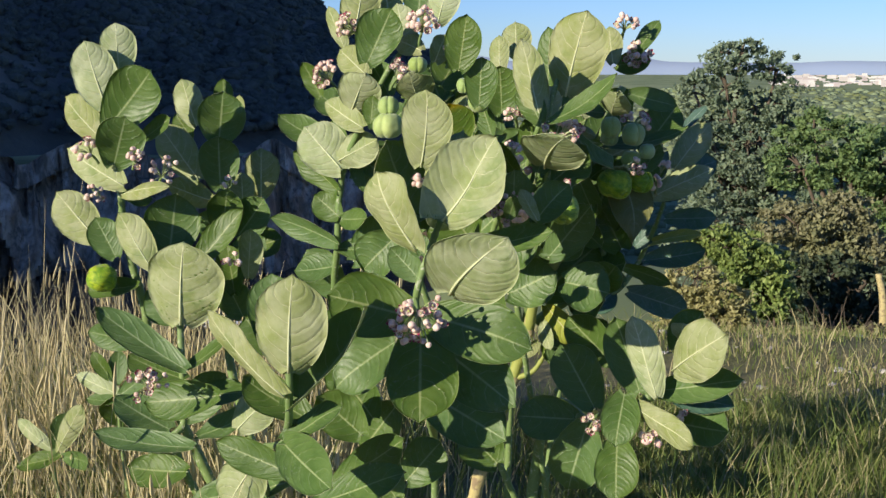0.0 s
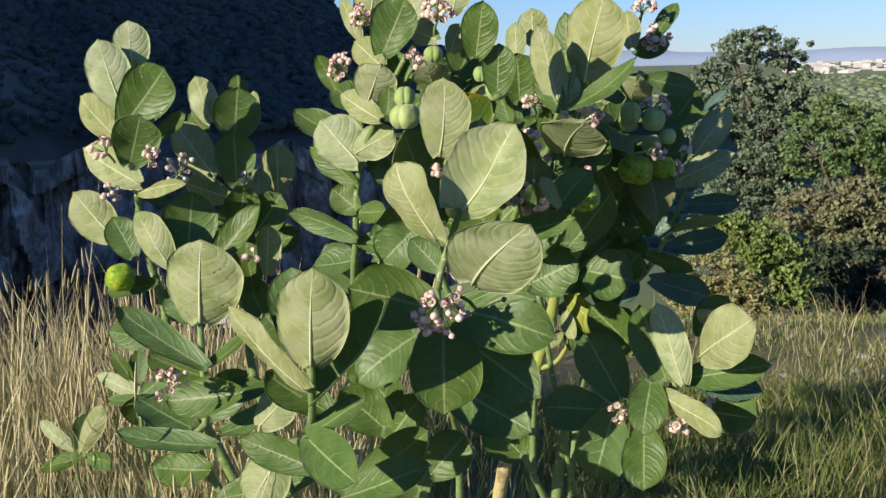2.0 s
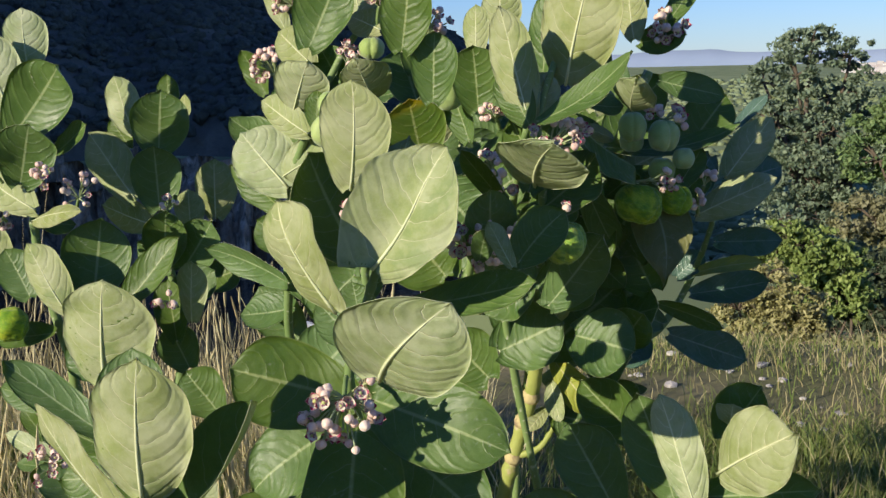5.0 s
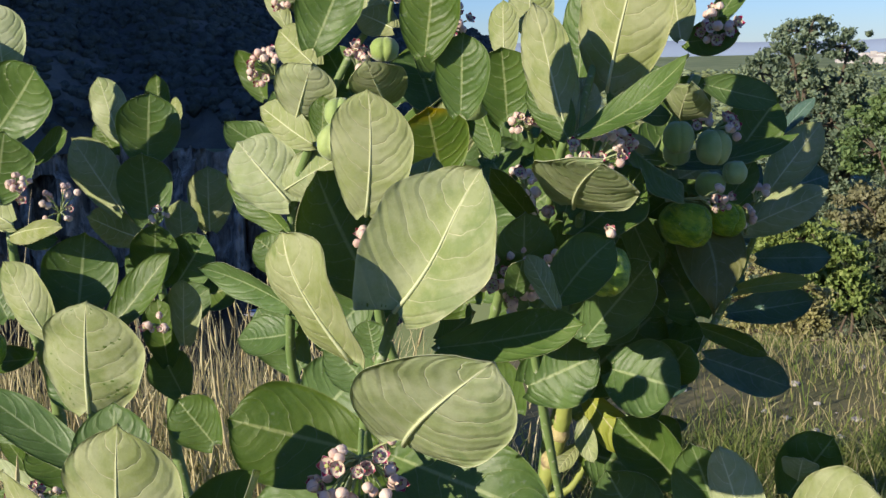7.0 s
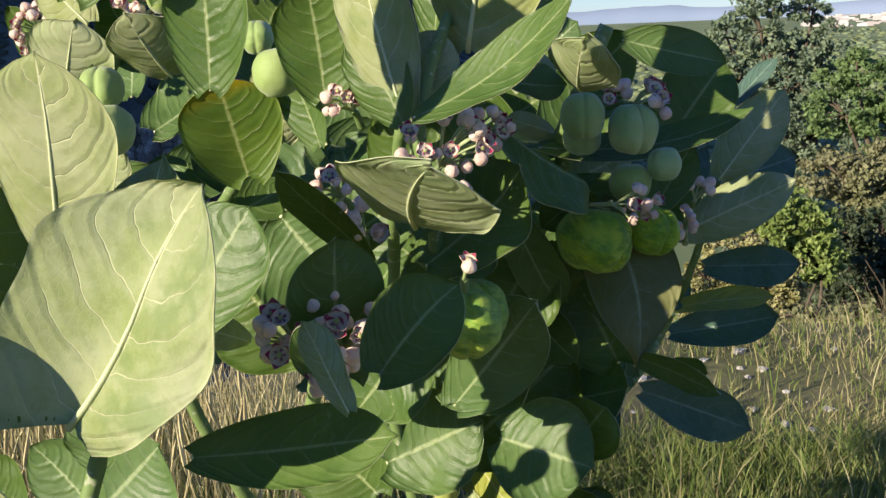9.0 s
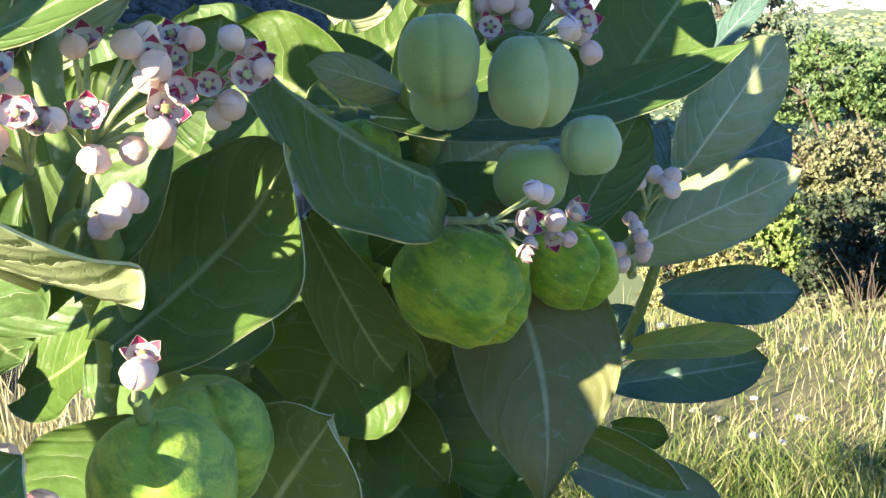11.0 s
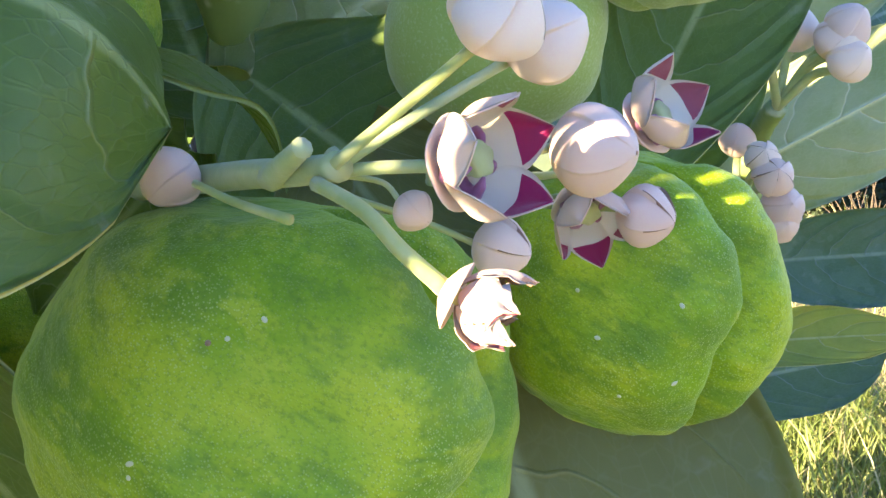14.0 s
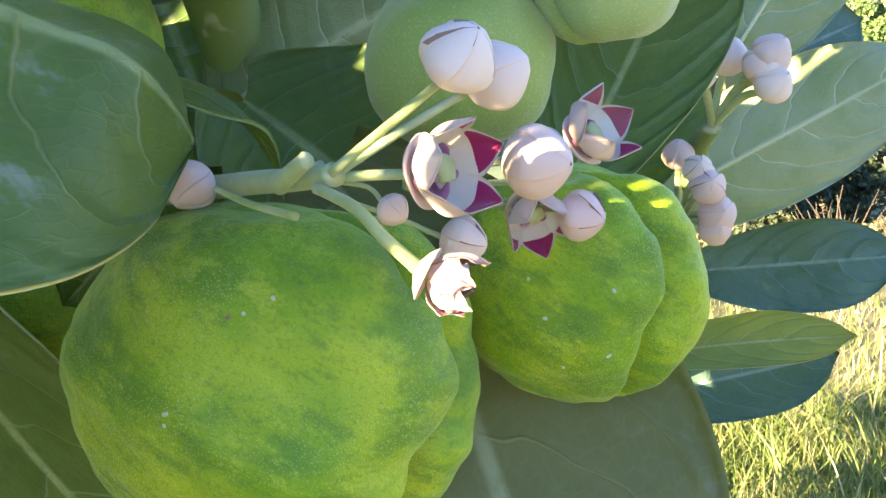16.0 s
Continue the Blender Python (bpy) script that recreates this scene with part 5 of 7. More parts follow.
leaf(shrub, (-0.0356, 1.6200, 0.9426), (0.0679, 1.4600, 0.9321), (-0.63, -0.45, 0.63), 0.071, 0.05, 0.2, seed=53)
leaf(shrub, (0.0191, 1.7400, 0.8272), (0.1471, 1.6600, 0.9399), (-0.65, -0.76, -0.04), 0.064, -0.05, 0.2, seed=54)
leaf(shrub, (0.0066, 1.6600, 0.8306), (0.1487, 1.6000, 0.9146), (-0.45, -0.60, 0.66), 0.068, -0.05, 0.2, seed=55)
leaf(shrub, (-0.0443, 1.7000, 0.8618), (-0.1752, 1.7240, 0.9045), (-0.08, -0.95, 0.29), 0.055, -0.05, 0.25, seed=56)
leaf(shrub, (0.0482, 1.8600, 0.8732), (-0.0294, 1.8600, 0.9422), (0.11, -0.99, 0.13), 0.079, -0.05, 0.25, seed=57)
leaf(shrub, (0.0597, 1.9200, 0.8844), (-0.0009, 1.9260, 0.9644), (0.06, -0.99, 0.12), 0.082, -0.05, 0.25, seed=58)
# centre front shoot
leaf(shrub, (0.1615, 1.7675, 1.3476), (0.1736, 1.7452, 1.4709), (0.04, 1.00, -0.00), 0.082, -0.065, 0.09, 0.065, -0.07, seed=59, res=(30, 12), bow=-0.036, apex=0.88, side=0.09, hook=-0.01)
leaf(shrub, (0.1438, 1.8600, 1.2572), (0.0964, 1.8300, 1.3838), (0.74, -0.66, 0.10), 0.112, -0.03, 0.2, seed=60)
leaf(shrub, (0.2276, 1.7800, 1.2131), (0.3666, 1.7000, 1.2599), (-0.55, -0.72, 0.41), 0.048, -0.06, 0.25, seed=61)
leaf(shrub, (0.1477, 1.7900, 1.0995), (0.0044, 1.7700, 1.1408), (-0.20, -0.88, 0.42), 0.106, -0.05, 0.12, seed=62)
leaf(shrub, (0.1607, 1.7600, 1.0839), (0.1704, 1.6400, 0.9688), (0.06, -0.66, 0.75), 0.112, 0.05, 0.12, seed=63)
leaf(shrub, (0.1760, 1.7700, 1.1054), (0.3392, 1.6900, 1.0763), (-0.28, -0.80, 0.52), 0.100, 0.05, 0.10, seed=64)
leaf(shrub, (0.1745, 1.8400, 1.0456), (0.3147, 1.7500, 0.9635), (-0.25, -0.80, 0.55), 0.104, 0.05, 0.12, seed=65)
leaf(shrub, (0.1515, 1.9000, 0.9421), (0.2994, 1.8000, 0.8900), (-0.25, -0.80, 0.55), 0.105, 0.04, 0.15, seed=66)
leaf(shrub, (0.1065, 1.8600, 1.0386), (0.0020, 1.8300, 0.9647), (-0.20, -0.85, 0.48), 0.098, 0.04, 0.15, seed=67)
leaf(shrub, (0.1531, 1.8000, 1.1623), (0.1059, 1.8120, 1.2100), (-0.10, -0.98, 0.15), 0.050, -0.04, 0.2, seed=68)
leaf(shrub, (0.1579, 1.8000, 1.1996), (0.1516, 1.8000, 1.2365), (-0.05, -1.00, -0.01), 0.037, -0.04, 0.2, seed=69)
leaf(shrub, (0.0339, 1.9600, 0.9133), (-0.0271, 1.9600, 0.9754), (0.10, -0.99, 0.10), 0.073, -0.04, 0.2, seed=70)
leaf(shrub, (0.0932, 1.9800, 0.8871), (0.0268, 1.9980, 0.7925), (-0.30, -0.95, 0.03), 0.095, 0.04, 0.2, seed=71)
leaf(shrub, (0.1055, 2.0500, 0.7193), (0.1707, 2.0500, 0.8001), (-0.25, -0.94, 0.21), 0.088, -0.04, 0.2, seed=72)
# centre-left back shoot
leaf(shrub, (-0.0441, 2.2400, 1.2972), (-0.1255, 2.2760, 1.3809), (0.06, 0.94, -0.34), 0.101, -0.06, 0.2, seed=73)
leaf(shrub, (-0.0484, 2.2400, 1.3153), (0.0418, 2.2000, 1.3635), (0.36, 0.93, 0.10), 0.070, -0.06, 0.2, seed=74)
leaf(shrub, (-0.0551, 2.2600, 1.2515), (-0.1589, 2.2960, 1.3286), (-0.44, -0.88, -0.17), 0.059, -0.05, 0.3, seed=75)
leaf(shrub, (-0.0536, 2.2600, 1.1982), (-0.1076, 2.2780, 1.2409), (-0.17, -0.97, 0.19), 0.061, -0.05, 0.2, seed=76)
leaf(shrub, (-0.0490, 2.2600, 1.1936), (0.0109, 2.2000, 1.2047), (-0.69, -0.62, 0.39), 0.048, -0.05, 0.2, seed=77)
leaf(shrub, (-0.0568, 2.2600, 1.1420), (-0.2106, 2.3200, 1.1897), (-0.42, -0.87, -0.26), 0.055, -0.05, 0.3, seed=78)
leaf(shrub, (-0.0557, 2.2800, 1.1294), (0.0529, 2.2400, 1.1372), (-0.31, -0.72, 0.62), 0.059, -0.05, 0.2, seed=79)
leaf(shrub, (-0.0714, 2.3400, 1.0827), (-0.1694, 2.3520, 1.0668), (-0.19, -0.77, 0.61), 0.070, -0.05, 0.2, seed=80)
leaf(shrub, (-0.0633, 2.3400, 1.2879), (-0.0759, 2.3400, 1.4000), (-0.34, -0.94, -0.04), 0.055, -0.03, 0.2, seed=81)
# top centre shoot
leaf(shrub, (0.0252, 2.1400, 1.5074), (0.0731, 2.1400, 1.6093), (-0.04, -1.00, 0.02), 0.086, -0.03, 0.2, seed=82)
leaf(shrub, (-0.0100, 2.2200, 1.5641), (0.0060, 2.2400, 1.6686), (-0.18, 0.97, -0.16), 0.079, -0.04, 0.2, seed=83)
leaf(shrub, (-0.0283, 2.2200, 1.5338), (-0.0603, 2.2200, 1.6182), (0.42, 0.89, 0.16), 0.038, -0.04, 0.2, seed=84)
leaf(shrub, (-0.0124, 2.1800, 1.4169), (0.0228, 2.1400, 1.4905), (0.06, 0.89, 0.46), 0.084, -0.06, 0.2, seed=85)
leaf(shrub, (0.0122, 2.1600, 1.3854), (-0.0680, 2.2200, 1.4329), (0.56, 0.82, -0.10), 0.054, -0.06, 0.2, seed=86)
leaf(shrub, (0.0304, 2.1400, 1.3951), (0.0353, 2.1400, 1.4483), (-0.21, -0.98, 0.02), 0.037, -0.04, 0.2, seed=87)
leaf(shrub, (0.0170, 2.1800, 1.4860), (-0.0388, 2.2160, 1.5337), (0.37, 0.90, -0.24), 0.060, -0.05, 0.2, seed=88)
leaf(shrub, (0.0602, 2.2000, 1.4447), (0.0194, 2.2200, 1.5120), (-0.17, -0.97, 0.18), 0.060, -0.03, 0.2, seed=89)
leaf(shrub, (-0.1014, 2.3400, 1.4385), (-0.1392, 2.3400, 1.5104), (-0.23, -0.97, -0.12), 0.044, -0.03, 0.2, seed=90)
leaf(shrub, (0.1291, 2.0800, 1.4376), (0.1169, 2.0200, 1.4891), (-0.15, 0.66, 0.73), 0.070, -0.06, 0.2, seed=91)
leaf(shrub, (0.0917, 2.2000, 1.5366), (0.0746, 2.2200, 1.6241), (0.19, 0.96, -0.18), 0.057, -0.04, 0.2, seed=92)
leaf(shrub, (0.1525, 2.2200, 1.5853), (0.1729, 2.2400, 1.6613), (0.10, 0.95, -0.28), 0.066, -0.04, 0.2, seed=93)
leaf(shrub, (0.2191, 1.7900, 1.4956), (0.2317, 1.7800, 1.5815), (-0.13, -0.99, -0.10), 0.059, -0.03, 0.2, seed=94)
leaf(shrub, (0.2508, 1.8000, 1.4394), (0.2543, 1.7900, 1.5182), (-0.14, -0.98, -0.12), 0.054, -0.03, 0.2, seed=95)
leaf(shrub, (0.1250, 2.1600, 1.5306), (0.0725, 2.1960, 1.5526), (0.32, 0.79, -0.53), 0.046, -0.04, 0.2, seed=96)
leaf(shrub, (0.2069, 2.1400, 1.3723), (0.2141, 2.1200, 1.4491), (0.06, 0.97, 0.25), 0.058, -0.05, 0.2, seed=97)
leaf(shrub, (0.0761, 2.3000, 1.3041), (-0.0119, 2.3000, 1.2919), (-0.06, -0.91, 0.40), 0.074, -0.04, 0.2, seed=98)
leaf(shrub, (0.1436, 2.2600, 1.5099), (0.1661, 2.2600, 1.5649), (0.25, 0.96, -0.10), 0.048, -0.04, 0.2, seed=99)
leaf(shrub, (0.0515, 2.2800, 1.5879), (0.0384, 2.3000, 1.6774), (0.09, 0.97, -0.21), 0.069, -0.04, 0.2, seed=100)
leaf(shrub, (0.1082, 2.2800, 1.5988), (0.1123, 2.3000, 1.6770), (-0.06, -0.97, 0.25), 0.069, -0.04, 0.2, seed=101)
# upper right shoot
leaf(shrub, (0.3934, 1.9800, 1.4529), (0.4279, 1.9600, 1.5967), (0.37, 0.93, 0.04), 0.107, -0.05, 0.2, seed=102)
leaf(shrub, (0.3504, 1.9200, 1.4100), (0.3174, 1.9400, 1.5515), (0.28, 0.96, -0.07), 0.057, -0.05, 0.2, seed=103)
leaf(shrub, (0.2826, 1.9800, 1.4215), (0.2785, 1.9600, 1.5029), (-0.05, -0.97, -0.24), 0.066, -0.05, 0.25, seed=104)
leaf(shrub, (0.2782, 2.0200, 1.4892), (0.2761, 2.0400, 1.5563), (0.33, 0.91, -0.26), 0.038, -0.04, 0.2, seed=105)
leaf(shrub, (0.3073, 2.0600, 1.5190), (0.3034, 2.0800, 1.5814), (0.10, 0.95, -0.30), 0.055, -0.04, 0.2, seed=106)
leaf(shrub, (0.3614, 2.0400, 1.4593), (0.3644, 2.0800, 1.5712), (-0.43, -0.85, 0.31), 0.051, -0.03, 0.2, seed=107)
leaf(shrub, (0.3633, 1.8866, 1.4119), (0.4698, 1.8627, 1.4931), (-0.67, -0.65, 0.35), 0.043, -0.095, 0.16, 0.040, 0.01, seed=108, res=(30, 12), bow=0.021, apex=0.90, side=0.04, hook=0.00)
leaf(shrub, (0.4799, 2.0800, 1.5070), (0.4727, 2.1000, 1.5736), (0.36, 0.90, -0.23), 0.042, -0.04, 0.2, seed=109)
leaf(shrub, (0.5186, 2.1200, 1.5194), (0.5679, 2.1400, 1.5891), (-0.28, -0.85, 0.44), 0.034, -0.04, 0.2, seed=110)
leaf(shrub, (0.4903, 2.1200, 1.5031), (0.5472, 2.0800, 1.5130), (-0.58, -0.74, 0.34), 0.048, -0.04, 0.2, seed=111)
leaf(shrub, (0.3594, 1.9800, 1.3237), (0.3219, 1.9860, 1.4116), (-0.32, -0.94, -0.07), 0.052, -0.04, 0.2, seed=112)
leaf(shrub, (0.2634, 2.0400, 1.3787), (0.2345, 2.0400, 1.4591), (-0.36, -0.93, -0.13), 0.045, -0.04, 0.2, seed=113)
leaf(shrub, (0.3586, 2.1600, 1.2202), (0.2984, 2.1600, 1.2743), (-0.12, -0.98, -0.13), 0.067, -0.04, 0.2, seed=114)
leaf(shrub, (0.2993, 1.8000, 1.2613), (0.3100, 1.7800, 1.3004), (0.11, -0.87, -0.48), 0.027, -0.04, 0.2, seed=117, res=(26, 10))
leaf(shrub, (0.1983, 2.0500, 1.3530), (0.1871, 2.0200, 1.4371), (0.31, -0.91, -0.28), 0.084, -0.04, 0.2, seed=118, mats=(LEAF_YUP, LEAF_YLOW), res=(26, 10))
leaf(shrub, (0.3188, 1.9300, 1.3063), (0.2758, 1.8400, 1.3777), (0.34, -0.68, -0.65), 0.028, -0.05, 0.3, seed=119, res=(26, 10))
leaf(shrub, (0.2054, 1.9800, 1.2677), (0.1898, 1.9200, 1.3247), (0.55, -0.65, -0.53), 0.032, -0.04, 0.2, seed=120, mats=(LEAF_YUP, LEAF_YLOW), res=(26, 10))
leaf(shrub, (0.1884, 2.0500, 1.2088), (0.1492, 2.0000, 1.2423), (-0.69, 0.69, 0.22), 0.033, -0.04, 0.2, seed=121, res=(26, 10))
leaf(shrub, (0.1622, 2.0600, 1.3107), (0.2209, 2.1000, 1.3385), (0.30, -0.80, 0.52), 0.050, -0.04, 0.2, seed=122, res=(26, 10))
leaf(shrub, (0.3448, 1.9600, 1.4041), (0.3740, 1.9800, 1.4674), (0.06, 0.94, -0.33), 0.046, -0.04, 0.2, seed=123, res=(26, 10))
# fruiting branch
leaf(shrub, (0.4777, 2.0300, 1.4161), (0.4791, 1.9300, 1.4627), (0.43, 0.39, 0.82), 0.058, -0.12, 0.4, seed=124, res=(26, 10))
leaf(shrub, (0.5194, 2.1800, 1.4503), (0.6125, 2.1680, 1.4279), (-0.06, -0.96, 0.27), 0.043, -0.06, 0.25, seed=125, res=(26, 10))
leaf(shrub, (0.5699, 2.2600, 1.3534), (0.6265, 2.2800, 1.4293), (-0.01, -0.96, 0.27), 0.075, -0.03, 0.15, seed=126, res=(26, 10))
leaf(shrub, (0.4572, 2.1400, 1.3703), (0.4125, 2.1000, 1.3903), (-0.70, 0.68, -0.20), 0.023, -0.05, 0.2, seed=127, res=(26, 10))
leaf(shrub, (0.4645, 2.1800, 1.3595), (0.4061, 2.1200, 1.3721), (0.67, -0.54, 0.51), 0.040, -0.05, 0.25, seed=128, res=(26, 10))
leaf(shrub, (0.4134, 2.0700, 1.3203), (0.4584, 2.0900, 1.2179), (-0.10, -0.97, -0.23), 0.044, 0.04, 0.2, seed=129, res=(26, 10))
leaf(shrub, (0.3688, 2.0200, 1.1615), (0.4388, 1.9600, 1.2646), (-0.47, -0.86, -0.19), 0.071, -0.05, 0.2, seed=130, res=(26, 10))
leaf(shrub, (0.4296, 2.1600, 1.2002), (0.4709, 2.1200, 1.1646), (-0.48, -0.81, 0.35), 0.046, 0.05, 0.2, seed=131, res=(26, 10))
leaf(shrub, (0.4795, 2.2400, 1.1821), (0.4472, 2.2000, 1.0901), (-0.15, -0.89, 0.44), 0.072, 0.05, 0.2, seed=132, res=(26, 10))
leaf(shrub, (0.5382, 2.1300, 1.2976), (0.5768, 2.1500, 1.3582), (-0.17, -0.90, 0.41), 0.039, -0.03, 0.15, seed=133, res=(26, 10))
leaf(shrub, (0.4078, 2.1400, 1.2401), (0.4233, 2.1200, 1.1975), (-0.14, -0.91, 0.38), 0.036, -0.05, 0.2, seed=134, res=(26, 10))
leaf(shrub, (0.3734, 2.0550, 1.3603), (0.3838, 2.0600, 1.4165), (-0.05, -0.99, 0.10), 0.053, -0.05, 0.2, seed=135, res=(26, 10))
leaf(shrub, (0.4282, 2.1400, 1.4101), (0.4433, 2.1600, 1.4457), (-0.04, 0.88, -0.48), 0.046, -0.05, 0.2, seed=136, res=(26, 10))
leaf(shrub, (0.4211, 2.0100, 1.4260), (0.4652, 2.0200, 1.4211), (0.24, -0.71, 0.66), 0.036, -0.05, 0.3, seed=137, res=(26, 10))
leaf(shrub, (0.4550, 2.2000, 1.3159), (0.4234, 2.2200, 1.3363), (-0.43, -0.88, 0.20), 0.024, -0.05, 0.2, seed=138, res=(26, 10))
leaf(shrub, (0.4561, 2.2200, 1.3061), (0.4871, 2.2200, 1.3167), (-0.13, -0.91, 0.40), 0.020, -0.04, 0.2, seed=139, res=(26, 10))
leaf(shrub, (0.4241, 2.1000, 1.2705), (0.4060, 2.1200, 1.2887), (0.08, 0.71, -0.70), 0.030, -0.04, 0.2, seed=140, res=(26, 10))
leaf(shrub, (0.3901, 2.1400, 1.2180), (0.4037, 2.1400, 1.2679), (0.22, -0.97, -0.06), 0.047, -0.04, 0.2, seed=141, res=(26, 10))
leaf(shrub, (0.4676, 2.1600, 1.2036), (0.4474, 2.1400, 1.2537), (0.44, -0.88, -0.17), 0.049, -0.04, 0.2, seed=142, res=(26, 10))
leaf(shrub, (0.3507, 1.9100, 1.4067), (0.3109, 1.9400, 1.4744), (-0.26, -0.93, 0.26), 0.047, -0.04, 0.2, seed=143, res=(26, 10))
leaf(shrub, (0.3456, 1.9300, 1.4043), (0.3270, 1.9700, 1.4746), (-0.12, -0.88, 0.47), 0.035, -0.04, 0.2, seed=144, res=(26, 10))
leaf(shrub, (0.3464, 1.9550, 1.3210), (0.3729, 1.9650, 1.4028), (-0.01, -0.99, 0.12), 0.053, -0.04, 0.2, seed=145, res=(26, 10))
# outer right shoot
# the first two are fillers, added to shade this shoot's pale leaves
leaf(shrub, (0.5489, 2.2800, 1.2587), (0.5944, 2.2800, 1.3283), (-0.31, -0.93, 0.20), 0.057, -0.03, 0.2, seed=146, res=(26, 10))
leaf(shrub, (0.5672, 2.3100, 1.3294), (0.5843, 2.3100, 1.3991), (-0.30, -0.95, 0.07), 0.062, -0.03, 0.2, seed=147, res=(26, 10))
leaf(shrub, (0.6409, 2.4200, 1.2867), (0.7172, 2.4400, 1.3850), (0.09, 0.96, -0.27), 0.064, -0.04, 0.2, seed=148, res=(26, 10))
leaf(shrub, (0.6721, 2.5200, 1.2726), (0.7515, 2.5400, 1.2953), (0.07, -0.86, 0.50), 0.066, -0.04, 0.2, seed=149, mats=(LEAF_SKY, LEAF_LOW), res=(26, 10))
leaf(shrub, (0.5909, 2.3800, 1.2305), (0.7188, 2.3600, 1.2922), (0.30, 0.90, -0.32), 0.059, -0.05, 0.2, seed=150, res=(26, 10))
leaf(shrub, (0.6335, 2.4800, 1.1715), (0.7401, 2.4400, 1.1816), (-0.36, -0.88, 0.32), 0.050, -0.05, 0.2, seed=151, mats=(LEAF_SKY, LEAF_LOW), res=(26, 10))
leaf(shrub, (0.5986, 2.5200, 1.1069), (0.7067, 2.4200, 1.1463), (-0.64, -0.45, 0.63), 0.033, 0.05, 0.25, seed=152, mats=(LEAF_YLOW, LEAF_YLOW), res=(26, 10))
leaf(shrub, (0.6007, 2.5600, 1.0637), (0.7360, 2.5400, 1.0913), (-0.21, -0.90, 0.38), 0.058, -0.05, 0.25, seed=153, mats=(LEAF_SKY, LEAF_LOW), res=(26, 10))
leaf(shrub, (0.5391, 2.4600, 1.0671), (0.6361, 2.3600, 1.0476), (-0.72, -0.70, 0.03), 0.034, -0.05, 0.25, seed=154, res=(26, 10))
leaf(shrub, (0.5612, 2.5200, 0.9985), (0.6883, 2.4600, 0.9684), (-0.35, -0.89, 0.28), 0.068, -0.05, 0.2, seed=155, mats=(LEAF_SKY, LEAF_LOW), res=(26, 10))
leaf(shrub, (0.5951, 2.5600, 1.0216), (0.6486, 2.5600, 1.0103), (-0.00, -1.00, -0.02), 0.034, -0.04, 0.2, seed=156, res=(26, 10))
leaf(shrub, (0.6578, 2.4600, 1.3649), (0.7137, 2.4800, 1.4217), (-0.34, -0.73, 0.59), 0.026, -0.03, 0.2, seed=157, mats=(LEAF_SKY, LEAF_LOW), res=(26, 10))
leaf(shrub, (0.5725, 2.5200, 1.1022), (0.6182, 2.5200, 1.1504), (-0.32, -0.90, 0.30), 0.048, -0.03, 0.2, seed=158, mats=(LEAF_SKY, LEAF_LOW), res=(26, 10))
leaf(shrub, (0.5478, 2.5000, 1.0225), (0.4833, 2.4800, 1.0551), (0.23, -0.96, -0.13), 0.056, -0.03, 0.2, seed=159, mats=(LEAF_SKY, LEAF_LOW), res=(26, 10))
leaf(shrub, (0.6482, 2.5400, 1.2407), (0.7380, 2.5400, 1.2564), (0.09, 0.85, -0.52), 0.037, -0.03, 0.2, seed=160, res=(26, 10))
leaf(shrub, (0.5134, 2.4000, 1.0160), (0.4641, 2.3600, 0.9883), (0.02, -0.59, 0.81), 0.068, -0.03, 0.2, seed=161, mats=(LEAF_SKY, LEAF_LOW), res=(26, 10))
leaf(shrub, (0.6145, 2.4000, 1.3235), (0.5782, 2.3800, 1.2616), (-0.19, -0.90, 0.40), 0.056, 0.03, 0.2, seed=162, mats=(LEAF_SKY, LEAF_LOW), res=(26, 10))
# lower right rosette
leaf(shrub, (0.5676, 1.8000, 1.0166), (0.6323, 1.6800, 1.1080), (0.88, 0.48, 0.01), 0.092, -0.05, 0.15, seed=163)
leaf(shrub, (0.5444, 1.8200, 0.9654), (0.5054, 1.8560, 1.0984), (0.35, 0.93, -0.15), 0.056, -0.05, 0.25, seed=164)
leaf(shrub, (0.5232, 1.8800, 0.9536), (0.4784, 1.8860, 1.0863), (-0.18, -0.98, -0.02), 0.072, -0.04, 0.2, seed=165)
leaf(shrub, (0.5804, 1.8800, 1.0289), (0.6215, 1.8600, 1.1023), (-0.47, -0.88, 0.02), 0.063, -0.04, 0.2, seed=166)
leaf(shrub, (0.5472, 1.8600, 0.9631), (0.6696, 1.7600, 1.0179), (-0.68, -0.60, 0.43), 0.059, -0.05, 0.3, seed=167)
leaf(shrub, (0.5043, 1.8200, 0.9520), (0.6007, 1.6800, 0.9310), (0.82, 0.57, -0.03), 0.048, -0.05, 0.3, seed=168)
leaf(shrub, (0.4918, 1.8200, 0.9681), (0.4732, 1.7600, 0.8975), (-0.10, -0.75, 0.66), 0.063, 0.04, 0.2, seed=169)
leaf(shrub, (0.4377, 1.9000, 0.8919), (0.4039, 1.9180, 0.7517), (-0.25, -0.97, -0.06), 0.092, 0.04, 0.2, seed=170)
leaf(shrub, (0.4890, 1.9000, 0.8605), (0.4846, 1.8400, 0.7713), (-0.16, -0.81, 0.56), 0.076, 0.04, 0.2, seed=171)
leaf(shrub, (0.5847, 1.8800, 0.9021), (0.6618, 1.8000, 0.9142), (-0.64, -0.54, 0.54), 0.072, -0.04, 0.2, seed=172)
leaf(shrub, (0.4542, 1.9800, 0.8935), (0.3917, 1.9920, 1.0087), (-0.04, -1.00, 0.08), 0.088, -0.04, 0.2, seed=173)
leaf(shrub, (0.4242, 2.0200, 0.8585), (0.3115, 2.0440, 0.8556), (-0.20, -0.86, 0.47), 0.085, -0.04, 0.2, seed=174)
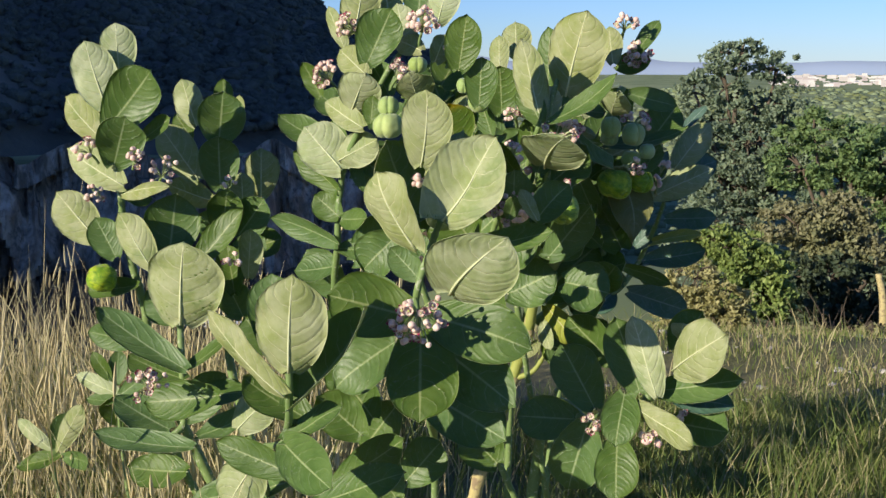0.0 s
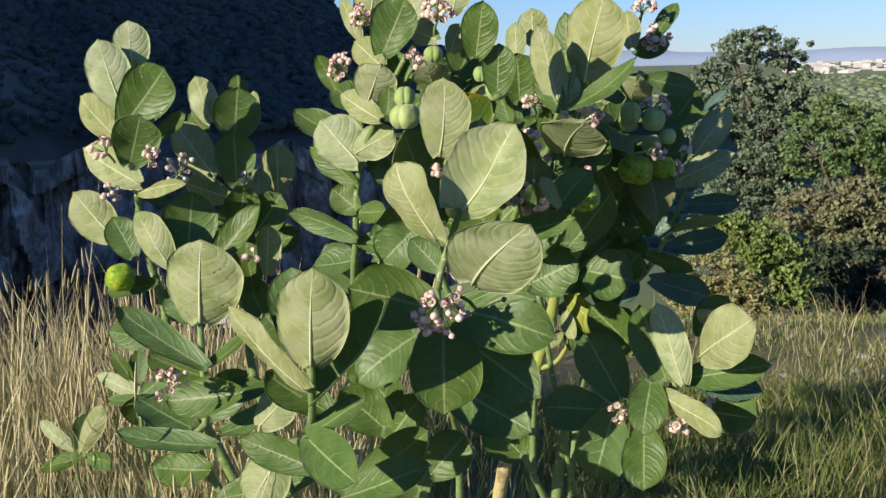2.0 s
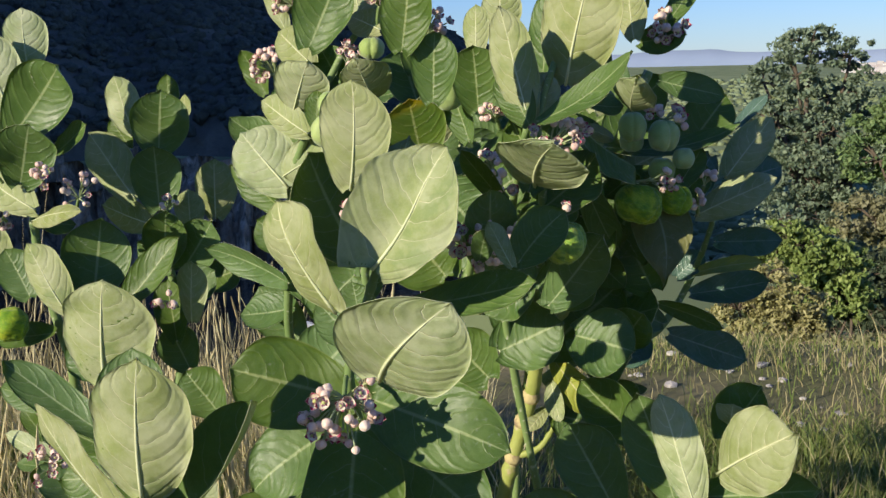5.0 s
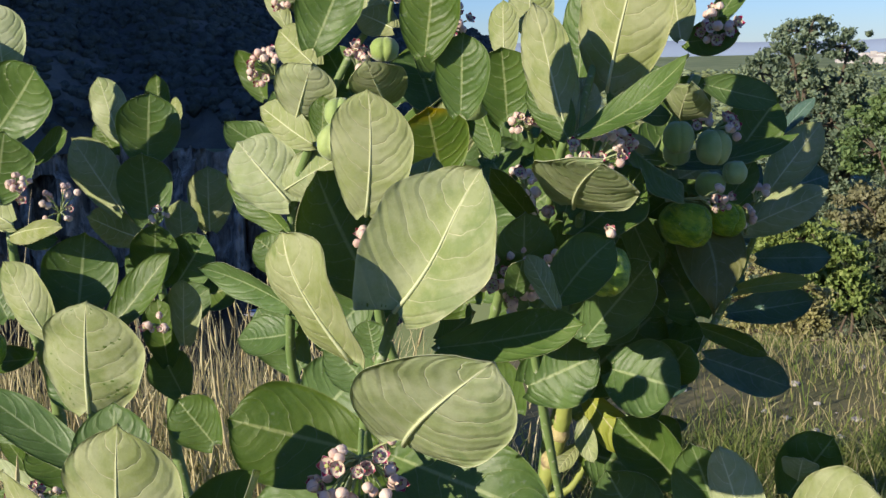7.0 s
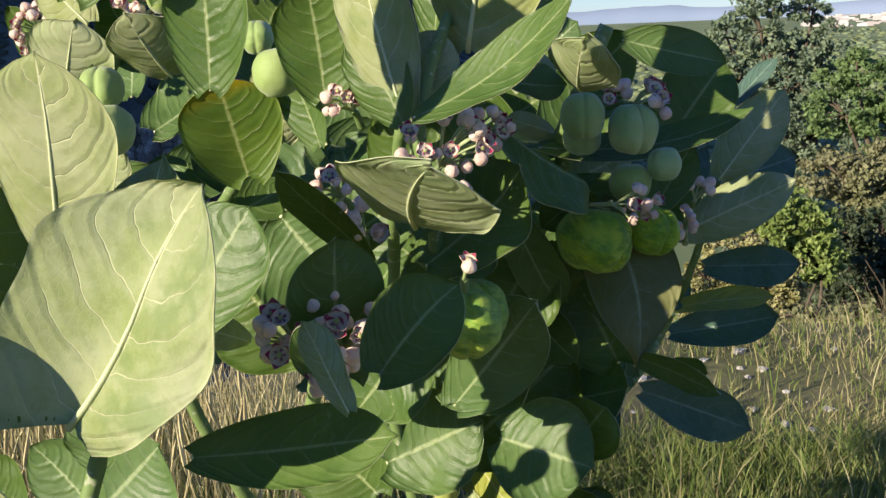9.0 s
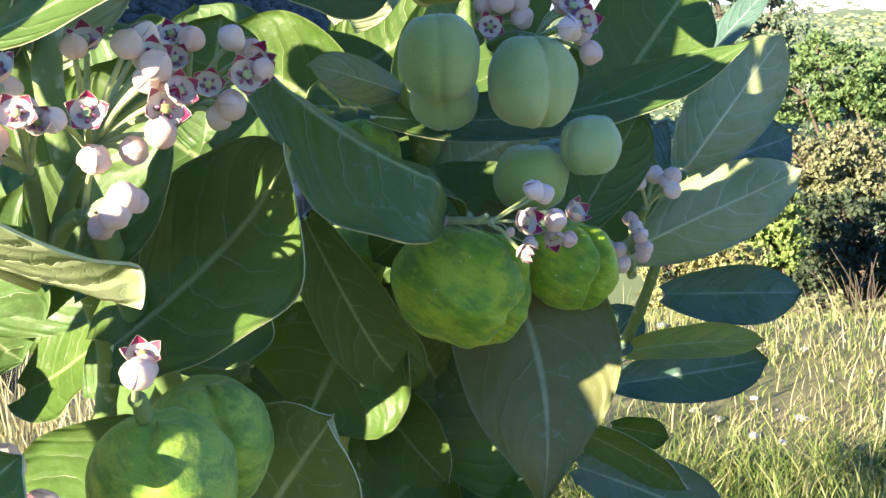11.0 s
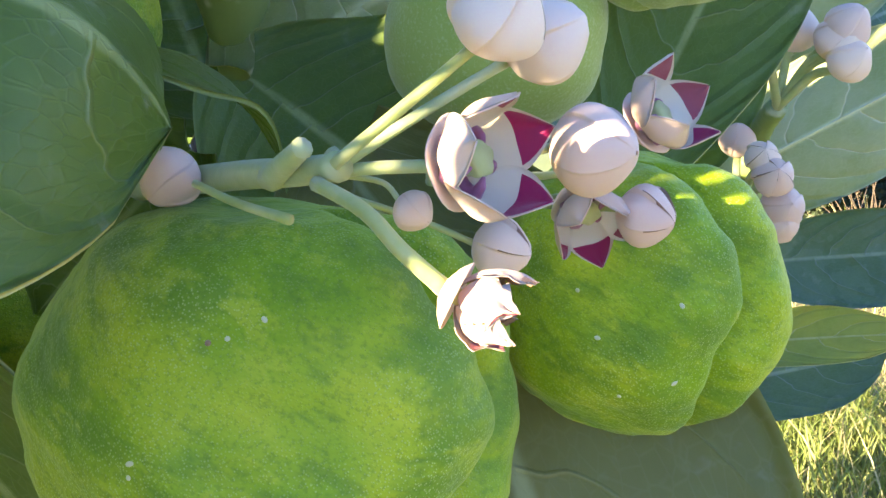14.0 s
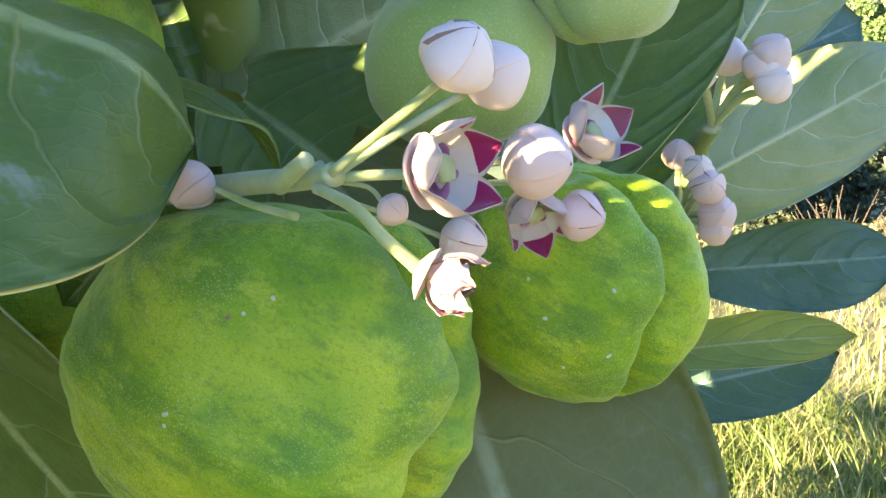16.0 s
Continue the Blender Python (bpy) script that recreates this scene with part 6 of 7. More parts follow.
leaf(shrub, (0.5862, 1.8600, 1.0536), (0.5869, 1.8400, 1.0872), (0.38, 0.80, 0.47), 0.038, -0.04, 0.2, seed=175)
leaf(shrub, (0.5811, 1.9000, 0.9439), (0.6710, 1.8200, 0.9558), (-0.51, -0.47, 0.72), 0.055, -0.04, 0.2, seed=176, mats=(LEAF_SKY, LEAF_LOW))
# inner dark leaves
leaf(shrub, (0.4901, 2.1000, 0.9479), (0.4035, 2.1120, 1.0316), (-0.22, -0.97, -0.09), 0.080, -0.04, 0.2, seed=177)
leaf(shrub, (0.5092, 2.1400, 1.1592), (0.4659, 2.1600, 1.2430), (-0.18, -0.97, 0.14), 0.097, -0.04, 0.2, seed=178)
leaf(shrub, (0.4019, 2.1000, 1.0997), (0.4837, 2.0600, 1.0875), (-0.32, -0.81, 0.50), 0.098, 0.04, 0.2, seed=179)
leaf(shrub, (0.3608, 2.1600, 1.0650), (0.4690, 2.1800, 1.1633), (-0.07, -0.96, 0.27), 0.121, -0.04, 0.2, seed=180)
leaf(shrub, (0.2958, 2.1000, 1.0764), (0.3850, 2.0800, 1.1249), (-0.33, -0.92, 0.22), 0.097, -0.04, 0.2, seed=181)
leaf(shrub, (0.3575, 2.0400, 1.1738), (0.4364, 2.0000, 1.2118), (-0.50, -0.86, 0.14), 0.083, -0.04, 0.2, seed=182)
leaf(shrub, (0.3366, 2.0600, 1.2123), (0.2747, 2.0720, 1.1355), (-0.28, -0.96, 0.08), 0.096, 0.04, 0.2, seed=183)
leaf(shrub, (0.4403, 2.1000, 1.2818), (0.4002, 2.1060, 1.2064), (-0.27, -0.96, 0.07), 0.096, 0.04, 0.2, seed=184)
leaf(shrub, (0.4911, 2.1600, 1.3082), (0.4465, 2.1720, 1.1754), (-0.29, -0.96, 0.01), 0.110, 0.04, 0.2, seed=185)
leaf(shrub, (0.3971, 2.2400, 1.0024), (0.4418, 2.2000, 0.9430), (-0.46, -0.86, 0.23), 0.053, 0.04, 0.2, seed=187, mats=(LEAF_YUP, LEAF_YLOW))
leaf(shrub, (0.4655, 2.1000, 1.0898), (0.4944, 2.0800, 1.1370), (-0.46, -0.88, -0.09), 0.064, -0.04, 0.2, seed=188)
leaf(shrub, (0.2733, 2.1600, 1.0185), (0.2066, 2.1600, 1.0852), (0.00, -1.00, 0.00), 0.101, -0.04, 0.2, seed=189)
leaf(shrub, (0.2204, 2.1000, 1.1839), (0.1670, 2.1000, 1.2477), (-0.03, -1.00, -0.02), 0.119, -0.04, 0.2, seed=190)
leaf(shrub, (0.2219, 2.0600, 1.3155), (0.2740, 2.0600, 1.2535), (-0.06, -1.00, -0.05), 0.116, 0.04, 0.2, seed=191)
leaf(shrub, (0.0740, 2.1600, 1.1730), (0.0066, 2.1600, 1.1048), (-0.14, -0.98, 0.14), 0.090, 0.04, 0.2, seed=192)
leaf(shrub, (0.0146, 2.1000, 1.0278), (0.0805, 2.1000, 1.0951), (-0.16, -0.97, 0.16), 0.110, -0.04, 0.2, seed=193)
leaf(shrub, (0.3559, 2.0400, 1.2875), (0.4052, 2.0200, 1.3204), (-0.41, -0.91, 0.06), 0.082, -0.04, 0.2, seed=195)
leaf(shrub, (0.2635, 2.0600, 1.2847), (0.3350, 2.0600, 1.3368), (-0.14, -0.97, 0.19), 0.073, -0.04, 0.2, seed=196)
leaf(shrub, (-0.0232, 2.3000, 1.3268), (0.0582, 2.3000, 1.2574), (-0.01, -1.00, -0.01), 0.095, 0.04, 0.2, seed=197)
leaf(shrub, (-0.1198, 2.3400, 0.9708), (-0.0472, 2.3400, 0.8971), (0.08, -0.99, 0.08), 0.099, 0.04, 0.2, seed=198)
leaf(shrub, (-0.0802, 2.4000, 1.0087), (-0.1536, 2.4000, 1.1085), (0.07, -1.00, 0.05), 0.088, -0.04, 0.2, seed=199)
leaf(shrub, (-0.2347, 2.4000, 0.8779), (-0.2964, 2.4000, 0.9542), (0.13, -0.99, 0.10), 0.089, -0.04, 0.2, seed=200)
leaf(shrub, (0.1015, 1.9000, 0.7456), (0.0418, 1.9000, 0.8280), (0.12, -0.99, 0.09), 0.092, -0.04, 0.2, seed=201)
leaf(shrub, (0.2780, 2.0600, 0.7544), (0.2131, 2.0600, 0.8201), (0.07, -1.00, 0.07), 0.087, -0.04, 0.2, seed=202)
leaf(shrub, (-0.2034, 2.1000, 0.7263), (-0.2703, 2.1240, 0.6199), (0.23, 0.97, 0.07), 0.103, -0.04, 0.2, seed=203)
leaf(shrub, (-0.2900, 2.3000, 0.7266), (-0.2135, 2.3000, 0.8044), (0.16, 0.98, -0.15), 0.087, -0.04, 0.2, seed=204)
# loose small leaf beside the grey bud cluster
leaf(shrub, (0.3435, 1.7000, 1.2723), (0.3178, 1.7240, 1.3174), (0.38, 0.89, -0.25), 0.023, -0.04, 0.2, seed=205)
leaf(shrub, (0.3440, 1.8023, 1.2592), (0.3956, 1.8032, 1.3178), (-0.50, -0.84, 0.20), 0.062, -0.002, 0.21, 0.033, 0.06, seed=206, res=(30, 12), bow=-0.038, apex=0.93, side=-0.03, hook=0.00)
leaf(shrub, (0.3105, 1.8711, 1.2342), (0.3117, 1.8592, 1.3375), (0.51, -0.86, -0.01), 0.071, -0.016, 0.22, 0.087, -0.00, seed=207, res=(30, 12), bow=-0.054, apex=0.86, side=-0.06, hook=-0.00)
leaf(shrub, (0.3570, 1.9050, 1.3346), (0.3859, 1.7657, 1.3960), (0.33, 0.25, 0.91), 0.109, -0.020, 0.11, 0.02, -0.06, seed=701, mats=(LEAF_LOW, LEAF_LOW), res=(26, 10), bow=0.048)
leaf(shrub, (0.2184, 1.6134, 1.1760), (0.3021, 1.5183, 1.2736), (-0.10, 0.99, 0.01), 0.128, -0.104, 0.08, -0.001, -0.10, seed=702, res=(30, 12), bow=0.062, apex=0.78, side=-0.10, hook=-0.00)
leaf(shrub, (0.2054, 1.6698, 1.2762), (0.2723, 1.6639, 1.4108), (0.66, 0.74, -0.13), 0.104, 0.026, -0.35, -0.136, 0.00, seed=703, res=(30, 12), bow=-0.071, apex=0.84, side=-0.53, hook=0.00)
leaf(shrub, (0.1632, 1.6685, 1.2317), (0.0974, 1.6663, 1.3478), (0.33, 0.73, 0.60), 0.112, -0.056, 0.03, -0.069, -0.00, seed=704, res=(30, 12), bow=-0.014, apex=0.85, side=0.18, hook=-0.01)
leaf(shrub, (0.4448, 2.1118, 1.3629), (0.6231, 2.0991, 1.3882), (0.28, -0.53, 0.80), 0.044, -0.135, 0.09, -0.03, 0.09, seed=705, res=(26, 10), bow=-0.050)
leaf(shrub, (0.4121, 2.0126, 1.3928), (0.4970, 2.0375, 1.3365), (0.50, -0.36, 0.78), 0.090, 0.020, -0.14, 0.02, -0.22, seed=706, res=(40, 18), bow=0.170, apex=0.57, side=0.20, hook=0.13)
leaf(shrub, (0.3567, 1.9678, 1.2924), (0.4349, 1.9699, 1.3648), (-0.19, -0.62, 0.76), 0.093, -0.049, 0.12, -0.05, -0.05, seed=707, res=(26, 10), bow=-0.002)
leaf(shrub, (0.4891, 2.1120, 1.3113), (0.5209, 2.0350, 1.1842), (0.20, -0.96, 0.10), 0.078, 0.05, -0.20, 0.06, 0.20, seed=708, mats=(LEAF_OLIVE, LEAF_OLIVE), res=(30, 12), bow=-0.09, apex=1.9, side=-0.3)
# added arch tip; dark upper-side colour underneath stands in for shade
leaf(shrub, (0.4537, 2.0640, 1.3371), (0.4891, 2.0740, 1.3176), (0.45, 0.14, 0.88), 0.036, 0.22, -0.10, 0.05, 0.0, seed=714, mats=(LEAF_UP, LEAF_UP), res=(26, 10), apex=0.75)
# added blade that darkens the bright gap under the arch
leaf(shrub, (0.4712, 2.0820, 1.3206), (0.4419, 2.0820, 1.2967), (0.20, -0.90, 0.38), 0.030, 0.03, 0.10, 0.02, 0.0, seed=715, mats=(LEAF_UP, LEAF_UP), res=(26, 10), rib=False)

# unseen leaves added behind the large front pair to shade the fruiting branch
leaf(shrub, (0.1750, 1.7550, 1.2850), (0.2350, 1.7900, 1.4020), (0.60, 0.75, -0.10), 0.098, -0.04, 0.15, seed=731)
leaf(shrub, (0.1700, 1.9000, 1.2550), (0.2350, 1.9200, 1.3500), (-0.20, -0.95, 0.20), 0.085, -0.04, 0.15, seed=732)
# dark blades behind the flower group
leaf(shrub, (0.4666, 2.1500, 1.3249), (0.5255, 2.1750, 1.3498), (-0.10, 0.95, -0.30), 0.062, -0.04, 0.2, seed=711, res=(26, 10), rib=False)
leaf(shrub, (0.4687, 2.1400, 1.3246), (0.5033, 2.1250, 1.2944), (0.30, -0.75, 0.58), 0.060, 0.04, 0.2, seed=712, res=(26, 10), rib=False)
leaf(shrub, (0.4561, 2.1600, 1.3168), (0.4364, 2.1900, 1.3692), (0.30, -0.90, 0.30), 0.070, -0.04, 0.2, seed=713, res=(26, 10), rib=False)

# yellowed leaf and pale young shoots low on the trunk
leaf(shrub, (0.3693, 2.2100, 1.0313), (0.4350, 2.1700, 0.9595), (-0.40, -0.85, 0.34), 0.050, 0.05, 0.2, seed=721, mats=(LEAF_YLOW, LEAF_YLOW))
leaf(shrub, (0.3639, 2.2000, 1.0005), (0.3785, 2.1600, 0.9516), (-0.30, -0.90, 0.30), 0.030, 0.05, 0.2, seed=722, mats=(LEAF_LOW, LEAF_LOW))
leaf(shrub, (0.3553, 2.2100, 0.9543), (0.3270, 2.1800, 0.9274), (-0.30, -0.85, 0.40), 0.028, 0.05, 0.2, seed=723, mats=(LEAF_LOW, LEAF_LOW))
leaf(shrub, (0.3663, 2.2100, 0.9544), (0.3953, 2.1800, 0.9131), (-0.30, -0.85, 0.40), 0.032, 0.05, 0.2, seed=724, mats=(LEAF_YUP, LEAF_LOW))

young_shrub = tagged(new("young_milkweed"), "knee-high young milkweed with grey-green leaves among the grass", "shrub")

stem(young_shrub, ((-0.6200, 2.6300, -0.0400), (-0.6756, 2.6300, 0.5615), (-0.6743, 2.6300, 0.7083)), 0.006, 0.004, STEM, "stem")
stem(young_shrub, ((-0.7000, 2.5000, -0.0400), (-0.7830, 2.4800, 0.5130), (-0.7685, 2.4600, 0.6122)), 0.006, 0.004, STEM, "stem")
leaf(young_shrub, (-0.6668, 2.6200, 0.6969), (-0.7971, 2.6620, 0.7373), (0.25, 0.95, -0.17), 0.045, -0.05, 0.25, seed=900)
leaf(young_shrub, (-0.6711, 2.6200, 0.6969), (-0.5518, 2.5800, 0.7968), (-0.39, -0.91, 0.10), 0.050, -0.05, 0.25, seed=901)
leaf(young_shrub, (-0.6875, 2.6400, 0.7196), (-0.6836, 2.6600, 0.8045), (0.18, -0.96, 0.22), 0.049, -0.04, 0.25, seed=902)
leaf(young_shrub, (-0.7013, 2.6400, 0.7339), (-0.7482, 2.6400, 0.8026), (0.09, -0.99, 0.06), 0.039, -0.04, 0.25, seed=903)
leaf(young_shrub, (-0.6669, 2.6000, 0.6886), (-0.7651, 2.6300, 0.6844), (-0.22, -0.62, 0.75), 0.036, -0.05, 0.25, seed=904)
leaf(young_shrub, (-0.6777, 2.6400, 0.6245), (-0.6805, 2.6000, 0.7027), (0.33, -0.85, -0.42), 0.086, -0.04, 0.2, seed=905)
leaf(young_shrub, (-0.6788, 2.6400, 0.6024), (-0.5963, 2.6400, 0.6632), (-0.13, -0.98, 0.18), 0.072, -0.04, 0.2, seed=906)
leaf(young_shrub, (-0.7756, 2.4600, 0.6078), (-0.8719, 2.4840, 0.6752), (0.11, 0.97, -0.20), 0.038, -0.05, 0.25, seed=907)
leaf(young_shrub, (-0.7685, 2.4600, 0.6122), (-0.7385, 2.4600, 0.7056), (0.21, -0.98, -0.07), 0.059, -0.05, 0.3, seed=908)
leaf(young_shrub, (-0.7571, 2.4400, 0.6127), (-0.6769, 2.4200, 0.7413), (0.12, 0.99, 0.08), 0.051, -0.05, 0.25, seed=909)
leaf(young_shrub, (-0.7467, 2.4400, 0.6061), (-0.8837, 2.4700, 0.5634), (-0.35, -0.70, 0.63), 0.046, -0.05, 0.25, seed=910)
leaf(young_shrub, (-0.7442, 2.4400, 0.6020), (-0.6380, 2.3400, 0.6228), (-0.69, -0.72, 0.06), 0.043, -0.05, 0.25, seed=911)
# inner leaves further back
leaf(shrub, (0.0796, 2.3869, 1.4302), (0.1441, 2.3751, 1.4529), (0.32, -0.44, 0.81), 0.077, -0.05, 0.2, seed=600)
leaf(shrub, (0.2515, 2.3266, 1.3548), (0.2569, 2.3779, 1.4065), (0.23, -0.44, 0.84), 0.076, -0.05, 0.2, seed=601)
leaf(shrub, (0.0627, 2.4776, 1.1619), (0.1609, 2.4280, 1.2439), (0.01, -0.53, 0.60), 0.075, -0.05, 0.2, seed=602)
leaf(shrub, (0.1715, 2.5323, 1.4286), (0.0812, 2.5084, 1.4616), (0.31, -0.60, 0.91), 0.095, -0.05, 0.2, seed=603)
leaf(shrub, (0.2038, 2.4417, 1.2767), (0.2553, 2.4183, 1.3452), (0.21, -0.97, 0.24), 0.089, -0.05, 0.2, seed=604)
leaf(shrub, (0.0763, 2.4072, 1.2270), (0.1640, 2.3707, 1.2357), (-0.19, -0.86, 0.71), 0.078, -0.05, 0.2, seed=605)
leaf(shrub, (0.1251, 2.3666, 1.1340), (0.2109, 2.3187, 1.1952), (-0.54, -0.84, 0.81), 0.088, -0.05, 0.2, seed=606)
leaf(shrub, (0.0933, 2.3279, 1.3354), (0.1582, 2.3516, 1.3500), (0.30, -0.33, 0.79), 0.099, -0.05, 0.2, seed=607)
leaf(shrub, (-0.1339, 2.5408, 1.3339), (-0.2499, 2.5940, 1.3887), (0.02, -0.43, 0.43), 0.076, -0.05, 0.2, seed=608)
leaf(shrub, (0.1929, 2.3830, 1.4121), (0.1719, 2.3242, 1.4910), (-0.56, -0.88, 0.83), 0.081, -0.05, 0.2, seed=609)
leaf(shrub, (0.0524, 2.5451, 1.4282), (0.1004, 2.4922, 1.5039), (-0.54, -0.88, 0.74), 0.074, -0.05, 0.2, seed=610)
leaf(shrub, (-0.0312, 2.3472, 1.2632), (0.0474, 2.3508, 1.3290), (0.17, -0.71, 0.99), 0.084, -0.05, 0.2, seed=611)
leaf(shrub, (0.1074, 2.2900, 1.3070), (0.0967, 2.3367, 1.3704), (0.23, -0.65, 0.23), 0.078, -0.05, 0.2, seed=612)
leaf(shrub, (0.0957, 2.3425, 1.3868), (0.1763, 2.2886, 1.4518), (0.33, -0.60, 0.99), 0.082, -0.05, 0.2, seed=613)
leaf(shrub, (0.4247, 2.4935, 1.1388), (0.3323, 2.4447, 1.1577), (-0.39, -0.39, 0.92), 0.098, -0.05, 0.2, seed=614)
leaf(shrub, (0.0715, 2.4959, 1.1405), (0.1169, 2.4992, 1.2294), (0.05, -0.52, 0.41), 0.098, -0.05, 0.2, seed=615)
leaf(shrub, (0.4629, 2.5422, 1.4259), (0.4155, 2.4875, 1.5141), (0.30, -0.91, 0.97), 0.090, -0.05, 0.2, seed=616)
leaf(shrub, (-0.0534, 2.4515, 1.4016), (-0.0699, 2.5028, 1.4861), (-0.38, -1.00, 0.94), 0.070, -0.05, 0.2, seed=617)
leaf(shrub, (0.4166, 2.4987, 1.4088), (0.4855, 2.5047, 1.4707), (0.28, -0.86, 0.74), 0.080, -0.05, 0.2, seed=618)
leaf(shrub, (0.4212, 2.4073, 1.1049), (0.4997, 2.3514, 1.1373), (-0.01, -0.66, 0.89), 0.088, -0.05, 0.2, seed=619)
leaf(shrub, (-0.0343, 2.4872, 1.3002), (0.0411, 2.5278, 1.2982), (0.23, -0.94, 0.63), 0.081, -0.05, 0.2, seed=620)
leaf(shrub, (0.3761, 2.3431, 1.3350), (0.4476, 2.2945, 1.3540), (-0.49, -0.57, 0.91), 0.085, -0.05, 0.2, seed=621)
leaf(shrub, (0.1268, 2.4897, 1.0307), (0.1917, 2.4532, 1.0928), (-0.30, -0.41, 0.54), 0.094, -0.05, 0.2, seed=622)
leaf(shrub, (0.0276, 2.3276, 1.0866), (-0.0276, 2.3082, 1.0969), (-0.06, -0.37, 0.77), 0.070, -0.05, 0.2, seed=623)
leaf(shrub, (0.0927, 2.4114, 1.2207), (0.0235, 2.3604, 1.2429), (-0.35, -0.41, 0.49), 0.093, -0.05, 0.2, seed=624)
leaf(shrub, (0.2493, 2.5265, 1.3132), (0.3276, 2.5031, 1.3585), (0.27, -0.45, 0.69), 0.083, -0.05, 0.2, seed=625)
leaf(shrub, (-0.0060, 2.3778, 1.1191), (0.0831, 2.3277, 1.2003), (-0.46, -0.43, 0.34), 0.097, -0.05, 0.2, seed=626)
leaf(shrub, (0.1389, 2.3746, 1.2140), (0.2164, 2.3629, 1.2624), (0.34, -0.87, 0.72), 0.080, -0.05, 0.2, seed=627)
leaf(shrub, (0.1543, 2.2854, 1.4629), (0.1905, 2.3216, 1.5347), (0.21, -0.33, 0.33), 0.088, -0.05, 0.2, seed=628)
leaf(shrub, (0.1661, 2.5332, 1.1746), (0.2778, 2.4873, 1.2048), (0.05, -0.53, 0.80), 0.089, -0.05, 0.2, seed=629)
leaf(shrub, (0.3853, 2.5305, 1.3146), (0.3137, 2.5781, 1.3603), (0.10, -0.78, 0.38), 0.080, -0.05, 0.2, seed=630)
leaf(shrub, (0.2393, 2.5227, 0.9365), (0.1599, 2.5608, 0.9762), (-0.32, -0.71, 0.21), 0.076, -0.05, 0.2, seed=631)
leaf(shrub, (0.2119, 2.4460, 1.1347), (0.2864, 2.4608, 1.1546), (-0.44, -0.95, 0.98), 0.100, -0.05, 0.2, seed=632)
leaf(shrub, (0.0135, 2.3400, 1.3678), (0.0795, 2.3733, 1.4206), (-0.45, -0.83, 0.44), 0.098, -0.05, 0.2, seed=633)
leaf(shrub, (-0.0343, 2.4638, 1.0786), (0.0696, 2.4353, 1.1119), (-0.08, -0.89, 0.28), 0.071, -0.05, 0.2, seed=634)
leaf(shrub, (0.1545, 2.2965, 1.4238), (0.1240, 2.3434, 1.5089), (0.10, -0.49, 0.72), 0.099, -0.05, 0.2, seed=635)
leaf(shrub, (0.4132, 2.4312, 1.1241), (0.4003, 2.4375, 1.2151), (-0.10, -0.89, 0.88), 0.085, -0.05, 0.2, seed=636)
leaf(shrub, (-0.0809, 2.5162, 1.3978), (-0.1477, 2.5380, 1.4468), (0.26, -0.77, 0.51), 0.083, -0.05, 0.2, seed=637)
leaf(shrub, (-0.0282, 2.2851, 1.1026), (0.0572, 2.2439, 1.1947), (0.25, -0.42, 0.39), 0.087, -0.05, 0.2, seed=638)
leaf(shrub, (0.2051, 2.3300, 1.1590), (0.2906, 2.3548, 1.1527), (0.32, -0.34, 0.50), 0.095, -0.05, 0.2, seed=639)
leaf(shrub, (0.3984, 2.3089, 1.2221), (0.4636, 2.2856, 1.2672), (0.05, -0.37, 0.68), 0.071, -0.05, 0.2, seed=640)
leaf(shrub, (0.2675, 2.5117, 1.3438), (0.2299, 2.5591, 1.4293), (0.03, -0.76, 0.87), 0.097, -0.05, 0.2, seed=641)
leaf(shrub, (0.4185, 2.4578, 1.0289), (0.3447, 2.4610, 1.0893), (0.39, -0.75, 0.27), 0.091, -0.05, 0.2, seed=642)
leaf(shrub, (0.1931, 2.4414, 1.2116), (0.2324, 2.3900, 1.2894), (0.18, -0.36, 0.76), 0.074, -0.05, 0.2, seed=643)
leaf(shrub, (0.2323, 2.2344, 1.2666), (0.1282, 2.2487, 1.2492), (-0.56, -0.92, 0.45), 0.103, -0.05, 0.2, seed=645)
leaf(shrub, (0.3971, 2.3016, 1.1226), (0.3949, 2.2648, 1.1248), (-0.13, -0.49, 0.40), 0.078, -0.05, 0.2, seed=646)
leaf(shrub, (0.3000, 2.2057, 1.0765), (0.3319, 2.1698, 1.1508), (0.08, -0.96, 0.37), 0.090, -0.05, 0.2, seed=647)
leaf(shrub, (0.2270, 2.2422, 1.3579), (0.3062, 2.2716, 1.3362), (-0.22, -0.37, 0.24), 0.075, -0.05, 0.2, seed=648)
leaf(shrub, (0.3939, 2.1993, 1.2240), (0.4732, 2.1899, 1.2559), (-0.19, -0.90, 0.29), 0.105, -0.05, 0.2, seed=650)
leaf(shrub, (0.4394, 2.2506, 1.2675), (0.5246, 2.2386, 1.3091), (-0.76, -0.74, 0.57), 0.093, -0.05, 0.2, seed=651)
leaf(shrub, (0.4524, 2.1847, 1.1062), (0.5201, 2.1506, 1.1316), (-0.40, -0.31, 0.50), 0.076, -0.05, 0.2, seed=652)
leaf(shrub, (0.4598, 2.2259, 1.1451), (0.4821, 2.2675, 1.1521), (-0.71, -0.56, 0.17), 0.099, -0.05, 0.2, seed=653)
leaf(shrub, (0.2276, 2.3027, 1.3134), (0.1193, 2.3036, 1.3098), (-0.06, -0.70, 0.26), 0.104, -0.05, 0.2, seed=654)
leaf(shrub, (0.3403, 2.2334, 1.3370), (0.2676, 2.2676, 1.3220), (0.04, -0.82, 0.14), 0.104, -0.05, 0.2, seed=655)
